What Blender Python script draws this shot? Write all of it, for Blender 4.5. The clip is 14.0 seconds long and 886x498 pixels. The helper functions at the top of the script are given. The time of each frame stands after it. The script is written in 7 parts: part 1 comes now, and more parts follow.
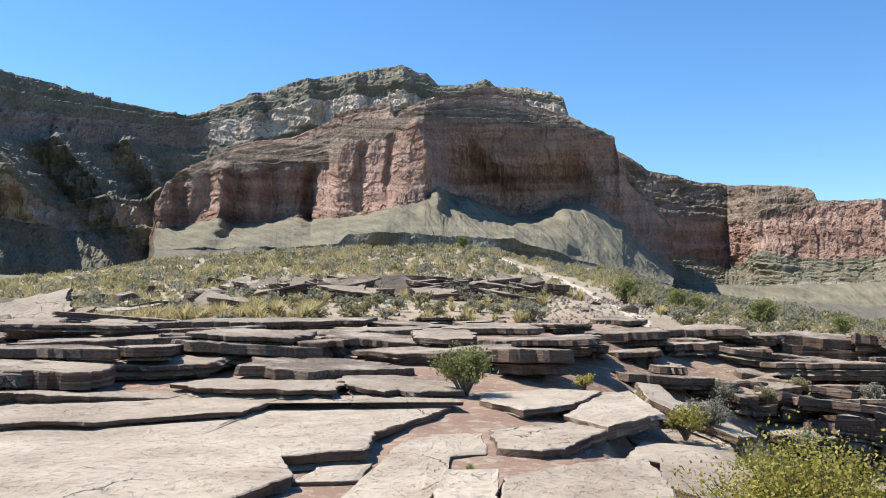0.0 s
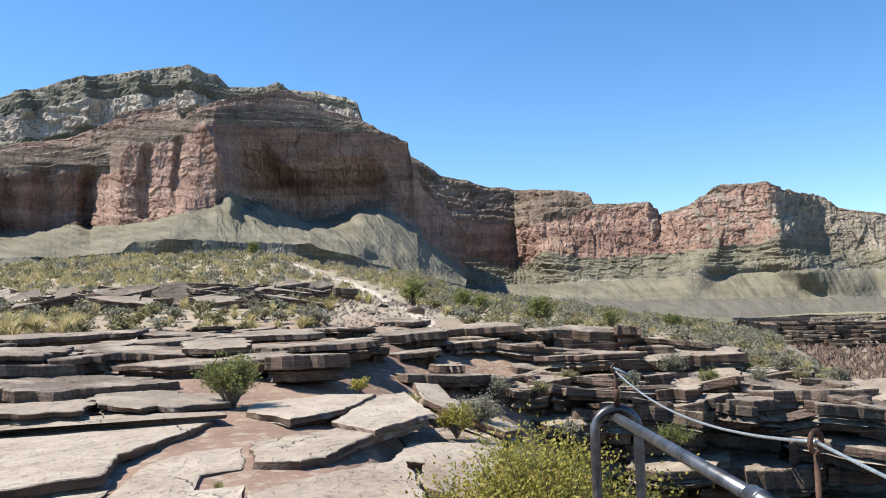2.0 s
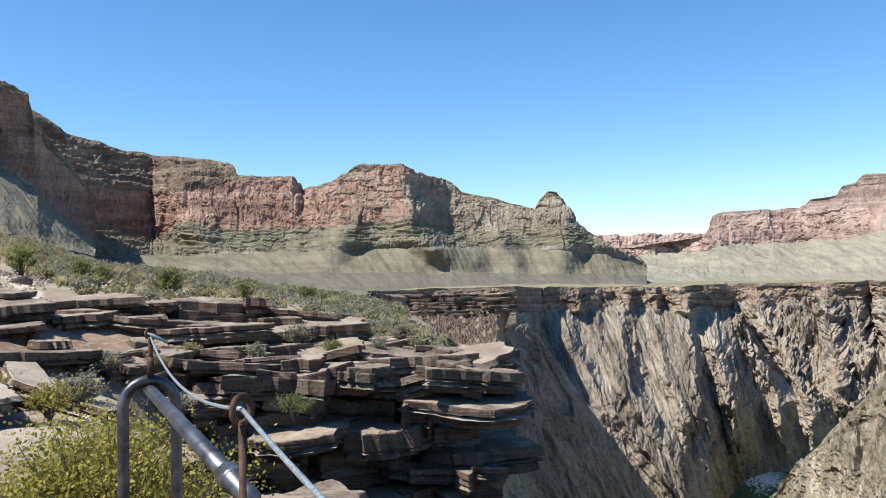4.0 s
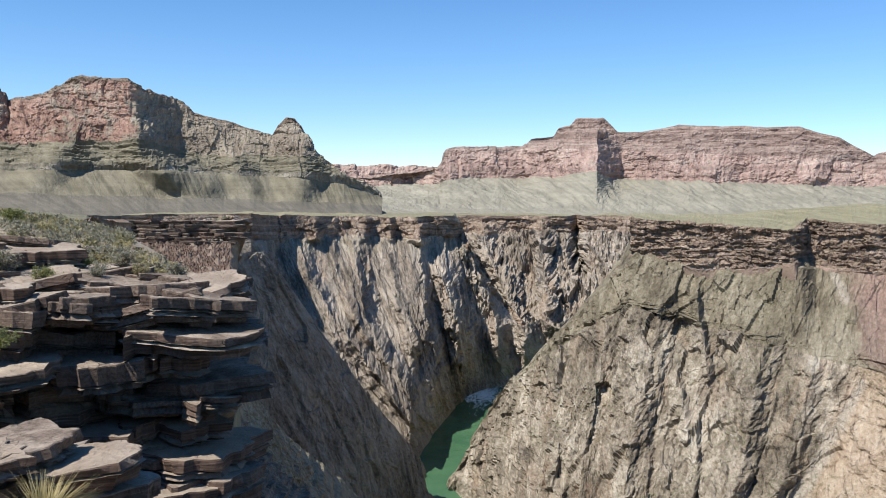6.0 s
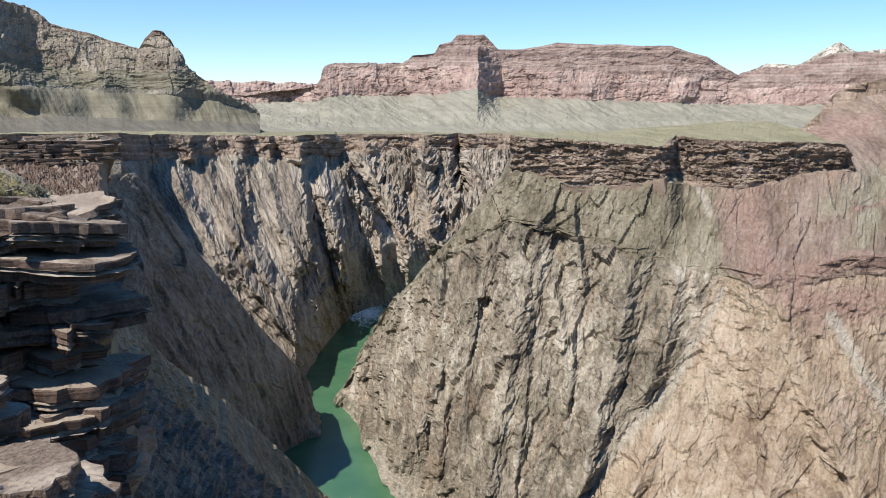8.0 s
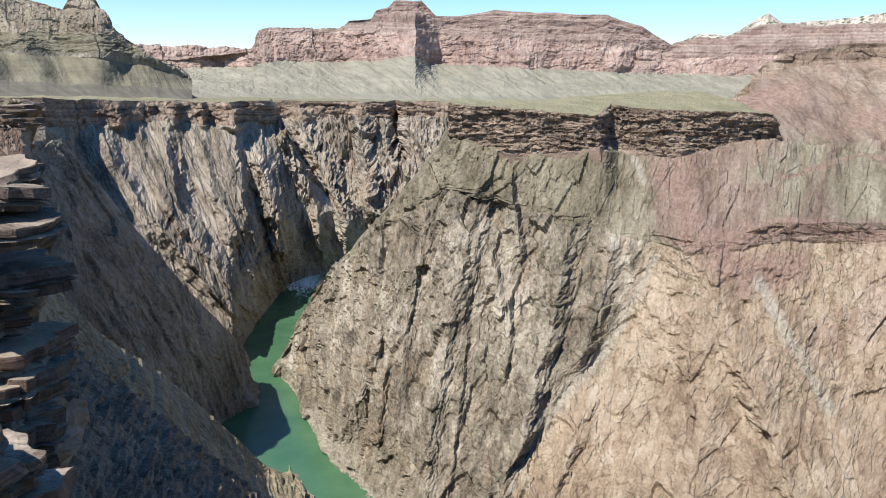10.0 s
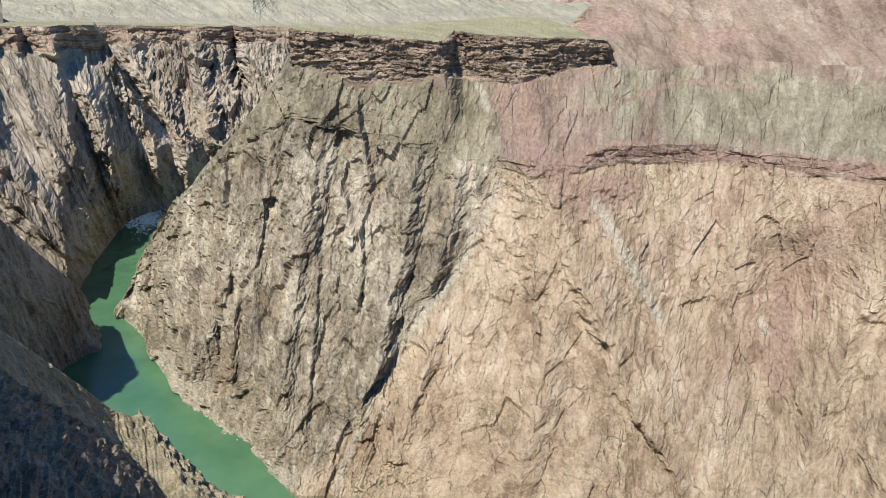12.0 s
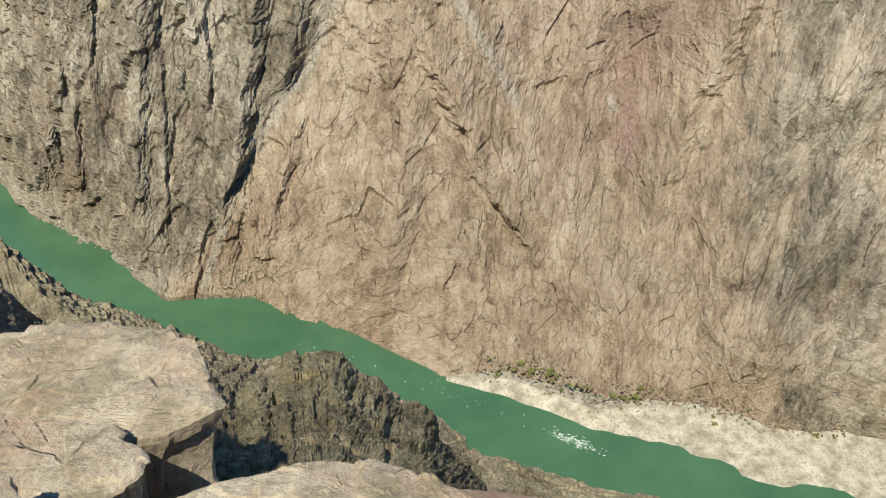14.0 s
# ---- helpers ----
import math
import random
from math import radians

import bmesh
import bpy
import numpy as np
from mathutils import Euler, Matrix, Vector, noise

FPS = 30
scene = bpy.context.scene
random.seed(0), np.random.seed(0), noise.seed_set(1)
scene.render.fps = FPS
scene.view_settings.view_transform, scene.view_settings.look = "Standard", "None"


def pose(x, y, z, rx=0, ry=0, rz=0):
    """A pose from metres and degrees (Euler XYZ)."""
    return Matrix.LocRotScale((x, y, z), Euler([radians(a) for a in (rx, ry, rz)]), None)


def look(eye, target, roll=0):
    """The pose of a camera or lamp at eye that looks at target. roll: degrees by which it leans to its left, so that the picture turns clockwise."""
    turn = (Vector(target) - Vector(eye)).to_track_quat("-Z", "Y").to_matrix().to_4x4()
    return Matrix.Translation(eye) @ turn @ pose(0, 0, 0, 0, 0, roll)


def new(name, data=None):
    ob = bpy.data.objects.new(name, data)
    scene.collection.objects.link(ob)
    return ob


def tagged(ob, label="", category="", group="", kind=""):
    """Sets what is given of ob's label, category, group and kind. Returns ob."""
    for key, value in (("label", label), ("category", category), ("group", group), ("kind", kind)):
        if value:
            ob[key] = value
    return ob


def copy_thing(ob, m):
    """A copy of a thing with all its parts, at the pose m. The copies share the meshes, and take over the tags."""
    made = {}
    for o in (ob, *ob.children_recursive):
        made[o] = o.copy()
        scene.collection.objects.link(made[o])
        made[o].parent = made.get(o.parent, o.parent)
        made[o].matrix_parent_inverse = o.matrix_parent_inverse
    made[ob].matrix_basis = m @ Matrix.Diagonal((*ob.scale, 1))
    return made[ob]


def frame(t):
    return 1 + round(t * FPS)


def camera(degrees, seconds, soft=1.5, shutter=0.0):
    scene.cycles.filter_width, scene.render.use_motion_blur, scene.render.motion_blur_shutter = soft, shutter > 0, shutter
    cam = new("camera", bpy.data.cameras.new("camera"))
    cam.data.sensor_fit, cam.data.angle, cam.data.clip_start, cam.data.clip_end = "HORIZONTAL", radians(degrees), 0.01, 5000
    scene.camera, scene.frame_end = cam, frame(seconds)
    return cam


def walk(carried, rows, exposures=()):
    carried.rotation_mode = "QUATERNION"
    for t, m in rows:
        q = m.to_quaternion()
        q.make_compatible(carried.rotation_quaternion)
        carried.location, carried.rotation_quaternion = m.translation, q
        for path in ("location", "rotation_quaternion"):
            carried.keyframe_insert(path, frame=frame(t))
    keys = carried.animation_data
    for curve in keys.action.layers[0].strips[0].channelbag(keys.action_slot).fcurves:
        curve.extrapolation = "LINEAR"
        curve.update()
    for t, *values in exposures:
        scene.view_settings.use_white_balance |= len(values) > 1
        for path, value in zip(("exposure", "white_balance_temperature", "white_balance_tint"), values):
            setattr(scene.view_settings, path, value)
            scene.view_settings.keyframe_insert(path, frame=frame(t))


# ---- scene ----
cam = camera(56.19, 14.0, soft=1.0)
ROWS = [
    (0.0, -0.000, -0.000, 1.600, 93.89, -0.39, -1.03),
    (0.5, 0.139, 0.053, 1.586, 94.21, 0.60, -4.60),
    (1.0, 0.287, 0.153, 1.568, 93.36, 1.28, -7.34),
    (1.5, 0.394, 0.258, 1.586, 93.34, 1.55, -11.39),
    (2.0, 0.513, 0.283, 1.574, 94.06, 1.67, -14.86),
    (2.5, 0.607, 0.293, 1.553, 94.22, 0.44, -17.98),
    (3.0, 0.730, 0.344, 1.544, 93.92, -0.13, -23.25),
    (3.5, 0.881, 0.426, 1.534, 93.36, 0.17, -31.92),
    (3.7, 0.940, 0.443, 1.514, 92.65, 0.69, -35.14),
    (5.8, 1.094, 0.482, 1.493, 87.23, -0.55, -55.21),
    (6.0, 1.094, 0.483, 1.489, 86.56, -0.42, -57.18),
    (6.5, 1.092, 0.474, 1.488, 84.99, -0.43, -60.53),
    (7.0, 1.090, 0.468, 1.490, 83.49, -0.44, -62.65),
    (7.5, 1.100, 0.454, 1.481, 82.25, -0.29, -64.12),
    (8.0, 1.121, 0.431, 1.463, 81.03, -0.35, -65.29),
    (8.2, 1.127, 0.426, 1.456, 80.57, -0.42, -65.71),
    (10.3, 1.168, 0.367, 1.332, 78.40, -0.73, -71.01),
    (10.5, 1.165, 0.354, 1.316, 78.12, -0.55, -72.36),
    (11.0, 1.143, 0.303, 1.260, 78.44, -0.17, -76.30),
    (11.5, 1.114, 0.234, 1.193, 77.72, -0.93, -78.52),
    (12.0, 1.100, 0.160, 1.131, 74.20, -1.25, -80.04),
    (12.5, 1.161, 0.111, 1.130, 69.45, -1.95, -81.92),
    (13.0, 1.223, 0.124, 1.117, 64.83, -2.00, -84.14),
    (13.5, 1.266, 0.123, 1.083, 62.31, -2.14, -86.56),
    (14.0, 1.294, 0.080, 1.047, 60.07, -2.01, -90.10),
]
walk(cam, [(t, pose(x, y, z, rx, ry, rz)) for t, x, y, z, rx, ry, rz in ROWS],
     exposures=[(0.0, 0.76, 6450, 10), (3.5, 0.7, 6450, 10), (6.0, 0.46, 6300, 12), (9.0, 0.5, 6300, 12), (11.0, 0.6, 6350, 10), (12.5, 0.62, 6550, 8), (13.5, 0.58, 6700, 6), (14.0, 0.3, 6850, 5)])

# ---- light ----
SUN_BEARING, SUN_HEIGHT = -70.0, 55.0
world = bpy.data.worlds.new("sky")
scene.world = world
world.use_nodes = True
wt = world.node_tree
sky = wt.nodes.new("ShaderNodeTexSky")
sky.sky_type, sky.sun_disc = "NISHITA", False
sky.sun_elevation, sky.sun_rotation = radians(SUN_HEIGHT), radians(SUN_BEARING)
sky.altitude, sky.air_density, sky.dust_density, sky.ozone_density = 1100, 1.0, 0.05, 3.5
wt.nodes["Background"].inputs[1].default_value = 0.1
clear = wt.nodes.new("ShaderNodeHueSaturation")
clear.inputs["Saturation"].default_value, clear.inputs["Value"].default_value = 1.2, 1.2
wt.links.new(sky.outputs[0], clear.inputs["Color"])
wt.links.new(clear.outputs[0], wt.nodes["Background"].inputs[0])
sun = new("sun", bpy.data.lights.new("sun", "SUN"))
sun.data.energy, sun.data.angle, sun.data.color = 5.0, radians(0.53), (1.0, 0.95, 0.87)
sun.matrix_world = look((0, 0, 300), (100 * math.sin(radians(SUN_BEARING + 180)), 100 * math.cos(radians(SUN_BEARING + 180)), 300 - 100 * math.tan(radians(SUN_HEIGHT))))

# ---- noise ----
def hashed(ix, iy, iz, seed):
    h = (ix.astype(np.int64) * 374761393 + iy.astype(np.int64) * 668265263 + iz.astype(np.int64) * 2147483647 + seed * 1274126177) & 0xFFFFFFFF
    h = ((h ^ (h >> 13)) * 1274126177) & 0xFFFFFFFF
    h = ((h ^ (h >> 15)) * 2246822519) & 0xFFFFFFFF
    return ((h ^ (h >> 16)) & 0xFFFF) / 32767.5 - 1.0


def grain(x, y, z, seed=0):
    """Smooth value noise from -1 to 1 over arrays."""
    x, y, z = np.broadcast_arrays(x, y, z)
    fx, fy, fz = np.floor(x), np.floor(y), np.floor(z)
    u, v, w = x - fx, y - fy, z - fz
    u, v, w = (q * q * (3 - 2 * q) for q in (u, v, w))
    total = 0
    for i in (0, 1):
        for j in (0, 1):
            for k in (0, 1):
                total = total + (u if i else 1 - u) * (v if j else 1 - v) * (w if k else 1 - w) * hashed(fx + i, fy + j, fz + k, seed)
    return total


def fbm(x, y, z, seed=0, octaves=4, gain=0.5):
    total, amp, norm = 0, 1.0, 0.0
    for o in range(octaves):
        s = 2.03 ** o
        total = total + amp * grain(x * s + 17.3 * o, y * s + 5.1 * o, z * s, seed + o)
        norm += amp
        amp *= gain
    return total / norm


def ridged(x, y, z, seed=0, octaves=3, gain=0.5):
    total, amp, norm = 0, 1.0, 0.0
    for o in range(octaves):
        s = 2.1 ** o
        total = total + amp * (1 - 2 * np.abs(grain(x * s + 7.7 * o, y * s, z * s, seed + 31 + o)))
        norm += amp
        amp *= gain
    return total / norm


def plates(u, v, seed):
    """Broken facets: each cell is a flat face with its own offset and tilt."""
    fu, fv = np.floor(u), np.floor(v)
    zero = np.zeros_like(fu)
    best = np.full(u.shape, 1e9)
    out = np.zeros(u.shape)
    for i in (-1, 0, 1):
        for j in (-1, 0, 1):
            cu, cv = fu + i, fv + j
            du = u - cu - 0.5 - 0.42 * hashed(cu, cv, zero, seed)
            dv = v - cv - 0.5 - 0.42 * hashed(cu, cv, zero + 1, seed)
            far = du * du + dv * dv
            nearer = far < best
            best = np.where(nearer, far, best)
            face = 0.6 * hashed(cu, cv, zero + 2, seed) + 0.8 * du * hashed(cu, cv, zero + 3, seed) + 0.5 * dv * hashed(cu, cv, zero + 4, seed)
            out = np.where(nearer, face, out)
    return out


# ---- mesh helpers ----
def sheet_mesh(name, P, material, geo=None, smooth=False, st=None, stains=None):
    """A mesh from a grid of points P[rows, cols, 3]."""
    rows, cols = P.shape[:2]
    me = bpy.data.meshes.new(name)
    idx = np.arange(rows * cols).reshape(rows, cols)
    quads = np.stack([idx[:-1, :-1], idx[:-1, 1:], idx[1:, 1:], idx[1:, :-1]], -1).reshape(-1)
    n = (rows - 1) * (cols - 1)
    me.vertices.add(rows * cols)
    me.vertices.foreach_set("co", P.reshape(-1).astype(np.float32))
    me.loops.add(n * 4)
    me.loops.foreach_set("vertex_index", quads.astype(np.int32))
    me.polygons.add(n)
    me.polygons.foreach_set("loop_start", np.arange(0, n * 4, 4, dtype=np.int32))
    me.polygons.foreach_set("use_smooth", np.full(n, smooth))
    me.update(calc_edges=True)
    if geo is not None:
        at = me.attributes.new("geo", "FLOAT", "POINT")
        at.data.foreach_set("value", np.ascontiguousarray(geo, dtype=np.float32).reshape(-1))
    for kind, value in (stains or {}).items():
        at = me.attributes.new(kind, "FLOAT", "POINT")
        at.data.foreach_set("value", np.ascontiguousarray(value, dtype=np.float32).reshape(-1))
    if st is not None:
        at = me.attributes.new("st", "FLOAT_VECTOR", "POINT")
        at.data.foreach_set("vector", np.ascontiguousarray(st, dtype=np.float32).reshape(-1))
    me.materials.append(material)
    return me


def raw_mesh(name, verts, faces, material, smooth=False):
    me = bpy.data.meshes.new(name)
    me.from_pydata([tuple(v) for v in verts], [], faces)
    if smooth:
        me.polygons.foreach_set("use_smooth", [True] * len(me.polygons))
    me.materials.append(material)
    return me


def part(name, me, parent, label=""):
    ob = new(name, me)
    ob.parent = parent
    if label:
        tagged(ob, label)
    return ob


def thing(name, place, label, category, group="", kind=""):
    ob = new(name)
    ob.location = place
    return tagged(ob, label, category, group, kind)


# ---- materials ----
class Nodes:
    def __init__(self, name, roughness=0.9):
        self.mat = bpy.data.materials.new(name)
        self.mat.use_nodes = True
        self.t = self.mat.node_tree
        self.b = self.t.nodes["Principled BSDF"]
        self.b.inputs["Roughness"].default_value = roughness
        self.b.inputs["Specular IOR Level"].default_value = 0.2
        self.pos = self.t.nodes.new("ShaderNodeNewGeometry").outputs["Position"]

    def link(self, a, b):
        self.t.links.new(a, b)

    def scaled(self, sx, sy, sz, vec=None):
        n = self.t.nodes.new("ShaderNodeVectorMath")
        n.operation = "MULTIPLY"
        self.link(vec or self.pos, n.inputs[0])
        n.inputs[1].default_value = (sx, sy, sz)
        return n.outputs[0]

    def tilted(self, rx, ry, rz, vec=None):
        n = self.t.nodes.new("ShaderNodeVectorRotate")
        n.rotation_type = "EULER_XYZ"
        n.inputs["Rotation"].default_value = (radians(rx), radians(ry), radians(rz))
        self.link(vec or self.pos, n.inputs["Vector"])
        return n.outputs[0]

    def noise(self, scale, detail=4.0, rough=0.55, vec=None, distortion=0.0):
        n = self.t.nodes.new("ShaderNodeTexNoise")
        self.link(vec or self.pos, n.inputs["Vector"])
        n.inputs["Scale"].default_value, n.inputs["Detail"].default_value = scale, detail
        n.inputs["Roughness"].default_value, n.inputs["Distortion"].default_value = rough, distortion
        return n.outputs["Fac"]

    def ramp(self, fac, stops):
        n = self.t.nodes.new("ShaderNodeValToRGB")
        el = n.color_ramp.elements
        while len(el) < len(stops):
            el.new(0.5)
        for e, (p, c) in zip(el, stops):
            e.position = p
            e.color = (*c, 1) if isinstance(c, tuple) else (c, c, c, 1)
        self.link(fac, n.inputs[0])
        return n.outputs[0]

    def math(self, op, a, b=None, c=None):
        n = self.t.nodes.new("ShaderNodeMath")
        n.operation = op
        for i, q in enumerate((a, b, c)):
            if q is None:
                continue
            if isinstance(q, (int, float)):
                n.inputs[i].default_value = q
            else:
                self.link(q, n.inputs[i])
        return n.outputs[0]

    def mix(self, fac, a, b, blend="MIX"):
        n = self.t.nodes.new("ShaderNodeMix")
        n.data_type, n.blend_type = "RGBA", blend
        for i, q in ((0, fac), (6, a), (7, b)):
            if isinstance(q, tuple):
                n.inputs[i].default_value = (*q, 1)
            elif isinstance(q, (int, float)):
                n.inputs[i].default_value = q
            else:
                self.link(q, n.inputs[i])
        return n.outputs[2]

    def laid(self):
        """Metres along the wall, up it, and back into it."""
        n = self.t.nodes.new("ShaderNodeAttribute")
        n.attribute_name = "st"
        w = self.t.nodes.new("ShaderNodeTexNoise")
        w.inputs["Scale"].default_value, w.inputs["Detail"].default_value = 1 / 70, 5
        self.link(n.outputs["Vector"], w.inputs["Vector"])
        m = self.t.nodes.new("ShaderNodeVectorMath")
        m.operation = "MULTIPLY_ADD"
        m.inputs[1].default_value = (14, 8, 0)
        self.link(w.outputs["Color"], m.inputs[0])
        self.link(n.outputs["Vector"], m.inputs[2])
        return m.outputs[0]

    def shaken(self, vec, scale, metres):
        """The same place, shaken by a noise, so that joints and faces run ragged."""
        w = self.t.nodes.new("ShaderNodeTexNoise")
        w.inputs["Scale"].default_value, w.inputs["Detail"].default_value = scale, 4
        self.link(vec, w.inputs["Vector"])
        m = self.t.nodes.new("ShaderNodeVectorMath")
        m.operation = "MULTIPLY_ADD"
        m.inputs[1].default_value = (metres, metres, 0)
        self.link(w.outputs["Color"], m.inputs[0])
        self.link(vec, m.inputs[2])
        return m.outputs[0]

    def cells(self, vec):
        """A chance value for each broken face, and the distance from its middle."""
        v = self.t.nodes.new("ShaderNodeTexVoronoi")
        v.inputs["Scale"].default_value = 1.0
        self.link(vec, v.inputs["Vector"])
        c = self.t.nodes.new("ShaderNodeSeparateColor")
        self.link(v.outputs["Color"], c.inputs[0])
        return c.outputs[0], v.outputs["Distance"]

    def joints(self, vec, wide):
        v = self.t.nodes.new("ShaderNodeTexVoronoi")
        v.feature = "DISTANCE_TO_EDGE"
        v.inputs["Scale"].default_value = 1.0
        self.link(vec, v.inputs["Vector"])
        return self.ramp(v.outputs["Distance"], [(0.0, 1.0), (wide, 0.0)])

    def attribute(self, name):
        n = self.t.nodes.new("ShaderNodeAttribute")
        n.attribute_name = name
        return n.outputs["Fac"]

    def upness(self):
        n = self.t.nodes.new("ShaderNodeSeparateXYZ")
        g = self.t.nodes.new("ShaderNodeNewGeometry")
        self.link(g.outputs["Normal"], n.inputs[0])
        return n.outputs[2]

    def chance(self):
        return self.t.nodes.new("ShaderNodeObjectInfo").outputs["Random"]

    def height(self):
        n = self.t.nodes.new("ShaderNodeSeparateXYZ")
        self.link(self.pos, n.inputs[0])
        return n.outputs[2]

    def bump(self, h, strength, distance):
        n = self.t.nodes.new("ShaderNodeBump")
        n.inputs["Strength"].default_value, n.inputs["Distance"].default_value = strength, distance
        self.link(h, n.inputs["Height"])
        self.link(n.outputs[0], self.b.inputs["Normal"])

    def colour(self, c):
        if isinstance(c, tuple):
            self.b.inputs["Base Color"].default_value = (*c, 1)
        else:
            self.link(c, self.b.inputs["Base Color"])
        return self.mat


def cliff_rock(name, dark, mid, light, size, streak=0.6, band=0.4, band_step=12.0, second=None, scrub=None, bump_m=1.0):
    """Cliff rock: streaks down the wall, flat-lying beds, blotches and fissures; 'second' is another rock, or a shaded
    tone of this one, laid in by the geo attribute; scrub greens the flat places.
    """
    n = Nodes(name, 0.92)
    st = n.laid()
    streaks = n.noise(1.0, 7, 0.72, n.scaled(1 / (size * 0.4), 0.42 / size, 1 / size, st), 0.9)
    beds = n.noise(1.0, 3, 0.6, n.scaled(0.012 / size, 1 / band_step, 0.01 / size, st))
    blotch = n.noise(1 / (size * 3.0), 8, 0.66, st)
    fine = n.noise(1 / (size * 0.10), 5, 0.7, n.scaled(1.0, 0.6, 1.0, st))
    f = n.math("MULTIPLY_ADD", streaks, streak, n.math("MULTIPLY", beds, band))
    f = n.math("ADD", f, n.math("MULTIPLY_ADD", blotch, 0.9, n.math("MULTIPLY", fine, 0.5)))
    f = n.math("DIVIDE", f, streak + band + 1.4)
    col = n.ramp(f, [(0.41, dark), (0.5, mid), (0.585, light)])
    if second:
        g = n.math("ADD", n.attribute("geo"), n.math("MULTIPLY_ADD", n.noise(1 / (size * 1.1), 7, 0.68, st), 1.5, -0.75))
        col = n.mix(n.ramp(g, [(0.4, 0.0), (0.6, 1.0)]), col, n.ramp(f, [(0.38, second[0]), (0.5, second[1]), (0.61, second[2])]))
    fissure = n.ramp(n.noise(1.0, 5, 0.6, n.scaled(1 / (size * 0.7), 0.25 / size, 1 / size, st), 0.5), [(0.488, 0.0), (0.5, 1.0), (0.512, 0.0)])
    col = n.mix(n.math("MULTIPLY", n.math("MULTIPLY", fissure, blotch), 0.6), col, dark)
    if scrub:
        dots = n.ramp(n.noise(scrub[1], 3, 0.6), [(0.5, 0.0), (0.6, 1.0)])
        flat = n.ramp(n.upness(), [(0.45, 0.0), (0.75, 1.0)])
        col = n.mix(n.math("MULTIPLY", dots, flat), col, scrub[0])
    face, face_far = n.cells(n.scaled(1 / (size * 0.35), 1 / (size * 0.5), 0.5 / size, n.shaken(st, 1 / (size * 0.4), size * 0.25)))
    col = n.mix(n.ramp(face, [(0.0, 0.2), (0.5, 0.0)]), col, dark)
    relief = n.math("ADD", fine, n.math("MULTIPLY_ADD", streaks, 0.9, n.math("MULTIPLY", face_far, 0.7)))
    n.bump(n.math("SUBTRACT", relief, n.math("MULTIPLY", fissure, 0.5)), 1.0, bump_m)
    return n.colour(col)


def talus_rock(name, base, light, scrub, size, bump_m=0.6):
    n = Nodes(name, 0.95)
    st = n.laid()
    blotch = n.noise(1 / size, 6, 0.65, st)
    runs = n.noise(1.0, 5, 0.6, n.scaled(1 / (size * 0.4), 0.08 / size, 1 / size, st), 0.4)
    beds = n.noise(1.0, 3, 0.6, n.scaled(0.002, 0.12, 0.002, st))
    f = n.math("ADD", n.math("MULTIPLY", blotch, 0.5), n.math("MULTIPLY_ADD", runs, 0.25, n.math("MULTIPLY", beds, 0.25)))
    col = n.ramp(f, [(0.4, base), (0.6, light)])
    dots = n.ramp(n.noise(14 / size, 3, 0.65), [(0.5, 0.0), (0.6, 1.0)])
    col = n.mix(n.math("MULTIPLY", dots, 0.6), col, scrub)
    n.bump(n.math("ADD", n.noise(8 / size, 4, 0.65), runs), 0.8, bump_m)
    return n.colour(col)


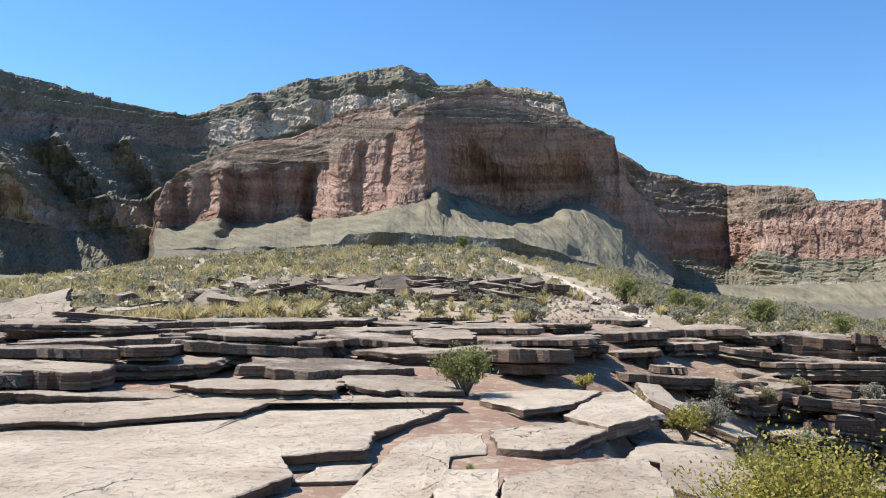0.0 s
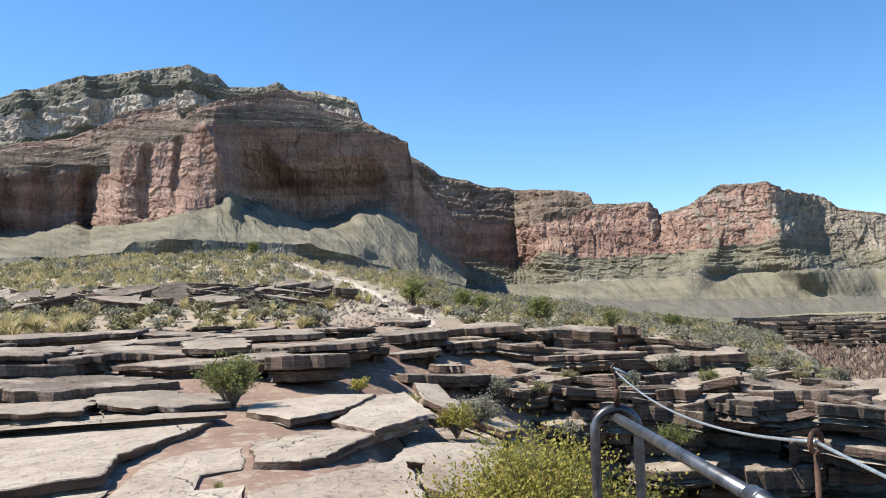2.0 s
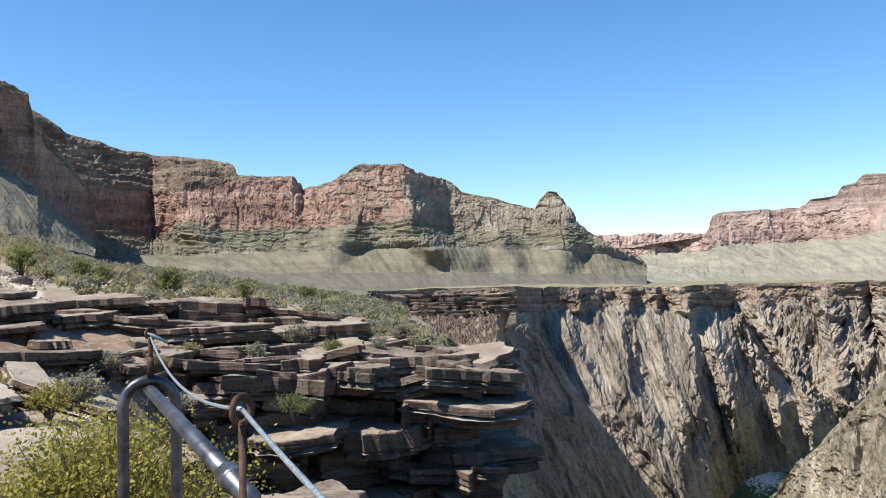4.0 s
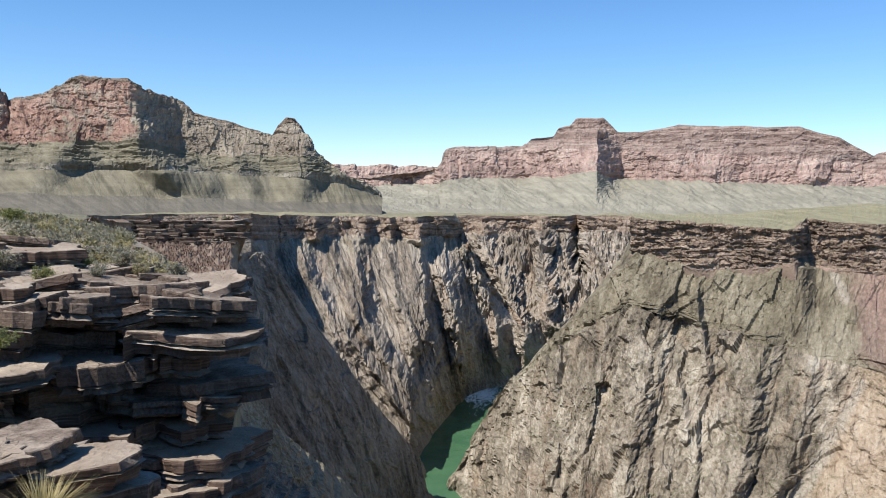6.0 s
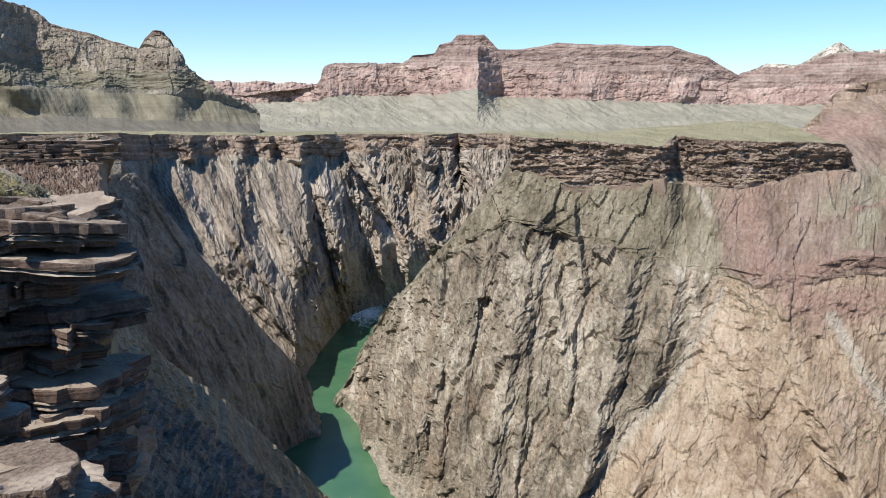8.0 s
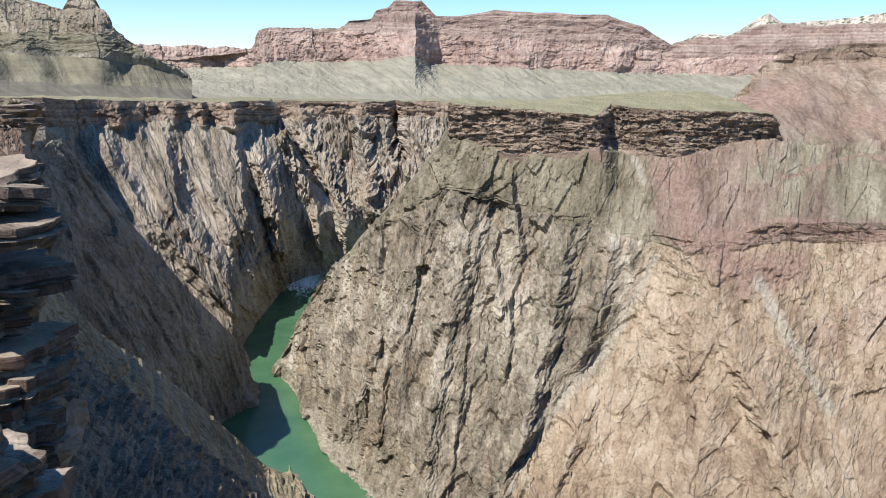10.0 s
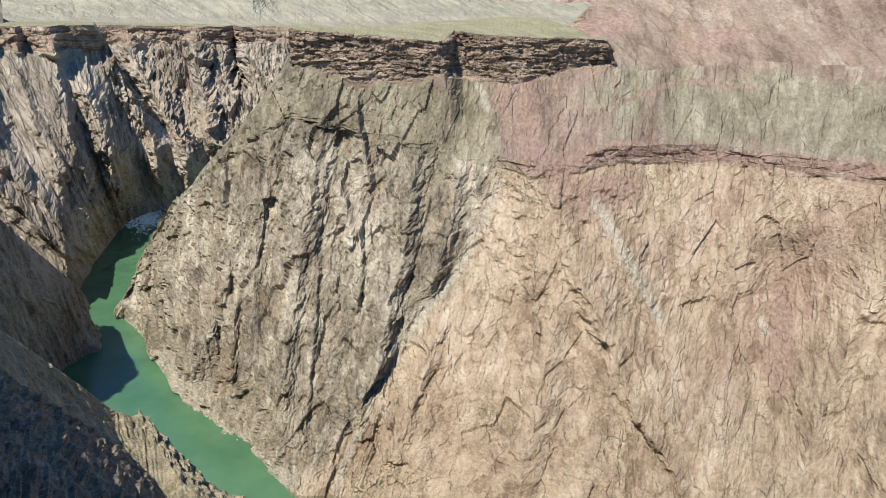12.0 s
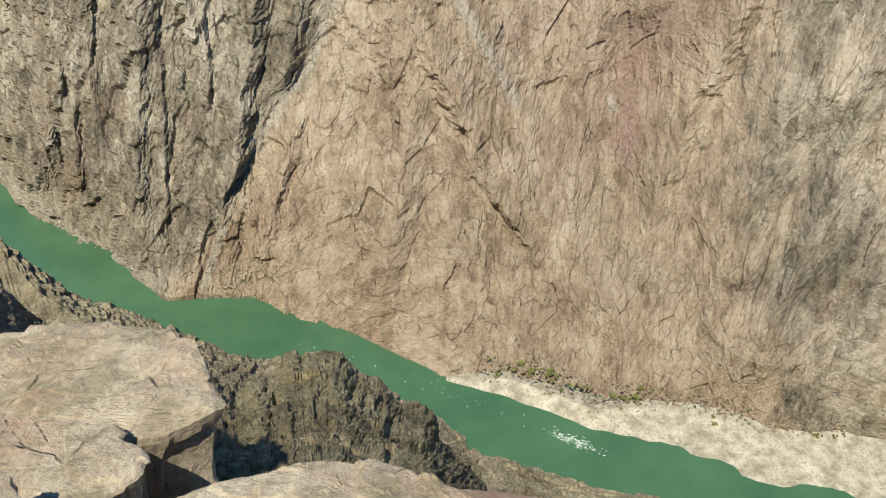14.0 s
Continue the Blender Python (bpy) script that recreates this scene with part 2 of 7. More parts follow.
def slab_rock(name, patina_and_shade):
    n = Nodes(name, 0.85)
    blotch = n.noise(0.9, 6, 0.6)
    fine = n.noise(14.0, 5, 0.7)
    beds = n.noise(1.0, 3, 0.6, n.scaled(0.6, 0.6, 22.0))
    f = n.math("ADD", n.math("MULTIPLY", blotch, 0.55), n.math("MULTIPLY_ADD", fine, 0.3, n.math("MULTIPLY", n.chance(), 0.18)))
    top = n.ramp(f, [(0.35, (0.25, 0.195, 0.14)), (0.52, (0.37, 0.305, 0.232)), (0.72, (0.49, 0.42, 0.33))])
    # bed sides much darker than tops: shade under the lips put into the colour
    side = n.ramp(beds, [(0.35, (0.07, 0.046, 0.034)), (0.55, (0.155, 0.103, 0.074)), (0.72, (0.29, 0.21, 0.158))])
    if patina_and_shade:
        # varnished ledges: sides darker again, matching faces that stand in shadow
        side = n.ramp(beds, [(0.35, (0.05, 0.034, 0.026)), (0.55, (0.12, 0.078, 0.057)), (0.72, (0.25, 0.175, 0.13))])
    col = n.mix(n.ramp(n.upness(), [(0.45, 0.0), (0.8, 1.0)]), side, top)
    varnish = n.ramp(n.noise(0.35, 5, 0.65), [(0.5, 0.0), (0.66, 1.0)])
    col = n.mix(n.math("MULTIPLY", varnish, 0.4), col, (0.17, 0.12, 0.09))
    if patina_and_shade:
        # desert varnish by chance per slab, laid on heavier to carry shade
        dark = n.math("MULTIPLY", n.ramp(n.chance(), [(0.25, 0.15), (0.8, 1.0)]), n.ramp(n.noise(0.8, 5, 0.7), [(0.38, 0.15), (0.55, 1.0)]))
        col = n.mix(n.math("MULTIPLY", dark, patina_and_shade), col, n.ramp(fine, [(0.4, (0.095, 0.07, 0.05)), (0.6, (0.19, 0.145, 0.11))]))
    lichen = n.ramp(n.noise(5.0, 6, 0.75), [(0.60, 0.0), (0.68, 1.0)])
    col = n.mix(n.math("MULTIPLY", lichen, 0.45), col, (0.16, 0.14, 0.11))
    v = n.t.nodes.new("ShaderNodeTexVoronoi")
    v.feature = "DISTANCE_TO_EDGE"
    v.inputs["Scale"].default_value = 0.55
    wob = n.t.nodes.new("ShaderNodeVectorMath")
    wob.operation = "MULTIPLY_ADD"
    nn = n.t.nodes.new("ShaderNodeTexNoise")
    nn.inputs["Scale"].default_value, nn.inputs["Detail"].default_value = 1.6, 5
    n.link(n.pos, nn.inputs["Vector"])
    n.link(nn.outputs["Color"], wob.inputs[0])
    wob.inputs[1].default_value = (0.9, 0.9, 0.9)
    n.link(n.pos, wob.inputs[2])
    n.link(wob.outputs[0], v.inputs["Vector"])
    crack = n.ramp(v.outputs["Distance"], [(0.0, 1.0), (0.009, 0.0)])
    patch = n.ramp(n.noise(0.5, 3, 0.6), [(0.52, 0.0), (0.6, 1.0)])
    crack = n.math("MULTIPLY", crack, patch)
    col = n.mix(n.math("MULTIPLY", crack, 0.6), col, (0.08, 0.06, 0.045))
    pits = n.ramp(n.noise(9.0, 4, 0.7), [(0.36, 1.0), (0.46, 0.0)])
    relief = n.math("ADD", n.math("MULTIPLY", fine, 0.5), n.math("ADD", n.noise(3.0, 5, 0.6), n.math("MULTIPLY", beds, 0.6)))
    relief = n.math("SUBTRACT", relief, n.math("ADD", n.math("MULTIPLY", crack, 1.2), n.math("MULTIPLY", pits, 0.35)))
    n.bump(relief, 0.85, 0.05)
    return n.colour(col)


def soil_rock():
    """Dry red-brown soil with grit, a pale trodden trail where geo is high."""
    n = Nodes("dry_soil", 0.95)
    blotch = n.noise(0.35, 6, 0.65)
    grit = n.noise(30.0, 4, 0.7)
    stones = n.ramp(n.noise(5.0, 3, 0.6), [(0.52, 0.0), (0.62, 1.0)])
    f = n.math("ADD", n.math("MULTIPLY", blotch, 0.6), n.math("MULTIPLY", grit, 0.4))
    col = n.ramp(f, [(0.35, (0.165, 0.098, 0.07)), (0.6, (0.30, 0.205, 0.148))])
    away = n.t.nodes.new("ShaderNodeVectorMath")
    away.operation = "LENGTH"
    n.link(n.pos, away.inputs[0])
    hill = n.ramp(n.math("DIVIDE", n.math("MULTIPLY_ADD", n.noise(0.15, 4, 0.6), 12.0, away.outputs["Value"]), 100.0), [(0.30, 0.0), (0.42, 1.0)])
    col = n.mix(hill, col, n.ramp(f, [(0.35, (0.22, 0.175, 0.115)), (0.6, (0.36, 0.30, 0.21))]))
    col = n.mix(n.math("MULTIPLY", stones, 0.55), col, (0.38, 0.33, 0.25))
    out = n.ramp(n.math("DIVIDE", away.outputs["Value"], 400.0), [(0.24, 0.0), (0.32, 1.0)])
    col = n.mix(out, col, n.ramp(n.noise(0.12, 6, 0.7), [(0.42, (0.10, 0.10, 0.06)), (0.58, (0.21, 0.19, 0.125))]))
    g = n.math("ADD", n.attribute("geo"), n.math("MULTIPLY_ADD", n.noise(0.8, 4, 0.6), 0.6, -0.3))
    col = n.mix(n.ramp(g, [(0.4, 0.0), (0.6, 1.0)]), col, n.ramp(f, [(0.35, (0.40, 0.33, 0.25)), (0.6, (0.56, 0.48, 0.38))]))
    n.bump(n.math("ADD", grit, n.noise(6.0, 4, 0.6)), 0.6, 0.03)
    return n.colour(col)


def leaf(name, a, b, c):
    n = Nodes(name, 0.75)
    i = n.t.nodes.new("ShaderNodeNewGeometry").outputs["Random Per Island"]
    f = n.math("MULTIPLY_ADD", i, 0.75, n.math("MULTIPLY", n.chance(), 0.3))
    col = n.ramp(f, [(0.0, a), (0.5, b), (1.0, c)])
    thin = n.t.nodes.new("ShaderNodeBsdfTranslucent")
    n.link(col, thin.inputs[0])
    both = n.t.nodes.new("ShaderNodeMixShader")
    both.inputs[0].default_value = 0.45
    n.link(n.b.outputs[0], both.inputs[1])
    n.link(thin.outputs[0], both.inputs[2])
    n.link(both.outputs[0], n.t.nodes["Material Output"].inputs[0])
    return n.colour(col)


def gorge_rock(name, tones, second=None, size=1.0, bump_m=1.6, scrub=None, third=None, close=False):
    """Crystalline gorge rock: broken faces, joints, patches of grey, brown and rust, thin streaks and a rubbly grain; 'second' and 'third' are laid in by the geo attribute,
    pale scree and red earth by stains of their own shape."""
    n = Nodes(name, 0.93)
    st = n.tilted(90, 0, 0) if close else n.laid()
    deep = 1 / (9 * size) if close else 0.02
    patch = n.noise(1 / (85 * size), 10, 0.72, n.scaled(1.0, 0.6, 1.0, st), 0.2)
    streak = n.noise(1.0, 7, 0.72, n.scaled(1 / (9 * size), 1 / (30 * size), deep, st), 0.8)
    rubble = n.noise(1 / (3.6 * size), 7, 0.78, st)
    loose = n.shaken(st, 1 / (9 * size), 7.0 * size)
    face, face_far = n.cells(n.scaled(1 / (9 * size), 1 / (21 * size), deep, loose))
    joint = n.joints(n.scaled(1 / (19 * size), 1 / (36 * size), deep, n.shaken(st, 1 / (14 * size), 12.0 * size)), 0.035)
    joint = n.math("MULTIPLY", joint, n.ramp(n.noise(1 / (30 * size), 5, 0.65, st), [(0.47, 0.0), (0.6, 1.0)]))
    f = n.math("ADD", n.math("MULTIPLY", patch, 0.40), n.math("MULTIPLY_ADD", streak, 0.24, n.math("MULTIPLY", rubble, 0.30)))
    f = n.math("MULTIPLY_ADD", face, 0.06, f)
    stops = (0.42, 0.478, 0.528, 0.59)
    col = n.ramp(f, list(zip(stops, tones)))
    rust = n.ramp(n.noise(1.0, 7, 0.7, n.scaled(1 / (26 * size), 1 / (95 * size), deep, st), 1.0), [(0.53, 0.0), (0.64, 1.0)])
    col = n.mix(n.math("MULTIPLY", rust, 0.4), col, n.ramp(rubble, [(0.4, (0.19, 0.12, 0.075)), (0.6, (0.36, 0.25, 0.16))]))
    if second:
        g = n.math("ADD", n.attribute("geo"), n.math("MULTIPLY_ADD", patch, 2.2, -1.1))
        col = n.mix(n.ramp(g, [(0.35, 0.0), (0.65, 1.0)]), col, n.ramp(f, list(zip(stops, second))))
    if third:
        g = n.math("ADD", n.math("SUBTRACT", n.attribute("geo"), 1.0), n.math("MULTIPLY_ADD", patch, 1.8, -0.9))
        col = n.mix(n.ramp(g, [(0.15, 0.0), (0.6, 0.85)]), col, n.ramp(f, list(zip(stops, third))))
    ragged = n.math("MULTIPLY_ADD", n.noise(1 / (16 * size), 8, 0.75, st), 1.6, -0.8)
    for kind, lo, hi in (("red_earth", (0.185, 0.118, 0.09), (0.335, 0.232, 0.18)), ("pale_scree", (0.28, 0.245, 0.19), (0.44, 0.395, 0.315))):
        g = n.math("ADD", n.attribute(kind), n.math("MULTIPLY", ragged, n.ramp(n.attribute(kind), [(0.0, 0.0), (0.15, 1.0)])))
        col = n.mix(n.ramp(g, [(0.3, 0.0), (0.9, 0.8)]), col, n.ramp(rubble, [(0.4, lo), (0.62, hi)]))
    col = n.mix(n.math("MULTIPLY", joint, 0.35), col, (0.07, 0.058, 0.043))
    if scrub:
        dots = n.ramp(n.noise(0.3 / size, 3, 0.65), [(0.54, 0.0), (0.62, 1.0)])
        where = n.ramp(n.noise(1 / (70 * size), 4, 0.6), [(0.45, 0.0), (0.6, 0.8)])
        col = n.mix(n.math("MULTIPLY", dots, where), col, scrub)
    relief = n.math("ADD", n.math("MULTIPLY", rubble, 1.1), n.math("MULTIPLY_ADD", streak, 0.9, n.math("MULTIPLY", face_far, 0.8)))
    n.bump(n.math("SUBTRACT", relief, n.math("MULTIPLY", joint, 0.8)), 1.0, bump_m)
    return n.colour(col)


M_RED = cliff_rock("redwall_limestone", (0.135, 0.08, 0.062), (0.305, 0.188, 0.143), (0.455, 0.318, 0.248), 34, 0.45, 1.0, 34, second=((0.14, 0.117, 0.088), (0.28, 0.238, 0.184), (0.43, 0.378, 0.298)), bump_m=2.2, scrub=((0.16, 0.148, 0.085), 0.12))
M_SUPAI = cliff_rock("supai_ledges", (0.14, 0.092, 0.07), (0.285, 0.193, 0.145), (0.40, 0.305, 0.235), 26, 0.25, 1.0, 10, scrub=((0.10, 0.10, 0.055), 0.14), bump_m=2.0)
# second: the cream dulled and darkened for the shade on the left-hand cliffs
M_CREAM = cliff_rock("coconino_sandstone", (0.25, 0.205, 0.162), (0.46, 0.4, 0.325), (0.62, 0.55, 0.455), 40, 0.9, 0.3, 26, second=((0.155, 0.118, 0.1), (0.27, 0.212, 0.178), (0.36, 0.292, 0.245)), scrub=((0.055, 0.07, 0.038), 0.06), bump_m=3.0)
M_RIM = cliff_rock("rim_limestone", (0.11, 0.1, 0.078), (0.23, 0.207, 0.16), (0.41, 0.37, 0.3), 36, 0.6, 0.8, 22, scrub=((0.03, 0.042, 0.022), 0.03), bump_m=3.0)
M_WOOD = talus_rock("wooded_slope", (0.10, 0.096, 0.07), (0.205, 0.183, 0.14), (0.06, 0.07, 0.045), 130, 3.0)
M_TALUS = talus_rock("shale_slope", (0.118, 0.105, 0.073), (0.228, 0.204, 0.146), (0.1, 0.096, 0.06), 30, 0.8)
M_BENCHES = cliff_rock("ledgy_red_slope", (0.105, 0.076, 0.055), (0.215, 0.16, 0.119), (0.34, 0.268, 0.206), 16, 0.15, 1.0, 8, scrub=((0.11, 0.106, 0.062), 0.16), bump_m=2.2)
M_APRON = talus_rock("dark_gravel_apron", (0.1, 0.09, 0.07), (0.175, 0.157, 0.122), (0.08, 0.077, 0.055), 24, 0.5)
M_TALUS_RED = talus_rock("red_shale_slope", (0.20, 0.14, 0.105), (0.33, 0.24, 0.185), (0.12, 0.125, 0.075), 30, 1.0)
M_TAPEATS = cliff_rock("tapeats_sandstone", (0.115, 0.08, 0.058), (0.265, 0.195, 0.142), (0.42, 0.33, 0.255), 12, 0.4, 1.0, 4.0, scrub=((0.16, 0.15, 0.085), 0.3), bump_m=1.2)
SCHIST = ((0.1, 0.084, 0.064), (0.225, 0.19, 0.147), (0.33, 0.283, 0.224), (0.43, 0.376, 0.303))
SCREE = ((0.15, 0.125, 0.092), (0.23, 0.197, 0.147), (0.31, 0.268, 0.205), (0.42, 0.37, 0.29))
WALL = ((0.085, 0.07, 0.05), (0.195, 0.163, 0.118), (0.30, 0.258, 0.192), (0.46, 0.41, 0.322))
GRANITE = ((0.18, 0.125, 0.082), (0.295, 0.222, 0.15), (0.375, 0.293, 0.205), (0.465, 0.385, 0.285))
M_SCHIST = gorge_rock("dark_schist", SCHIST, SCREE, 1.3, 2.4)
M_WALL = gorge_rock("schist_and_granite", WALL, GRANITE, bump_m=1.8, scrub=(0.15, 0.145, 0.08), third=((0.19, 0.122, 0.088), (0.275, 0.192, 0.14), (0.335, 0.247, 0.184), (0.43, 0.337, 0.258)))
M_SHALE = gorge_rock("red_shale_bench", ((0.12, 0.08, 0.06), (0.195, 0.138, 0.106), (0.25, 0.188, 0.145), (0.335, 0.27, 0.212)), ((0.105, 0.087, 0.057), (0.18, 0.153, 0.103), (0.242, 0.21, 0.146), (0.335, 0.3, 0.218)), 1.0, 1.6, (0.125, 0.118, 0.063))
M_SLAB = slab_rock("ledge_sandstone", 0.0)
def boulder_rock():
    """Smooth tan sandstone with warm patches and olive-grey lichen."""
    n = Nodes("boulder_sandstone", 0.88)
    big, fine = n.noise(0.7, 7, 0.7), n.noise(11.0, 6, 0.72)
    f = n.math("ADD", n.math("MULTIPLY", big, 0.65), n.math("MULTIPLY", fine, 0.35))
    col = n.ramp(f, [(0.38, (0.29, 0.218, 0.15)), (0.5, (0.45, 0.373, 0.27)), (0.62, (0.60, 0.525, 0.405))])
    col = n.mix(n.ramp(n.noise(0.45, 6, 0.7), [(0.5, 0.0), (0.62, 0.6)]), col, (0.42, 0.285, 0.20))
    lichen = n.math("MULTIPLY", n.ramp(n.noise(0.8, 9, 0.78), [(0.5, 0.0), (0.6, 1.0)]), 0.75)
    col = n.mix(lichen, col, (0.21, 0.18, 0.11))
    specks = n.ramp(n.noise(26.0, 4, 0.7), [(0.62, 0.0), (0.68, 0.8)])
    col = n.mix(specks, col, (0.12, 0.10, 0.075))
    crack = n.joints(n.shaken(n.scaled(0.5, 0.5, 0.5), 1.5, 0.5), 0.012)
    crack = n.math("MULTIPLY", crack, n.ramp(n.noise(0.9, 4, 0.65), [(0.52, 0.0), (0.6, 1.0)]))
    col = n.mix(n.math("MULTIPLY", crack, 0.7), col, (0.09, 0.07, 0.05))
    relief = n.math("ADD", n.math("MULTIPLY", fine, 0.6), n.noise(2.2, 7, 0.68))
    n.bump(n.math("SUBTRACT", relief, n.math("MULTIPLY", crack, 0.6)), 0.9, 0.09)
    return n.colour(col)


M_BOULDER = boulder_rock()
M_LEDGE = slab_rock("varnished_shaded_sandstone", 0.95)
M_SOIL = soil_rock()
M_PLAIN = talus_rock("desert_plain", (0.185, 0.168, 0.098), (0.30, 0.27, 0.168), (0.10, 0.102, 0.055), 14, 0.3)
# distant copies of shale and red rock, paled and greyed for haze
M_HAZED_TALUS = talus_rock("hazed_shale_slope", (0.2, 0.185, 0.138), (0.315, 0.292, 0.222), (0.165, 0.158, 0.11), 40, 1.0)
M_HAZED_RED = cliff_rock("hazed_red_limestone", (0.2, 0.138, 0.115), (0.365, 0.255, 0.21), (0.50, 0.39, 0.325), 34, 0.4, 1.0, 30, bump_m=2.2, scrub=((0.24, 0.215, 0.16), 0.1))
M_HAZED_SUPAI = cliff_rock("hazed_red_ledges", (0.16, 0.11, 0.092), (0.29, 0.208, 0.17), (0.40, 0.315, 0.262), 26, 0.25, 1.0, 10, bump_m=2.0, scrub=((0.21, 0.19, 0.14), 0.14))
n = Nodes("river_sand", 0.95)
sand = n.ramp(n.noise(0.09, 6, 0.7), [(0.38, (0.27, 0.235, 0.172)), (0.5, (0.40, 0.358, 0.27)), (0.64, (0.53, 0.485, 0.38))])
sand = n.mix(n.ramp(n.noise(0.5, 4, 0.7), [(0.55, 0.0), (0.63, 0.8)]), sand, (0.17, 0.155, 0.11))
n.bump(n.noise(0.7, 5, 0.7), 0.8, 0.5)
M_SAND = n.colour(sand)

# ---- landforms ----
EYE_Z = 1.6


def at(bearing, rise, distance):
    """The place at a bearing (degrees clockwise from the way north of the plan), an angle of rise seen from the overlook, and a distance."""
    a = radians(bearing)
    return (distance * math.sin(a), distance * math.cos(a), EYE_Z + distance * math.tan(radians(rise)))


def span(points, A, column):
    p = np.array(points, float)
    return np.interp(A, p[:, 0], p[:, column])


def nearing(guides, bearings, shares):
    """The same guides, with their distance shortened by a share that changes with the bearing."""
    every = []
    for g in guides:
        p = np.array(g, float)
        A = np.unique(np.concatenate([p[:, 0], np.array(bearings, float)]))
        every.append([(a, float(span(g, A, 1)[i]), float(span(g, A, 2)[i] * np.interp(a, bearings, shares))) for i, a in enumerate(A)])
    return every


def landform(name, label, category, a0, a1, cols, guides, bands, ridges=(), seed=1, geo=None, jitter=0.12, unit=None, skew=0.0, kind="", floor=-432.0, ribs=(), stains=(), spread=None, calm=None, squat=1.0, sway=0.010):
    """A cliff or slope that runs past the overlook. guides: lines of (bearing, rise, distance), from the foot up and over the crest.
    bands between them: (part name, rows, kind, roughness in metres, material). ribs: (line of bearing and rise, degrees on its two flanks, metres proud).
    stains: (kind, line of bearing and rise, half width in degrees)."""
    A = np.linspace(a0, a1, cols) if spread is None else np.interp(np.linspace(0, 1, cols), *spread)
    D, Z = [], []
    for k, g in enumerate(guides):
        d = span(g, A, 2)
        rise = span(g, A, 1)
        arc = np.radians(A) * d
        size = np.maximum(d, 60) * 0.012
        d = d * (1 + sway * fbm(arc / (size * 6), 3.3 * k, seed, seed + k, 3))
        rise = rise + jitter * fbm(arc / (size * 2.0), 7.7 * k, seed, seed + 50 + k, 4)
        D.append(d)
        Z.append(EYE_Z + d * np.tan(np.radians(rise)))
    rows_d, rows_z, amp, style, cut = [D[0]], [np.minimum(Z[0] - 1, floor)], [np.zeros(7)], [], [0]
    for k, (pname, rows, kind_, rough, mat) in enumerate(bands):
        picks = random.Random(seed * 10 + k)
        risers = [picks.uniform(0.4, 1.6) for _ in range(max(2, rows // 6))]
        treads = [picks.uniform(0.4, 1.6) for _ in risers]
        stair = [[0.0], [0.0], [0.0]]
        for r, t in zip(risers, treads):
            r, t = r / sum(risers), t / sum(treads)
            for dv, dd, dz in ((0.55 * r, 0.12 * t, 0.85 * r), (0.45 * r, 0.88 * t, 0.15 * r)):
                stair[0].append(stair[0][-1] + dv)
                stair[1].append(stair[1][-1] + dd)
                stair[2].append(stair[2][-1] + dz)
        for i in range(rows + (k == len(bands) - 1)):
            v = i / rows
            vd = vz = v
            if kind_ == "slope":
                vz = v ** 1.15
            elif kind_ == "ledges":
                vd, vz = np.interp(v, stair[0], stair[1]), np.interp(v, stair[0], stair[2])
            rows_d.append(D[k] * (1 - vd) + D[k + 1] * vd)
            rows_z.append(Z[k] * (1 - vz) + Z[k + 1] * vz)
            amp.append(np.array({"cliff": (0.28, 0, 0.12, 0.12, 0.3, 0.4, 0.25), "bedded": (0.15, 0, 0.08, 0.06, 0.35, 0.3, 0.8), "slope": (0, 1.0, 0.1, 0.08, 0.06, 0.06, 0), "ledges": (0.1, 0.15, 0.12, 0.1, 0.6, 0.2, 0.3), "crag": (0.08, 0, 0.3, 0.14, 0, 1.0, 0)}[kind_]) * rough)
        cut.append(len(rows_d) - 1)
    d, z, amp = np.array(rows_d), np.array(rows_z), np.array(amp)
    pad = np.pad(amp, ((3, 3), (0, 0)), mode="edge")
    amp = np.mean([pad[i:i + len(amp)] for i in range(7)], axis=0)
    if len(bands) > 2:
        for i in range(-5, 4):
            amp[cut[-2] + 1 + i] *= 0.3 + 0.12 * abs(i)
    rad = np.radians(A)[None, :]
    x, y = d * np.sin(rad), d * np.cos(rad)
    Dm = float(np.median(d))
    L = unit or Dm * 0.014
    rise = np.degrees(np.arctan2(z - EYE_Z, d))
    mid = len(d) // 2
    run = np.hypot(np.diff(x[mid]), np.diff(y[mid]))
    near = np.clip(d / Dm, 0.06, 1.6)
    if not isinstance(skew, float):
        skew = np.interp(A, *skew)[None, :]
    s = (np.concatenate([[0], np.cumsum(np.minimum(run, 3 * np.median(run)))]))[None, :] + 0 * d
    zw, z = z, z / near * squat
    warp = 0.7 * fbm(s / (2.2 * L), z / (2.2 * L), seed, seed + 9, 3)
    lull = np.clip(0.55 + 1.1 * fbm(s / (5 * L), z / (6 * L), 0.6 + 0 * z, seed + 61, 3), 0.12, 1.25)
    beds = np.tanh(3.5 * fbm(0.05 * s / L, z / (1.3 * L) + 0.3 * warp, 0.4 + 0 * z, seed + 71, 3, 0.6)) * (0.4 + 0.6 * lull[:, ::-1])
    col = lull * ridged(s / L + 1.6 * warp + skew * z / L, 0.22 * z / L + 0.5 * warp, seed, seed, 4, 0.52) + 0.35 * fbm(s / (0.2 * L), z / (0.5 * L), seed, seed + 3, 3)
    fan = rad * Dm + 0.3 * (d - Dm)
    gul = 0.5 * ridged(fan / (2.4 * L) + 0.9 * warp, 0.12 * d / L, seed, seed + 5, 4, 0.5) + 0.22 * ridged(fan / (0.55 * L) + 0.5 * warp, 0.06 * d / L, seed, seed + 8, 3, 0.6) + 0.2 * fbm(fan / L, d / L, seed, seed + 6, 3)
    fine = fbm(s / (L * 0.42), z / (L * 0.5), d / L, seed + 11, 4, 0.62)
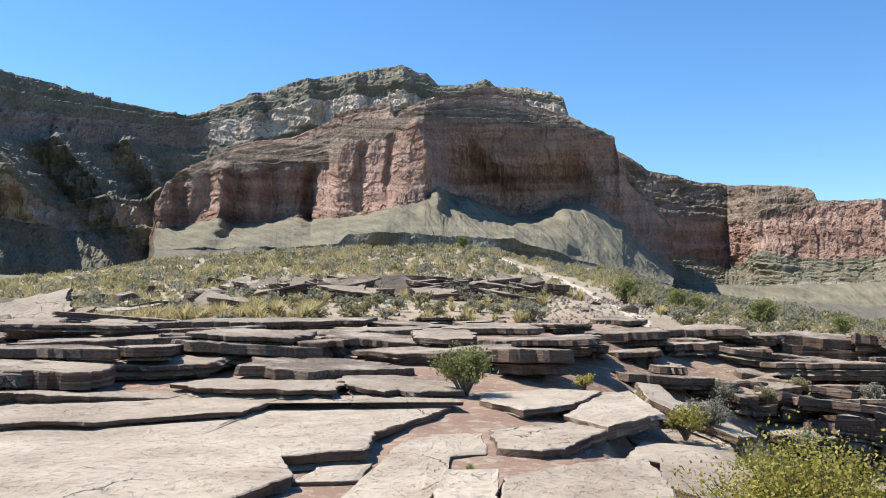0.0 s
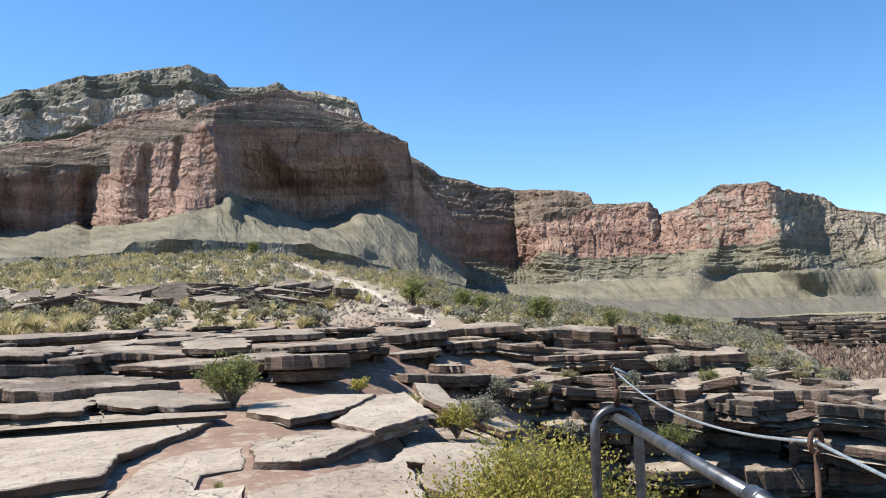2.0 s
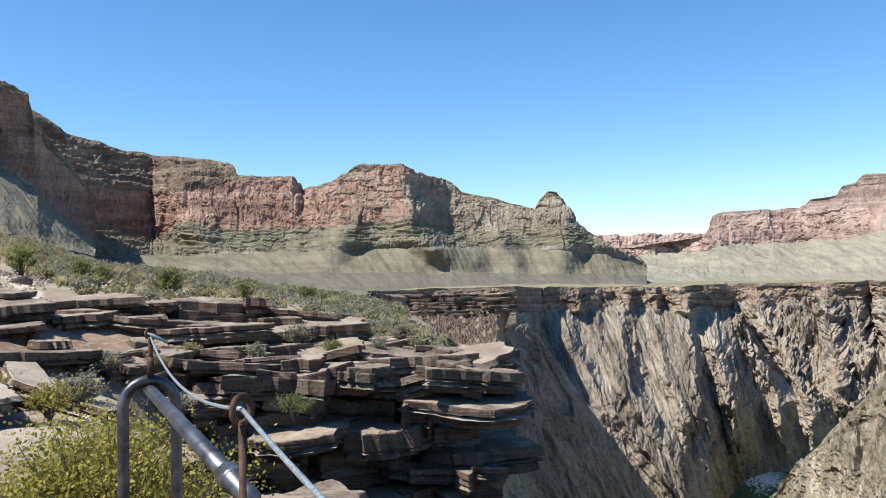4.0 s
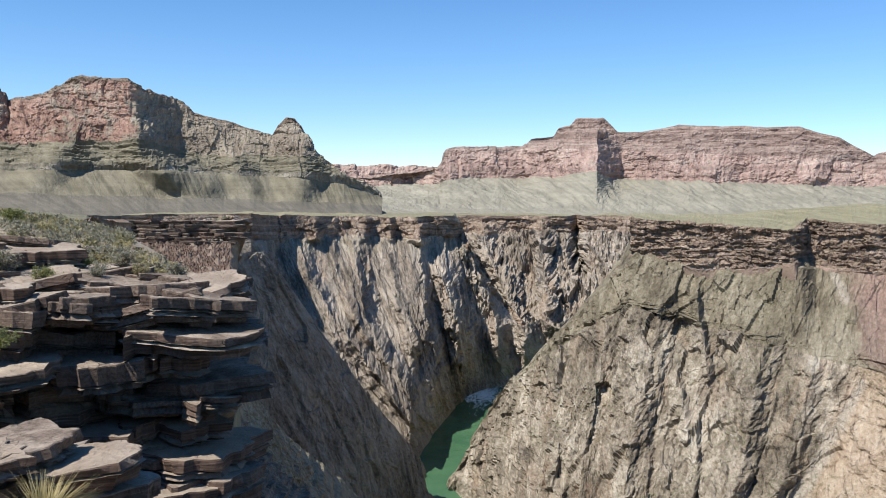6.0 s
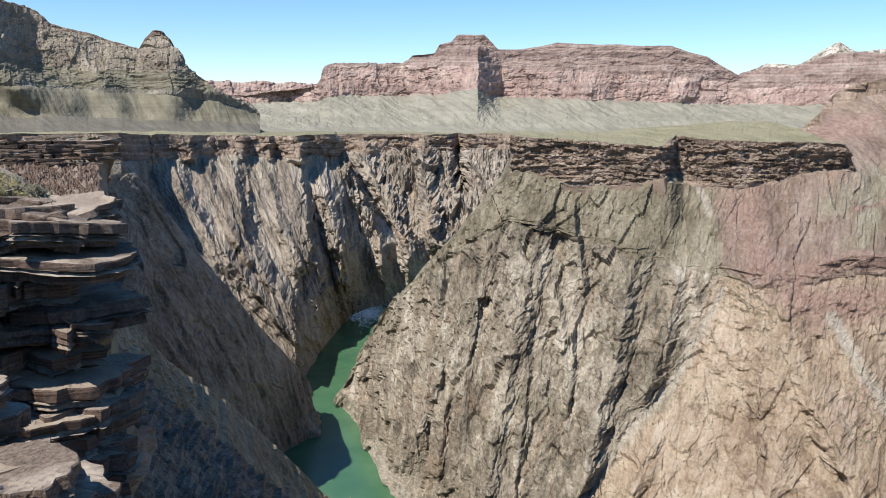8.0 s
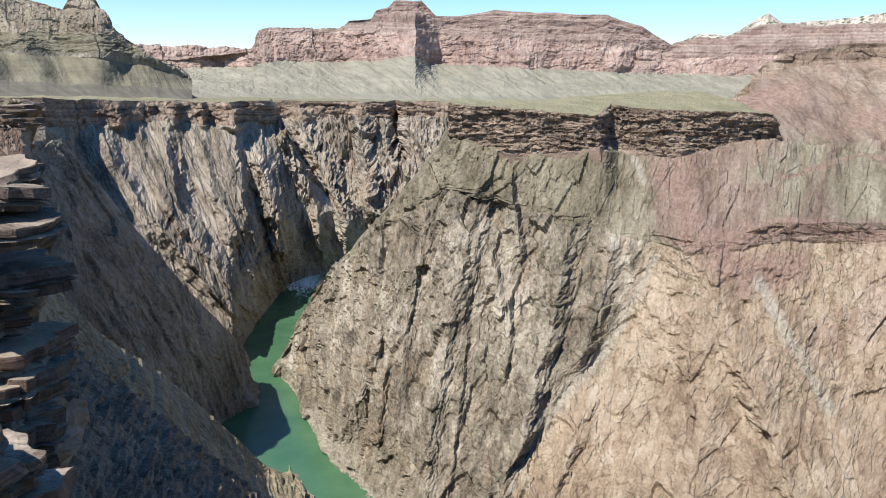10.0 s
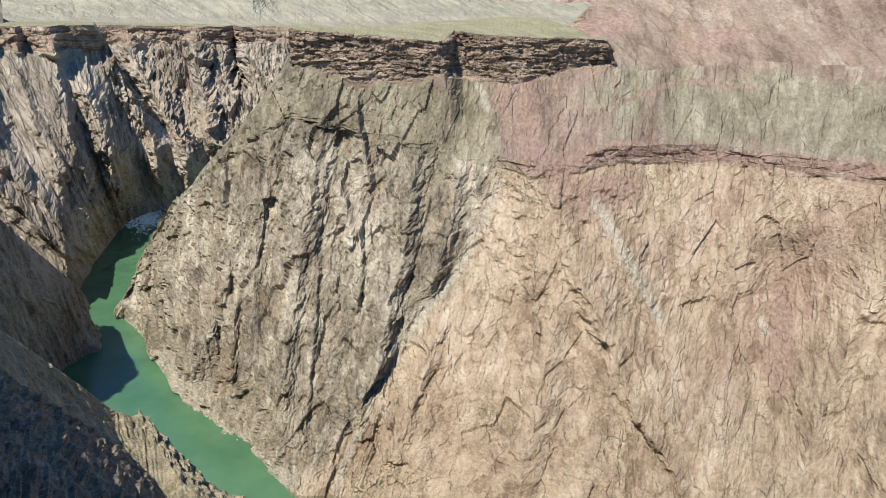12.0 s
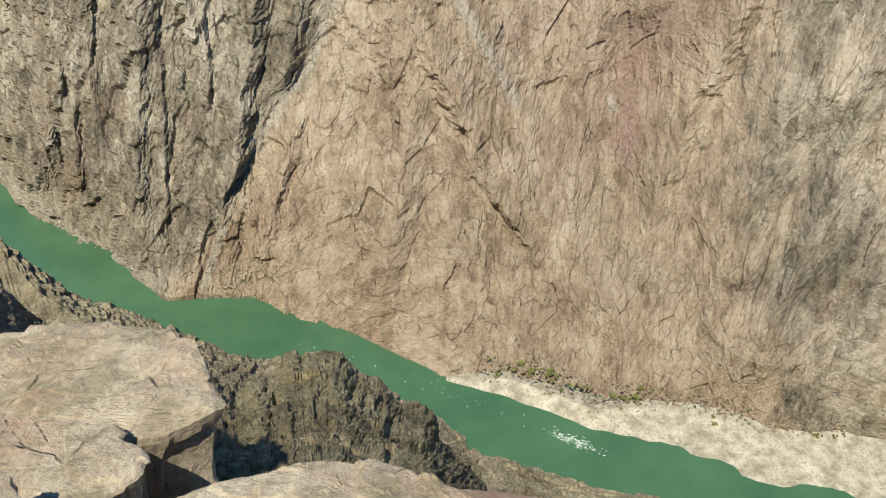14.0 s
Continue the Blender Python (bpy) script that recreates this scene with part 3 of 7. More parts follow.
    facet = ridged(s / (0.75 * L) + skew * z / L + 0.3 * warp, 0.5 * z / L + 0.3 * warp, d / (2 * L), seed + 15, 4, 0.58)
    where = np.clip(2.2 * fbm(s / (4 * L), z / (4 * L), 0.2 + 0 * z, seed + 47, 3) + 0.1, 0, 1)
    groove = where * np.clip(1 - np.abs(grain(s / (1.6 * L) + 1.6 * warp + skew * z / L, 0.3 * z / L, 0.3 + 0 * z, seed + 41)) * 8, 0, 1)
    lean = s + skew * (z + 330)
    broken = plates(lean / (1.1 * L) + 0.5 * warp, z / (2.0 * L) + 0.4 * warp, seed + 81) + 0.5 * plates(lean / (0.42 * L) + 0.5 * warp, z / (0.8 * L) + 0.5 * warp, seed + 83) + 0.25 * plates(lean / (0.17 * L), z / (0.3 * L), seed + 85)
    strata = plates(s / (1.8 * L) + 0.3 * warp, z / (0.42 * L) + 0.05 * warp, seed + 87) + 0.5 * plates(s / (0.6 * L), z / (0.2 * L), seed + 89)
    shift = amp[:, 5:6] * broken + amp[:, 6:7] * strata + amp[:, 0:1] * (col - 0.55 * groove) + amp[:, 1:2] * gul + amp[:, 2:3] * fine + amp[:, 3:4] * facet + amp[:, 4:5] * beds
    z = zw
    shift = shift * near
    if calm:
        shift = shift * np.interp(A, *calm)[None, :]
    push = 0
    bearing = np.degrees(rad) + 0 * rise

    def away_from(line):
        best = np.full(rise.shape, 1e9)
        for (pa, pe), (qa, qe) in zip(line[:-1], line[1:]):
            va, ve = qa - pa, qe - pe
            u = np.clip(((bearing - pa) * va + (rise - pe) * ve) / (va * va + ve * ve), 0, 1)
            best = np.minimum(best, np.hypot(bearing - pa - u * va, rise - pe - u * ve))
        return best * (1 + 0.3 * grain(x / (L * 3), y / (L * 3), z / (L * 3), seed + 21))

    for line, width, metres in ridges:
        push = push + metres * (0.5 + 0.5 * np.cos(math.pi * np.clip(away_from(line) / width, 0, 1)))
    ragged = fbm(s / (1.5 * L), z / (0.9 * L), 0.7 + 0 * z, seed + 91, 4, 0.6)
    for line, before, after, metres in ribs:
        q = np.array(sorted(line, key=lambda w: w[1]), float)
        side = bearing - np.interp(rise, q[:, 1], q[:, 0]) + 0.35 * (before + after) * 0.5 * ragged
        reach = np.clip(1 - np.maximum(q[0, 1] - rise, rise - q[-1, 1]) / (0.18 * (q[-1, 1] - q[0, 1])), 0, 1)
        push = push + metres * reach * np.clip(np.where(side < 0, 1 + side / before, 1 - side / after), 0, 1)
    push = push * np.clip((z - z[1]) / (3 * L), 0, 1)
    shift[0] = 0
    x, y = x - push * np.sin(rad), y - push * np.cos(rad)
    P = np.stack([x, y, z], -1)
    across, up = np.gradient(P, axis=1), np.gradient(P, axis=0)
    up[0] = up[1]
    N = np.cross(up, across)
    N /= np.linalg.norm(N, axis=2)[..., None] + 1e-9
    view = np.stack([-np.sin(rad) + 0 * z, -np.cos(rad) + 0 * z, 0.6 + 0 * z], -1)
    N *= np.sign((N * view).sum(-1))[..., None]
    for _ in range(3):
        M = np.pad(N, ((2, 2), (2, 2), (0, 0)), mode="edge")
        N = (M[2:-2, 2:-2] + M[:-4, 2:-2] + M[4:, 2:-2] + M[2:-2, :-4] + M[2:-2, 4:]) / 5
    N = 0.75 * N + 0.25 * view
    N /= np.linalg.norm(N, axis=2)[..., None] + 1e-9
    P = P + shift[..., None] * N
    st = np.stack([s + skew * (z / near + 330), z / near, 0.1 * d], -1)
    fans = np.stack([fan, zw, 0.1 * d], -1)
    mid = P[0, cols // 2].copy()
    home = thing(name, tuple(mid), label, category, "", kind)
    laid = {}
    for stain, line, width in stains:
        laid[stain] = np.maximum(laid.get(stain, 0), np.clip(1.25 - away_from(line) / width, 0, 1))
    for k, (pname, rows, kind_, rough, mat) in enumerate(bands):
        lo, hi = (0 if k == 0 else cut[k] + 1), (cut[k + 1] + 1 if k < len(bands) - 1 else len(d) - 1)
        g = geo(pname, np.degrees(rad) + 0 * z[lo:hi + 1], rise[lo:hi + 1], P[lo:hi + 1]) if geo else None
        part(pname, sheet_mesh(pname, P[lo:hi + 1] - mid, mat, g, st=(fans if kind_ == "slope" else st)[lo:hi + 1], stains={q: w[lo:hi + 1] for q, w in laid.items()}), home)
    return home


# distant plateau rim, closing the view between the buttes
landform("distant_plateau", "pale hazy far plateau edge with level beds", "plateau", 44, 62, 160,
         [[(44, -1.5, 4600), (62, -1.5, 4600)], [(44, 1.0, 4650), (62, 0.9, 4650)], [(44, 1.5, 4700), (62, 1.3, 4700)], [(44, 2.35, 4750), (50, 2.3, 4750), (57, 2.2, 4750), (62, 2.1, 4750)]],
         [("lower_slope", 8, "slope", 25, M_HAZED_TALUS), ("red_band", 10, "ledges", 25, M_HAZED_SUPAI), ("cliff", 14, "cliff", 30, M_HAZED_RED)], seed=3, jitter=0.05)

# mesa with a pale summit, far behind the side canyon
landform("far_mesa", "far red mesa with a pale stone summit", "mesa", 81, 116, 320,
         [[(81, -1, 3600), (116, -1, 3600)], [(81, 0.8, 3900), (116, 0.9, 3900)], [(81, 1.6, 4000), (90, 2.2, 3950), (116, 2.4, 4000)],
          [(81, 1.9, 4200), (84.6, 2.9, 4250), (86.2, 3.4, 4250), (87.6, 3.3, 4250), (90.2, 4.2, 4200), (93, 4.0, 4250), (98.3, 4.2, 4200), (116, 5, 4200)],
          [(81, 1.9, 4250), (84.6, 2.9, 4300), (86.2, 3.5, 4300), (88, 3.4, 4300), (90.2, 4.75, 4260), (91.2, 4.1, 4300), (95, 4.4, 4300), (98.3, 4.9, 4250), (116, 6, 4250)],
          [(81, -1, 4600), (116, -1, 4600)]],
         [("talus_slope", 12, "slope", 18, M_HAZED_TALUS), ("cliff", 18, "cliff", 25, M_HAZED_RED), ("ledge_slope", 22, "ledges", 18, M_HAZED_SUPAI), ("summit", 8, "cliff", 12, M_CREAM), ("back_slope", 3, "slope", 5, M_HAZED_SUPAI)], seed=5, jitter=0.1)

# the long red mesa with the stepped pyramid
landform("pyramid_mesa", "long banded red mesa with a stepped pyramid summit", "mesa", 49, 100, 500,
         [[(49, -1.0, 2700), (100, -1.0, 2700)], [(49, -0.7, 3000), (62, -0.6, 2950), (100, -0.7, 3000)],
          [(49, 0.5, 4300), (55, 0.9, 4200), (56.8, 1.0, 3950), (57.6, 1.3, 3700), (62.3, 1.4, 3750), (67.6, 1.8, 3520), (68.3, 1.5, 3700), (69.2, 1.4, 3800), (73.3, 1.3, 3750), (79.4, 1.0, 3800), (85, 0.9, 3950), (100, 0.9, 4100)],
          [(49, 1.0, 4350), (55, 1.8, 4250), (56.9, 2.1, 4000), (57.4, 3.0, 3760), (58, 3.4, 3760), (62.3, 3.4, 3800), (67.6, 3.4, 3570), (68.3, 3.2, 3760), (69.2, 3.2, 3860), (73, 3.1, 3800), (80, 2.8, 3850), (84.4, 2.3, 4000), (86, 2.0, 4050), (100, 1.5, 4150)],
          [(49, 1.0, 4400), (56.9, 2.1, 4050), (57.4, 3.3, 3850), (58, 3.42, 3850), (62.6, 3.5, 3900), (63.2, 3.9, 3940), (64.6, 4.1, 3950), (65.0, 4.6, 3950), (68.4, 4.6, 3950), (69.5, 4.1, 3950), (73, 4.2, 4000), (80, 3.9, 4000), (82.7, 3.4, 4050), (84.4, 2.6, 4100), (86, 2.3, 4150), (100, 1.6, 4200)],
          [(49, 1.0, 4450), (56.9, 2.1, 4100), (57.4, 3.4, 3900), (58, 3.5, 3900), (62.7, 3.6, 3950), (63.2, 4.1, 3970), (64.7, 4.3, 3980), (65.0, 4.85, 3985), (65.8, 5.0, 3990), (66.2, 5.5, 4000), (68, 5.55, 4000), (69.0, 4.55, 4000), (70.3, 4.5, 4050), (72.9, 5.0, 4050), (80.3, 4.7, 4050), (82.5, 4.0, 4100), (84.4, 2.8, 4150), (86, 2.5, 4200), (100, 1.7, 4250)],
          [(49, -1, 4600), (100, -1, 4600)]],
         [("plain", 6, "slope", 6, M_HAZED_TALUS), ("talus_slope", 50, "slope", 30, M_HAZED_TALUS), ("cliff", 36, "cliff", 26, M_HAZED_RED), ("ledge_slope", 22, "ledges", 20, M_HAZED_SUPAI), ("summit", 18, "ledges", 14, M_HAZED_SUPAI), ("back_slope", 3, "slope", 5, M_HAZED_SUPAI)],
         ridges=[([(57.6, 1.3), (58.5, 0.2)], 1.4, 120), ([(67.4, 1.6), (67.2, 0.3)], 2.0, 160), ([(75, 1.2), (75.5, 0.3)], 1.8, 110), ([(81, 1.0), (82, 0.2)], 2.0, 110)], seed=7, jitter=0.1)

# far gorge wall at the river's bend
landform("gorge_wall_far", "hazy dark gorge wall under a level rim", "gorge wall", 56, 73, 320,
         [[(56, -12.8, 1900), (61, -12.6, 1900), (73, -11, 2150)], [(56, -2.4, 2450), (64, -2.2, 2500), (73, -2.2, 2500)], [(56, -1.15, 2480), (66.8, -1.05, 2500), (68.3, -1.0, 2520), (73, -1.1, 2520)], [(56, -0.9, 2900), (73, -0.9, 2900)]],
         [("schist_wall", 110, "crag", 24, M_SCHIST), ("rim_cliff", 18, "bedded", 12, M_TAPEATS), ("plain", 6, "slope", 4, M_PLAIN)],
         ridges=[([(66.3, -1.0), (66.6, -5)], 0.7, -150), ([(60, -2.5), (62.5, -8)], 1.2, 90), ([(64, -2), (64.5, -9)], 0.9, 70)], seed=11)

# the butte with the small peak, and the red wall that runs back from it
landform("peak_butte", "tan and red limestone butte with a small end peak", "butte", 12, 53, 600,
         [[(12, -1.2, 1500), (36, -1.2, 1650), (53, -1.25, 1900)], [(12, 0.6, 2000), (20, 0.4, 2000), (36, 0.0, 1900), (53, -0.5, 2050)],
          [(12, 1.6, 2250), (20, 1.4, 2350), (28, 1.5, 2150), (32, 1.6, 2050), (38.7, 1.7, 2000), (41, 1.5, 2060), (46, 1.4, 2100), (48.5, 1.2, 2080), (50.4, 1.0, 2080), (53, 0, 2150)],
          [(12, 1.7, 2255), (20, 1.5, 2355), (28, 1.7, 2158), (32, 1.95, 2058), (38.7, 2.1, 2008), (41, 1.75, 2068), (46, 1.7, 2106), (48.5, 1.75, 2088), (50.4, 1.55, 2088), (53, 0.1, 2155)],
          [(12, 4.5, 2500), (16.1, 3.5, 2600), (20, 2.6, 2750), (20.8, 2.7, 2700), (21.9, 3.5, 2450), (24, 3.0, 2400), (27.8, 3.0, 2350), (35.4, 3.5, 2180), (37.1, 3.6, 2150), (38.0, 3.4, 2220), (39.6, 3.1, 2300), (40.9, 2.8, 2290), (47.7, 2.9, 2200), (48.6, 2.8, 2200), (50.2, 1.7, 2150), (53, 0.3, 2200)],
          [(12, 6.2, 2560), (16.1, 6.0, 2650), (20, 5.4, 2800), (21.9, 5.6, 2500), (25.6, 6.3, 2460), (29, 6.4, 2400), (29.7, 5.6, 2420), (31.3, 5.9, 2330), (33.9, 7.1, 2260), (36.6, 7.25, 2190), (37.0, 6.9, 2190), (37.5, 6.6, 2260), (39.5, 6.2, 2350), (40.6, 5.4, 2340), (43.4, 4.8, 2320), (45.6, 4.1, 2300), (46.0, 4.7, 2270), (46.5, 5.1, 2255), (47.1, 5.1, 2250), (47.6, 4.6, 2250), (48.4, 3.1, 2260), (50.2, 1.8, 2250), (53, 0.3, 2280)],
          [(12, 10.8, 2900), (13.0, 10.4, 2900), (14.9, 9.1, 2900), (18.4, 8.1, 2950), (20.5, 7.9, 2950), (24.9, 7.5, 2750), (25.4, 6.7, 2650), (29, 6.5, 2480), (29.7, 5.7, 2500), (31.3, 6.1, 2430), (33.9, 7.35, 2380), (36.6, 7.4, 2300), (37.5, 6.7, 2340), (39.5, 6.3, 2420), (40.6, 5.5, 2420), (43.4, 4.9, 2380), (45.6, 4.2, 2360), (46.0, 4.85, 2310), (46.5, 5.3, 2300), (47.1, 5.3, 2300), (47.6, 4.75, 2300), (48.4, 3.15, 2300), (50.2, 1.85, 2300), (53, 0.3, 2320)],
          [(12, -1, 3300), (53, -1, 2900)]],
         [("plain", 16, "slope", 4, M_APRON), ("lower_talus", 34, "slope", 9, M_TALUS), ("ledge_cliff", 6, "cliff", 6, M_RIM), ("talus_slope", 44, "ledges", 14, M_TALUS), ("limestone_cliff", 60, "cliff", 15, M_RED), ("ledge_slope", 40, "ledges", 14, M_BENCHES), ("back_slope", 3, "slope", 4, M_SUPAI)],
         ridges=[([(37.2, 3.5), (38.6, 1.5), (41, 0.2)], 1.8, 90), ([(33, 3.2), (31, 0.5)], 1.6, 60), ([(47.5, 2.8), (47.5, 0.3)], 2.0, 70), ([(22.5, 3.2), (24, 1.2)], 1.5, 50), ([(43, 2.4), (44, 0.4)], 1.2, 45)], seed=13, jitter=0.17, unit=30, geo=lambda band, a, e, P: np.interp(a, [12, 27, 33, 36.5, 38, 53], [0.1, 0.15, 0.45, 0.4, 0.95, 1.0]))

# plateau rim far behind the red butte
landform("plateau_rim", "high wooded plateau rim with pale stone cliffs", "canyon rim", -36, 12, 460,
         nearing([[(-36, 2.0, 2100), (-20, 2.2, 2300), (12, 3, 2300)],
          [(-36, 4.6, 2350), (-27, 5.0, 2400), (-24, 4.4, 2550), (-19, 4.8, 2600), (-16, 5, 2650), (12, 5, 2700)],
          [(-36, 7.4, 2420), (-27, 6.9, 2460), (-24, 5.8, 2600), (-19, 6.2, 2650), (-16, 7.5, 2700), (12, 8, 2800)],
          [(-36, 10.4, 2900), (-28, 10.2, 2950), (-20, 10.3, 3050), (-16, 10.3, 3200), (-12.7, 10.9, 3050), (-7.8, 12.1, 2980), (-2.8, 13.2, 2950), (0, 13.4, 3000), (7, 13.0, 2900), (9.6, 12.4, 2900), (12, 10, 2900)],
          [(-36, 12.0, 2960), (-28, 11.8, 3000), (-20, 11.6, 3100), (-16, 11.7, 3250), (-12.7, 12.5, 3100), (-7.8, 13.8, 3040), (-5, 14.2, 3030), (-2.8, 14.3, 3000), (0, 14.2, 3060), (3, 14.2, 3050), (7, 14.0, 2950), (9.3, 13.6, 2940), (9.7, 12.6, 2950), (12, 10.1, 2950)],
          [(-36, 14.2, 3350), (-27.6, 13.8, 3350), (-24.4, 13.2, 3400), (-21, 12.6, 3450), (-16.4, 12.1, 3500), (-13.2, 13.2, 3400), (-9.8, 14.3, 3300), (-7.5, 14.7, 3280), (-3.2, 15.4, 3250), (-0.2, 15.2, 3260), (0.6, 14.6, 3300), (3.0, 14.9, 3250), (3.9, 15.3, 3200), (4.6, 14.7, 3250), (6.7, 14.6, 3150), (9.3, 14.0, 3050), (9.7, 12.7, 3050), (12, 10.2, 3050)],
          [(-36, 14.5, 3400), (-27.6, 14.0, 3400), (-24.4, 13.5, 3450), (-21, 12.9, 3500), (-16.4, 12.3, 3550), (-13.2, 13.5, 3450), (-9.8, 14.8, 3350), (-7.5, 15.3, 3320), (-3.2, 16.1, 3300), (-0.2, 15.8, 3300), (0.6, 15.0, 3340), (3.0, 15.1, 3290), (3.9, 15.5, 3240), (4.6, 15.0, 3290), (6.7, 14.9, 3190), (9.3, 14.15, 3090), (9.7, 12.8, 3090), (12, 10.3, 3090)],
          [(-36, 9, 3900), (12, 6, 3900)]], (-36, -27, -20, -15), (0.66, 0.77, 0.9, 1.0)),
         [("lower_talus", 34, "slope", 40, M_WOOD), ("limestone_cliff", 26, "cliff", 22, M_RED), ("ledge_slope", 44, "ledges", 16, M_WOOD), ("sandstone_cliff", 34, "cliff", 26, M_CREAM), ("wooded_slope", 26, "ledges", 12, M_WOOD), ("rim_cliff", 18, "cliff", 20, M_RIM), ("back_slope", 3, "slope", 5, M_RIM)],
         ridges=[([(-14.5, 7), (-15.5, 3.5)], 2.0, 120), ([(-29, 10), (-26.5, 7)], 2.0, 110)],
         ribs=[([(-28.5, 9.6), (-26.5, 6.5), (-24, 3.4)], 2.4, 1.6, 130), ([(-24.0, 9.8), (-21.8, 7), (-19.0, 3.6)], 2.2, 1.6, 150), ([(-20.0, 10.2), (-18.8, 8.2), (-17.0, 6)], 1.4, 1.1, 120), ([(-12.2, 14.2), (-12.0, 10.8)], 1.2, 0.7, 50), ([(-8.4, 15), (-8.2, 12.2)], 1.4, 0.8, 60), ([(-5.2, 15.5), (-5.0, 13)], 1.2, 0.8, 60), ([(-2.0, 16), (-1.6, 13.4)], 1.3, 1.2, 90)],
         # geo brings in the shaded cream tone towards the left
         seed=17, jitter=0.12, geo=lambda band, a, e, P: np.clip((-13.5 - a) / 3, 0, 1))

# the great red butte over the trail
landform("red_butte", "great red limestone butte with a shaded alcove", "butte", -19, 16.5, 560,
         [[(-19, 0.3, 2500), (-18.2, 1.5, 1300), (-10, 1.5, 1150), (16.5, 0.4, 1250)],
          [(-19, 0.3, 2500), (-18.2, 3.4, 1700), (-12, 3.6, 1500), (-6, 4.0, 1330), (-0.7, 4.1, 1290), (6, 3.9, 1300), (8, 3.6, 1330), (16.5, 1.3, 1600)],
          [(-19, 0.3, 2500), (-18.2, 3.5, 1705), (-12, 3.7, 1505), (-6.2, 4.2, 1338), (-5.6, 4.75, 1338), (-0.7, 4.95, 1298), (5.9, 4.5, 1308), (6.6, 4.1, 1310), (8, 3.8, 1345), (16.5, 1.4, 1610)],
          [(-19, 0.3, 2500), (-18.2, 4.9, 1950), (-13, 5.5, 1935), (-11, 5.6, 1920), (-8.1, 5.7, 1918), (-7.4, 5.8, 1730), (-4, 6.1, 1620), (-1.5, 6.8, 1540), (-0.3, 7.3, 1520), (0.6, 8.1, 1590), (1.4, 8.2, 1704), (3, 7.6, 1771), (5.5, 6.2, 1836), (7, 6.4, 1860), (9.4, 7.2, 1894), (10.4, 7, 1909), (11.4, 6.7, 1939), (13.2, 5.6, 1960), (14, 4.4, 2060), (16.5, 2.5, 2300)],
          [(-19, 0.3, 2500), (-18.2, 6, 1990), (-17.6, 7.8, 1970), (-13.8, 8.9, 1930), (-11, 9.1, 1915), (-6.9, 9.2, 1910), (-6.3, 9.6, 1720), (-5.9, 10.9, 1690), (-3, 11.5, 1640), (-1.2, 12.4, 1570), (-0.4, 12.6, 1555), (0.3, 12.55, 1600), (1.2, 12.5, 1690), (4.7, 12.5, 1800), (10.3, 12, 1890), (10.7, 11.8, 1906), (11.2, 11.6, 1931), (12.7, 11.2, 1955), (13.1, 9.6, 1951), (13.6, 8.4, 2090), (16.5, 5, 2320)],
          [(-19, 0.3, 2500), (-18.2, 6.3, 2350), (-17, 8.3, 2300), (-13.8, 10, 2230), (-9, 11, 2060), (-6.7, 11.9, 1960), (-4.6, 12.7, 1880), (-2.4, 12.8, 1800), (0, 13.5, 1780), (3, 13.8, 1886), (6.8, 13.3, 1980), (9.6, 12.65, 1990), (10.8, 12.2, 1975), (12.7, 11.4, 1985), (13.1, 9.8, 2021), (16.5, 5.1, 2380)],
          [(-19, 0.3, 2500), (-18.2, 6.4, 2400), (-17, 8.5, 2350), (-13.8, 10.4, 2280), (-9, 11.5, 2120), (-6.9, 12.4, 2000), (-6.6, 13, 1990), (-2.8, 13.9, 1900), (-2.4, 12.95, 1900), (-1, 13.6, 1880), (1.2, 14.5, 1880), (3.2, 14.9, 1960), (4.7, 14.9, 2020), (6.4, 14.4, 2044), (7, 13.7, 2033), (9.8, 12.75, 2043), (11.4, 12, 2019), (12.7, 11.45, 2015), (13.1, 9.9, 2051), (16.5, 5.2, 2420)],
          [(-19, 2, 2700), (16.5, 2, 2700)]],
         [("lower_talus", 30, "slope", 9, M_APRON), ("ledge_cliff", 12, "cliff", 6, M_RIM), ("talus_slope", 44, "slope", 9, M_TALUS), ("limestone_cliff", 84, "cliff", 9, M_RED), ("ledge_slope", 44, "ledges", 4, M_BENCHES), ("summit", 26, "ledges", 8, M_SUPAI), ("back_slope", 3, "slope", 4, M_SUPAI)],
         ridges=[([(2.6, 6.8), (6.5, 5.0), (9, 3.6)], 1.5, 45), ([(9.6, 6.0), (12.5, 4.2), (15, 2.8)], 2.2, 70), ([(-2.5, 6.4), (-3.5, 4.8)], 2.0, 50),
                 ([(2.4, 8.6), (6.0, 7.6), (9.6, 8.2)], 2.6, -110), ([(-14.0, 8.6), (-14.2, 5)], 0.9, 75), ([(-10.8, 8.8), (-10.8, 5.8)], 1.1, -34), ([(-16.6, 8), (-16.8, 5)], 0.8, -32), ([(-8.2, 9), (-8.3, 6)], 0.8, -34), ([(-0.9, 12.2), (0.2, 9.5), (0.7, 7)], 0.7, 38), ([(-2.6, 11.4), (-2.8, 7.2)], 0.6, -20), ([(-4.6, 10.8), (-4.8, 6.6)], 0.6, -22), ([(-9, 5.5), (-12.5, 3.6)], 1.5, 60), ([(-14.5, 5.4), (-15.5, 3.6)], 1.5, 60)], seed=19, jitter=0.16, unit=26)

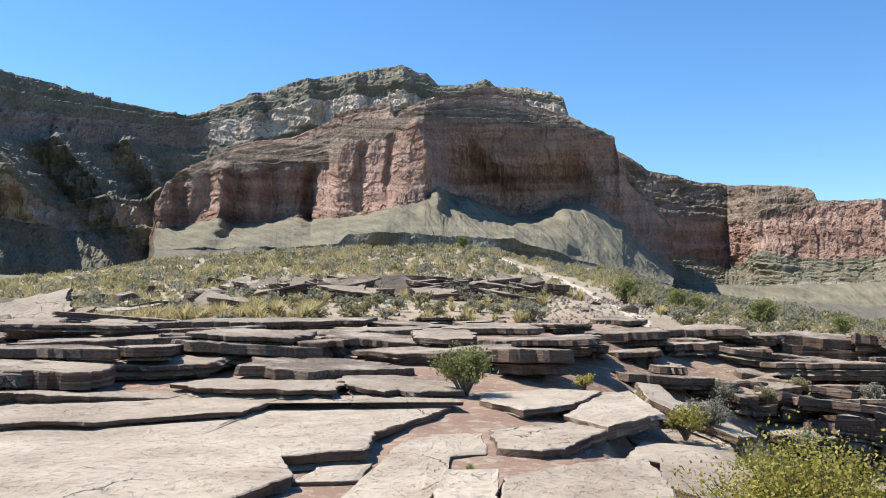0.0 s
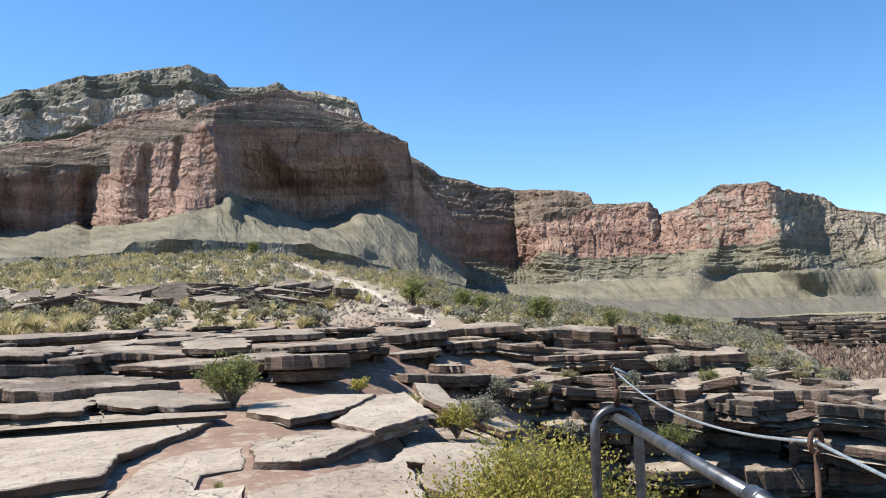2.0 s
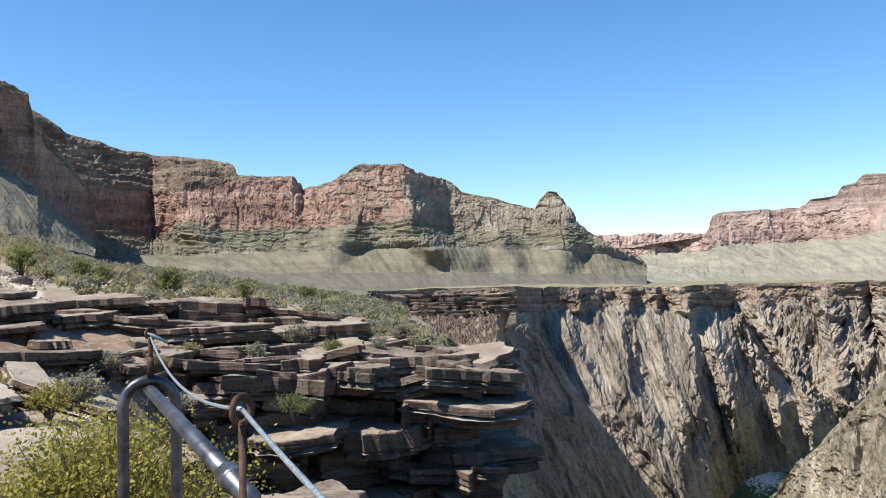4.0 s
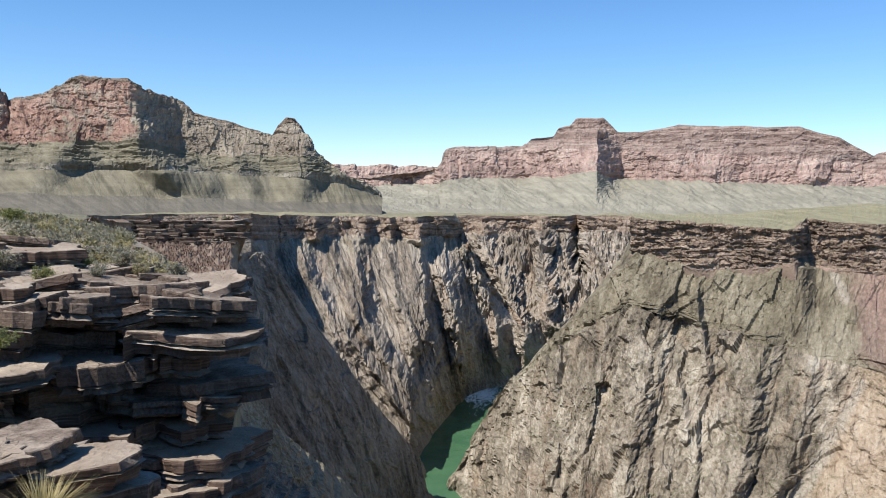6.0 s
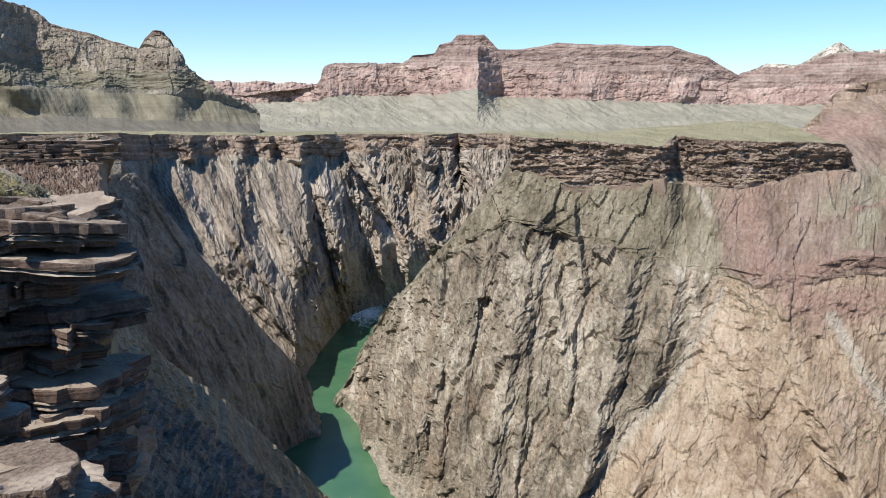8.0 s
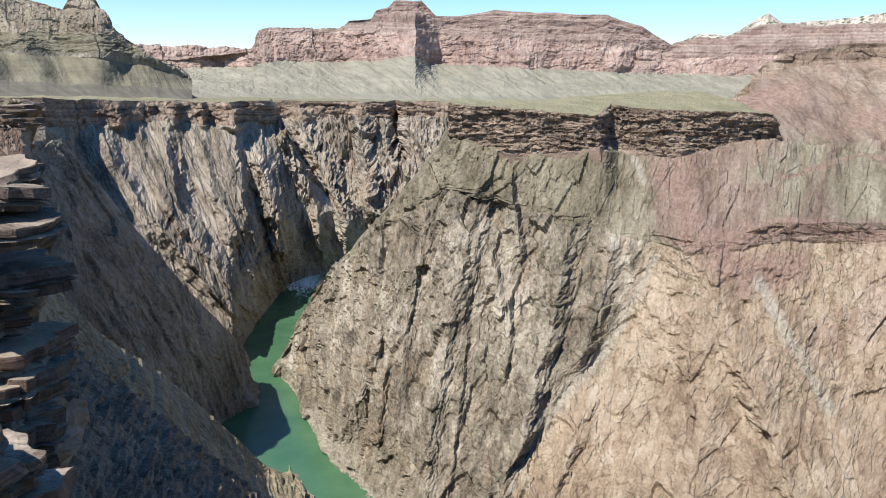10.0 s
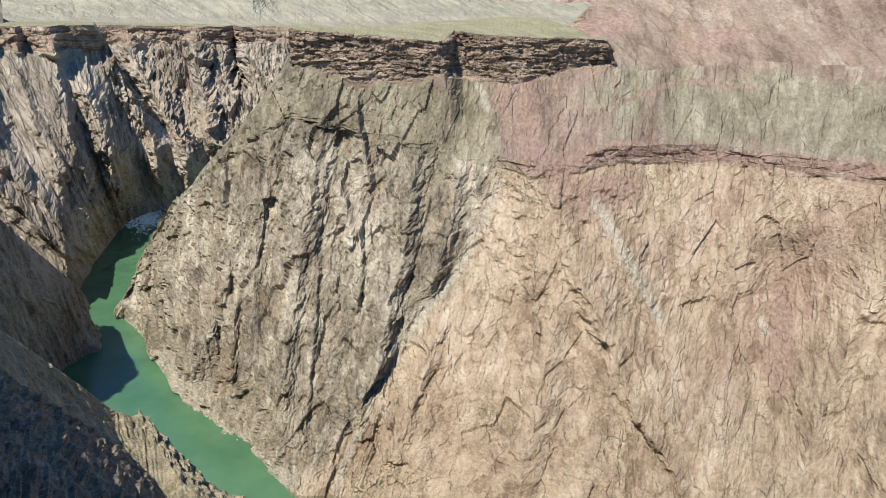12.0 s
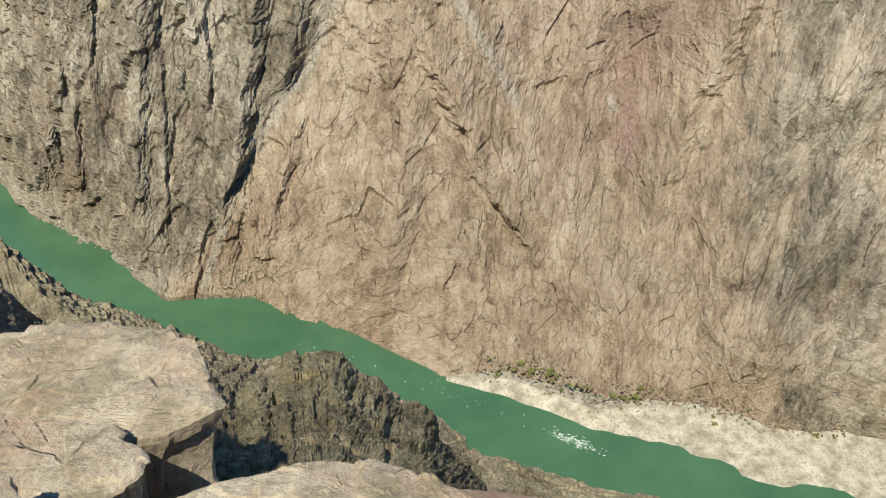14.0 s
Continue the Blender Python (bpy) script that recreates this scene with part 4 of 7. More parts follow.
# ---- the gorge ----
M_SPUR = gorge_rock("spur_rubble", ((0.09, 0.072, 0.042), (0.19, 0.157, 0.093), (0.28, 0.235, 0.142), (0.38, 0.325, 0.21)), None, 0.1, 0.25, (0.19, 0.175, 0.08), close=True)
landform("scree_head", "bedded brown cliff over pale scree at the gorge rim", "cliff", 33, 43.4, 220,
         [[(33, -25, 100), (42.4, -22, 140), (43.0, -24, 160), (43.4, -24, 260)],
          [(33, -8, 145), (40, -7.5, 155), (42.6, -6.5, 165), (43.0, -8, 190), (43.4, -12, 290)],
          [(33, -3.0, 200), (39, -2.8, 215), (42.6, -2.8, 228), (43.0, -3.0, 245), (43.4, -8, 310)],
          [(33, -1.5, 204), (37.5, -1.5, 210), (39, -1.8, 218), (41, -1.35, 226), (43.0, -1.2, 238), (43.2, -1.6, 260), (43.4, -7.5, 315)],
          [(33, -12, 250), (38, -25, 255), (43.0, -32, 262), (43.4, -30, 325)]],
         [("lower_face", 40, "crag", 6, M_SCHIST), ("scree", 50, "slope", 2, M_SCHIST), ("rim_cliff", 30, "bedded", 4, M_TAPEATS), ("top", 6, "slope", 1, M_PLAIN)], seed=21, jitter=0.12, unit=8,
         geo=lambda band, a, e, P: np.clip((e + 9) / 2.5, 0, 1))

landform("gorge_wall_left", "dark fluted schist gorge wall under a brown rim cliff", "gorge wall", 36, 66, 640,
         [[(36, -22, 880), (45, -23, 900), (50, -21.5, 1050), (55, -19.9, 1140), (55.6, -17.5, 1320), (57, -15.7, 1480), (58.9, -13.4, 1740), (60.8, -12.8, 1830), (66, -12, 1960)],
          [(36, -10, 1080), (45, -10, 1150), (50, -9.5, 1330), (55, -9, 1490), (58, -8.5, 1660), (60.5, -8.5, 1900), (66, -8, 2050)],
          [(36, -2.8, 1150), (44.2, -2.9, 1250), (46, -2.7, 1500), (50, -2.6, 1680), (56.3, -2.6, 1850), (58.6, -2.7, 1950), (59.5, -4.5, 2000), (61, -6.5, 2050), (63, -9, 2080), (66, -11, 2100)],
          [(36, -1.2, 1160), (44.2, -1.05, 1260), (46, -1.15, 1510), (50, -1.25, 1700), (57.9, -1.2, 1900), (58.4, -1.6, 1960), (59.5, -4.2, 2030), (61, -6.3, 2070), (66, -10.8, 2120)],
          [(36, -1.2, 1700), (44.3, -1.0, 1800), (58, -1.0, 2300), (59.5, -4.5, 2300), (66, -12, 2300)]],
         [("lower_schist", 92, "crag", 6, M_SCHIST), ("upper_schist", 92, "crag", 5, M_SCHIST), ("rim_cliff", 34, "bedded", 8, M_TAPEATS), ("plain", 12, "slope", 3, M_PLAIN)],
         ribs=[([(47.8, -4.6), (50.5, -8.7), (53.3, -12.2), (55.5, -15.1)], 1.8, 0.7, 69), ([(51.3, -4.2), (51.7, -7.6), (53.2, -10.3), (54.7, -12.6), (56.4, -15.0)], 1.6, 0.9, 78),
               ([(55.5, -3.6), (55.9, -6.9), (56.9, -11.1), (57.4, -14.0)], 2.2, 0.7, 94), ([(57.1, -4.9), (58.2, -7.7), (58.6, -10.4), (58.6, -13.1)], 1.2, 1.5, 112),
               ([(59.4, -3.0), (60.0, -5.3), (60.9, -8.0), (61.2, -11.5)], 1.2, 1.2, 121), ([(62.0, -6.1), (62.8, -8.8), (63.1, -12.1)], 0.8, 1.3, 104), ([(61.3, -3.0), (62.9, -4.5), (64.9, -6.4), (65.3, -8.4)], 1.3, 1.0, 94),
               ([(45.3, -3.6), (46.1, -6.0), (47.9, -9.4), (50.8, -13.3)], 0.9, 0.7, 60), ([(53.4, -3.0), (54.0, -6.5), (55.2, -9.5)], 1.2, 0.5, 39), ([(49.6, -3.0), (50.0, -6.0), (52.0, -9.0)], 1.2, 0.4, 34),
               ([(48.4, -1.0), (48.5, -2.7)], 1.2, 0.5, 52), ([(55.5, -1.0), (55.6, -2.7)], 1.5, 0.8, 69), ([(51.8, -1.0), (51.7, -2.7)], 1.0, 0.3, 34), ([(53.6, -1.0), (53.6, -2.7)], 0.9, 0.3, 34), ([(46.2, -1.0), (46.2, -2.7)], 0.9, 0.3, 34)],
         seed=23, jitter=0.12, unit=34, skew=0.6,
         geo=lambda band, a, e, P: np.clip((e + 4.6) * 0.5, 0, 0.75))

landform("spur_shaded", "shaded dark schist spur falling to the river", "rock spur", 36, 56.6, 320,
         [[(36, -40, 720), (44, -30, 800), (50, -25, 880), (55.8, -21.2, 1055), (56.6, -21.5, 1060)], [(36, -9, 735), (43, -7, 792), (45.2, -7.2, 822), (48, -12.0, 860), (51.2, -16, 912), (54, -18.5, 1008), (55.8, -20.3, 1072), (56.6, -21.2, 1075)],
          [(36, -9, 740), (41, -7, 780), (43, -3.8, 800), (45, -3.6, 830), (46.5, -5.6, 848), (48.5, -8.6, 874), (51.1, -12.1, 920), (53.5, -15.1, 1000), (55.6, -17.3, 1080), (56.2, -19.5, 1090), (56.6, -21.0, 1090)],
          [(36, -20, 800), (45, -15, 1000), (51, -18, 1150), (55.6, -20, 1200), (56.6, -20.5, 1200)]],
         [("lower_face", 60, "crag", 3.5, M_SCHIST), ("upper_face", 60, "crag", 3.5, M_SCHIST), ("far_face", 20, "crag", 8, M_SCHIST)], seed=29, jitter=0.2, unit=24, skew=0.6)

M_BANK = gorge_rock("grassy_bank_rock", ((0.1, 0.083, 0.053), (0.215, 0.183, 0.118), (0.315, 0.27, 0.18), (0.44, 0.39, 0.275)), None, 0.35, 0.8, (0.19, 0.175, 0.085), close=True)
M_NEAR = gorge_rock("near_gorge_rock", ((0.06, 0.047, 0.034), (0.13, 0.107, 0.078), (0.2, 0.168, 0.125), (0.31, 0.268, 0.205)), None, 0.2, 0.5, close=True)
landform("near_gorge_side", "brown broken gorge side below the overlook", "gorge wall", 22, 140, 560,
         [[(22, -40, 14), (44, -50, 15), (60, -52, 16), (100, -52, 17), (140, -52, 16)],
          [(22, -40, 60), (44, -36, 110), (50, -38, 130), (60, -48, 90), (71, -52, 120), (82, -55, 120), (100, -60, 90), (140, -60, 90)],
          [(22, -30, 200), (40, -18, 360), (43.2, -14.2, 384), (46.6, -18.6, 470), (50.2, -21.6, 580), (53.9, -25.0, 680), (57.1, -27.6, 722), (61, -32.5, 570), (66, -37.5, 420), (71.5, -43, 320), (82, -46, 300), (90, -49, 270), (100, -54, 240), (140, -58, 200)],
          [(22, -20, 240), (35, -13, 380), (43.2, -11.7, 450), (46.6, -16.0, 550), (50.2, -18.8, 680), (53.9, -22.4, 790), (57.1, -25.4, 840), (58.7, -26.2, 820), (61, -30.2, 620), (66, -34.8, 500), (71.5, -38, 430), (76, -40, 400), (82, -41.5, 390), (90, -44.5, 350), (95.6, -48, 320), (105, -51, 300), (140, -53, 250)],
          [(22, -45, 420), (43, -40, 520), (50, -31, 720), (57, -27, 860), (58.7, -25.4, 880), (63, -30.7, 702), (69.3, -34.0, 616), (75.5, -37.0, 551), (81, -36.8, 556), (84.6, -39.0, 514), (90.6, -40.7, 486), (95.5, -43.5, 438), (103.5, -44.4, 425), (115, -44, 432), (140, -42, 470)]],
         [("upper_cliff", 18, "crag", 4, M_NEAR), ("steep_side", 40, "crag", 3, M_NEAR), ("spur_crest", 84, "crag", 1.5, M_BANK), ("bank", 76, "crag", 2.2, M_BANK)], seed=31, jitter=0.1, sway=0.004, unit=9, squat=2.2, spread=([0, 0.06, 0.9, 1], [22, 42, 106, 140]),
         geo=lambda band, a, e, P: np.clip(0.35 + 0.3 * fbm(P[..., 0] / 60, P[..., 1] / 60, P[..., 2] / 60, 77, 3), 0, 1))


landform("near_spur", "grassy brown rock spur just below the overlook", "rock spur", 69.5, 104, 420,
         [[(69.5, -50, 17), (104, -54, 17)], [(69.5, -45, 36), (76, -43, 38), (82, -42.5, 40), (90, -45, 38), (96, -49, 36), (104, -54, 34)],
          [(69.5, -37.8, 70), (71.5, -37.2, 74), (74, -38.7, 70), (76, -38.2, 70), (79, -36.9, 74), (81.8, -36.6, 74), (83, -36.9, 74), (84.5, -38.1, 70), (86, -38.5, 70), (88, -40.2, 66), (90.1, -40.2, 66), (92, -42.6, 62), (93.5, -43.2, 62), (95.6, -45.2, 60), (104, -52, 56)],
          [(69.5, -52, 100), (82, -52, 105), (92, -55, 95), (104, -60, 85)]],
         [("foot_slope", 50, "crag", 0.4, M_SPUR), ("spur_face", 120, "crag", 0.45, M_SPUR), ("far_face", 16, "crag", 1.5, M_SPUR)], seed=33, jitter=0.4, unit=1.8, squat=2.4)


def right_geology(band, a, e, P):
    """In the wall, how far tan granite has replaced grey schist; on the bench, how far tan scree hides the red shale."""
    if band in ("wall_foot", "lower_wall", "upper_wall"):
        return np.clip(0.5 + (a - np.interp(e, [-45, -32, -19, -8, 0], [68.0, 70.0, 81.5, 84.5, 86.0])) / 2.6, 0, 1) * np.interp(a + 0.4 * (e + 20), [104, 110, 117], [1, 0.72, 0.3]) + 0.9 * np.exp(-((a - 103.5 - 0.5 * (e + 19)) / 3.5) ** 2) * np.clip((e + 27) / 8, 0, 1) + 0.5 * np.exp(-((a - 97 - 1.2 * (e + 14)) / 2.5) ** 2) * np.clip((e + 22) / 6, 0, 1)
    slant = a + (e + 4) * 0.6 + 3.0 * fbm(P[..., 0] / 70, P[..., 1] / 70, P[..., 2] / 70, 87, 4)
    base = np.interp(slant, [80, 81.5, 84.5, 87, 90, 95, 120], [1.0, 0.85, 0.22, 0.1, 0.45, 0.75, 0.8])
    e2 = e + 1.6 * fbm(P[..., 0] / 90, P[..., 1] / 90, P[..., 2] / 40, 89, 4)
    ledge = np.interp(e2, [-10.5, -9.3, -8.2, -7.4, -4.6, -2.2, 4], [0, -0.7, -0.7, 0.0, 0.0, -0.55, -0.6])
    return np.clip(base + ledge * np.clip((a - 83) / 3, 0, 1), 0, 1)


landform("gorge_wall_right", "sunlit gorge wall of fluted grey schist and tan granite", "gorge wall", 57.7, 140, 880,
         [[(57.7, -19.6, 1165), (58.3, -19.9, 1160), (59.9, -22.4, 1012), (61.6, -25.3, 880), (67.5, -30.4, 708), (69.5, -32.0, 662), (76, -32.7, 648), (79.3, -34.5, 604), (86.5, -36.6, 560), (91.5, -38.5, 522), (97.4, -38.1, 532), (105, -39.2, 512), (112, -37.8, 532), (119, -37.6, 536), (127, -35.8, 570), (140, -35.6, 574)],
          [(57.7, -19.6, 1170), (58.3, -18.8, 1170), (61.6, -21, 930), (67.5, -25, 765), (76, -27.5, 700), (84, -29.5, 645), (91.5, -31.5, 600), (101, -31, 620), (108, -32, 600), (119, -33, 575), (140, -32, 610)],
          [(57.7, -19.55, 1175), (58.9, -17.6, 1170), (61.3, -15.5, 1080), (65.9, -14.5, 970), (70, -15, 900), (76, -16.5, 860), (82, -18.5, 830), (87, -18.5, 810), (92, -20, 800), (99, -18, 880), (104, -17.5, 900), (112, -19, 850), (120, -20, 800), (140, -20, 800)],
          [(57.7, -19.5, 1180), (61.3, -13.6, 1140), (65.9, -9.4, 1090), (70, -7, 1030), (76, -8.5, 985), (82, -9.6, 960), (86, -10.2, 940), (89, -10.2, 940), (92, -9.6, 950), (99, -8.9, 985), (105, -9.3, 980), (120, -9.8, 960), (140, -9.8, 960)],
          [(57.7, -19.45, 1182), (61.3, -13.4, 1145), (65.9, -9.1, 1095), (70, -6.6, 1036), (76, -8.0, 990), (82, -9.0, 966), (86, -9.3, 948), (89, -9.2, 947), (92, -8.3, 957), (99, -7.8, 992), (105, -8.1, 988), (120, -8.6, 968), (140, -8.6, 968)],
          [(57.7, -19.4, 1185), (58.9, -17.3, 1180), (61.3, -13.1, 1155), (63.2, -11.5, 1145), (65.9, -8.4, 1125), (69.7, -4.6, 1092), (70.3, -3.6, 1078), (74.6, -4.6, 1042), (80.7, -4.1, 1040), (81.5, -4.2, 1085), (84.7, -4.6, 1082), (90.9, -3.1, 1150), (93, -3.4, 1200), (96, -3, 1260), (100, -2.5, 1290), (140, -2.5, 1300)],
          [(57.7, -20, 1350), (65, -10, 1350), (69.5, -4, 1300), (70.3, -1.9, 1250), (84, -1.6, 1300), (88, -1.2, 1360), (89.4, -0.3, 1420), (90.1, 0.9, 1440), (92, 1.5, 1440), (94.8, 1.8, 1440), (99.1, 1.9, 1440), (103.6, 2.4, 1440), (140, 2.8, 1440)],
          [(57.7, -20, 1400), (65, -10, 1400), (69.5, -4, 1350), (70.3, -1.9, 1300), (84, -1.5, 1320), (88, -1.0, 1390), (89.4, 0.4, 1440), (90.1, 1.6, 1452), (91.3, 2.3, 1455), (94.8, 2.85, 1455), (99.1, 2.8, 1455), (100.6, 3.5, 1450), (103.6, 3.7, 1450), (140, 4, 1450)],
          [(57.7, -21, 1700), (69.5, -5, 1700), (89, -1, 1900), (92, 1.0, 1900), (140, 2.5, 1900)]],
         [("wall_foot", 84, "crag", 6.5, M_WALL), ("lower_wall", 104, "crag", 8, M_WALL), ("upper_wall", 94, "crag", 7.5, M_WALL), ("ledge_band", 22, "bedded", 8, M_SHALE), ("bench_slope", 48, "crag", 6, M_SHALE), ("red_slope", 34, "slope", 10, M_SHALE), ("cap_cliff", 22, "bedded", 7, M_TAPEATS), ("back_slope", 4, "slope", 4, M_PLAIN)],
         ridges=[([(104, -16), (102.8, -20), (104, -27)], 4.5, -32), ([(115, -16), (112, -24), (116, -33)], 4.5, 50), ([(66, -12), (64, -18), (62.5, -23)], 2.2, 30)],
         ribs=[([(87.0, -10.3), (89.5, -15.1), (93.2, -19.8), (97.4, -24.3), (102.3, -28.5), (107, -34)], 7.0, 5.5, 42), ([(84.3, -11.1), (81.6, -17.4), (78.7, -21.0), (74.9, -27.1), (72.5, -31.6)], 1.6, 2.2, -16),
               ([(88.6, -19.4), (87.9, -26.5), (86.1, -33)], 2.5, 1.6, 26), ([(80.2, -21.0), (78.8, -25.2), (76.7, -30.2)], 1.4, 1.0, 16), ([(90.6, -16.9), (94.7, -24.3), (98.9, -29)], 1.5, 1.2, 18), ([(92.5, -14), (97.5, -21), (101, -25)], 1.6, 1.6, 16),
               ([(118.1, -12), (118.5, -22.1), (117, -30)], 2.0, 1.5, 26), ([(110, -12), (108, -19), (106.5, -26)], 2.2, 1.8, 30),
               ([(74.4, -6.0), (74.6, -7.6), (75.3, -11.1)], 1.2, 0.35, 24), ([(73.5, -12), (73.9, -15.3)], 0.9, 0.25, 16), ([(74.5, -15.0), (74.6, -17.8), (74.3, -19.6)], 0.9, 0.25, 16), ([(65.5, -19), (65.1, -23.7)], 1.0, 0.5, 26),
               ([(65.4, -9.3), (65.2, -13.0)], 0.7, 0.25, 14), ([(65.4, -16.0), (65.0, -18.6)], 0.6, 0.25, 12), ([(63.8, -19.5), (64.2, -22)], 0.6, 0.3, 14), ([(72.0, -8), (70.6, -13), (69.2, -22), (68.4, -28)], 2.4, 1.4, 26),
               ([(78.5, -10), (77.8, -14), (76.0, -22), (74.5, -27)], 2.2, 1.2, 28), ([(81.5, -10), (80.8, -14), (79.6, -18)], 1.6, 0.9, 18), ([(68.5, -9), (67.2, -15), (66.4, -23)], 1.5, 0.9, 18), ([(71.5, -17), (71.0, -22), (70.3, -27)], 0.8, 0.3, 12)],
         stains=[("pale_scree", [(84.3, -11.1), (81.6, -17.4), (78.7, -21.0), (74.9, -27.1), (72.5, -31.6)], 0.45), ("pale_scree", [(82.3, -3.6), (83.2, -6.2)], 0.35), ("pale_scree", [(60.3, -22.6), (64, -27.5), (68.5, -31)], 1.1), ("pale_scree", [(102.6, -19.3), (102.9, -20.1)], 0.5),
                 ("pale_scree", [(91, -12), (93.5, -15.5), (96, -19)], 0.5), ("red_earth", [(103.6, -17), (104.2, -20.7), (104.4, -24.0)], 1.0), ("red_earth", [(85.1, -5.5), (86.5, -9.0), (90, -11.5), (93, -11)], 1.6), ("red_earth", [(95.4, -2.0), (99.5, -0.6)], 0.9),
                 ("red_earth", [(88, -1.0), (92, -0.4)], 1.2), ("red_earth", [(89, -9.4), (92.3, -8.4), (97.3, -8.7), (105, -8.7), (118, -9.2)], 0.8), ("red_earth", [(91.8, -5.4), (96.3, -3.8), (100.6, -4.2)], 0.22)],
         spread=([0, 0.95, 1], [57.7, 122, 140]), seed=37, jitter=0.2, unit=24, skew=([57, 72, 80, 86, 94, 102, 110, 125], [-0.15, -0.22, -0.24, -0.12, 0.05, 0.08, 0.0, -0.06]), calm=([57, 76, 82, 140], [1.0, 1.0, 0.5, 0.5]), geo=right_geology)

landform("promontory_cap", "brown bedded sandstone cliff capping a flat promontory", "cliff", 69.9, 91.6, 560,
         [[(69.9, -4.0, 1080), (70.3, -4.3, 1076), (74.6, -5.2, 1038), (80.3, -4.8, 1030), (81.0, -4.6, 1080), (84.7, -5.2, 1080), (91, -3.6, 1140), (91.6, -3.5, 1160)],
          [(69.9, -3.6, 1083), (70.3, -3.5, 1080), (74.6, -4.5, 1040), (80.2, -4.0, 1032), (80.9, -4.0, 1092), (84.7, -4.4, 1088), (90.8, -2.9, 1146), (91.6, -3.0, 1165)],
          [(69.9, -1.2, 1090), (71.7, -1.35, 1068), (76, -1.65, 1048), (79.9, -1.85, 1040), (80.3, -1.6, 1060), (80.8, -1.15, 1105), (81.5, -1.2, 1100), (84.5, -1.4, 1096), (88, -1.35, 1120), (90.9, -1.4, 1150), (91.3, -2.0, 1170), (91.6, -2.8, 1180)],
          [(69.9, -0.95, 1500), (76, -0.8, 1600), (82, -0.25, 1600), (86, -0.1, 1580), (89, -0.6, 1450), (91.6, -2.6, 1300)],
          [(69.9, -1.3, 2100), (91.6, -1.5, 2000)]],
         [("scree", 10, "slope", 3, M_TALUS_RED), ("sandstone_cliff", 64, "bedded", 6, M_TAPEATS), ("plain", 30, "slope", 4, M_PLAIN), ("far_plain", 4, "slope", 2, M_PLAIN)], seed=41, jitter=0.14, unit=12)

# ---- river ----
n = Nodes("green_river", 0.22)
n.b.inputs["Specular IOR Level"].default_value = 0.35
ripple = n.noise(0.22, 5, 0.6)
n.bump(ripple, 0.35, 0.4)
M_RIVER = n.colour(n.ramp(n.noise(0.012, 4, 0.6), [(0.35, (0.045, 0.115, 0.058)), (0.65, (0.07, 0.15, 0.075))]))
n = Nodes("white_water", 0.6)
n.bump(n.noise(0.5, 4, 0.6), 0.6, 0.5)
M_FOAM = n.colour(n.ramp(n.noise(0.6, 4, 0.7), [(0.4, (0.62, 0.68, 0.64)), (0.6, (0.85, 0.87, 0.85))]))

centre = np.array([(2300, 1250), (1900, 1010), (1610, 885), (1330, 795), (1120, 725), (960, 628), (865, 535), (770, 440), (640, 290), (600, 225), (592, 165), (572, 95), (530, 20), (475, -75), (425, -165), (390, -260), (370, -400), (380, -600)], float)
t0 = np.linspace(0, 1, len(centre))
tt = np.linspace(0, 1, 240)
cx, cy = np.interp(tt, t0, centre[:, 0]), np.interp(tt, t0, centre[:, 1])
tx, ty = np.gradient(cx), np.gradient(cy)
ln = np.hypot(tx, ty)
off = np.linspace(-190, 190, 24)
P = np.stack([cx[:, None] - (ty / ln)[:, None] * off, cy[:, None] + (tx / ln)[:, None] * off, np.full((240, 24), -415.0)], -1)
river = new("river", sheet_mesh("river", P, M_RIVER, smooth=True))
tagged(river, "smooth green river winding through the gorge", "river", kind="structure")


def foam_patch(cx, cy, length, width, turn, count, seed, lump=1.0):
    """White water: many low crests strewn over a stretch of the river."""
    rng = random.Random(seed)
    V, F = [], []
    c, s = math.cos(radians(turn)), math.sin(radians(turn))
    for i in range(count):
        u, w = rng.gauss(0, 0.33) * length, rng.gauss(0, 0.33) * width
        px, py = cx + u * c - w * s, cy + u * s + w * c
        L, W, H = rng.uniform(1.2, 4.5) * lump, rng.uniform(0.5, 1.5) * lump, rng.uniform(0.3, 0.9) * lump
        a = radians(turn) + rng.uniform(-0.7, 0.7)
        b = len(V)
        for k in range(6):
            q = k / 6 * 2 * math.pi
            r = rng.uniform(0.6, 1.2)
            ex, ey = L * r * math.cos(q), W * r * math.sin(q)
            V.append((px + ex * math.cos(a) - ey * math.sin(a), py + ex * math.sin(a) + ey * math.cos(a), -415.02))
        V.append((px, py, -415 + H))
        F += [(b + k, b + (k + 1) % 6, b + 6) for k in range(6)]
    ob = new("white_water", raw_mesh("white_water", V, F, M_FOAM))
    return tagged(ob, "white rapids breaking on the green river", "rapids", kind="stuff")


foam_patch(1525, 880, 110, 60, 25, 700, 1, 1.6)
foam_patch(1450, 840, 110, 26, 25, 90, 5, 0.9)
foam_patch(545, 75, 40, 12, 70, 14, 2, 0.3)
foam_patch(500, -25, 90, 14, 62, 46, 3, 0.22)
foam_patch(452, -110, 30, 8, 62, 170, 4, 0.3)

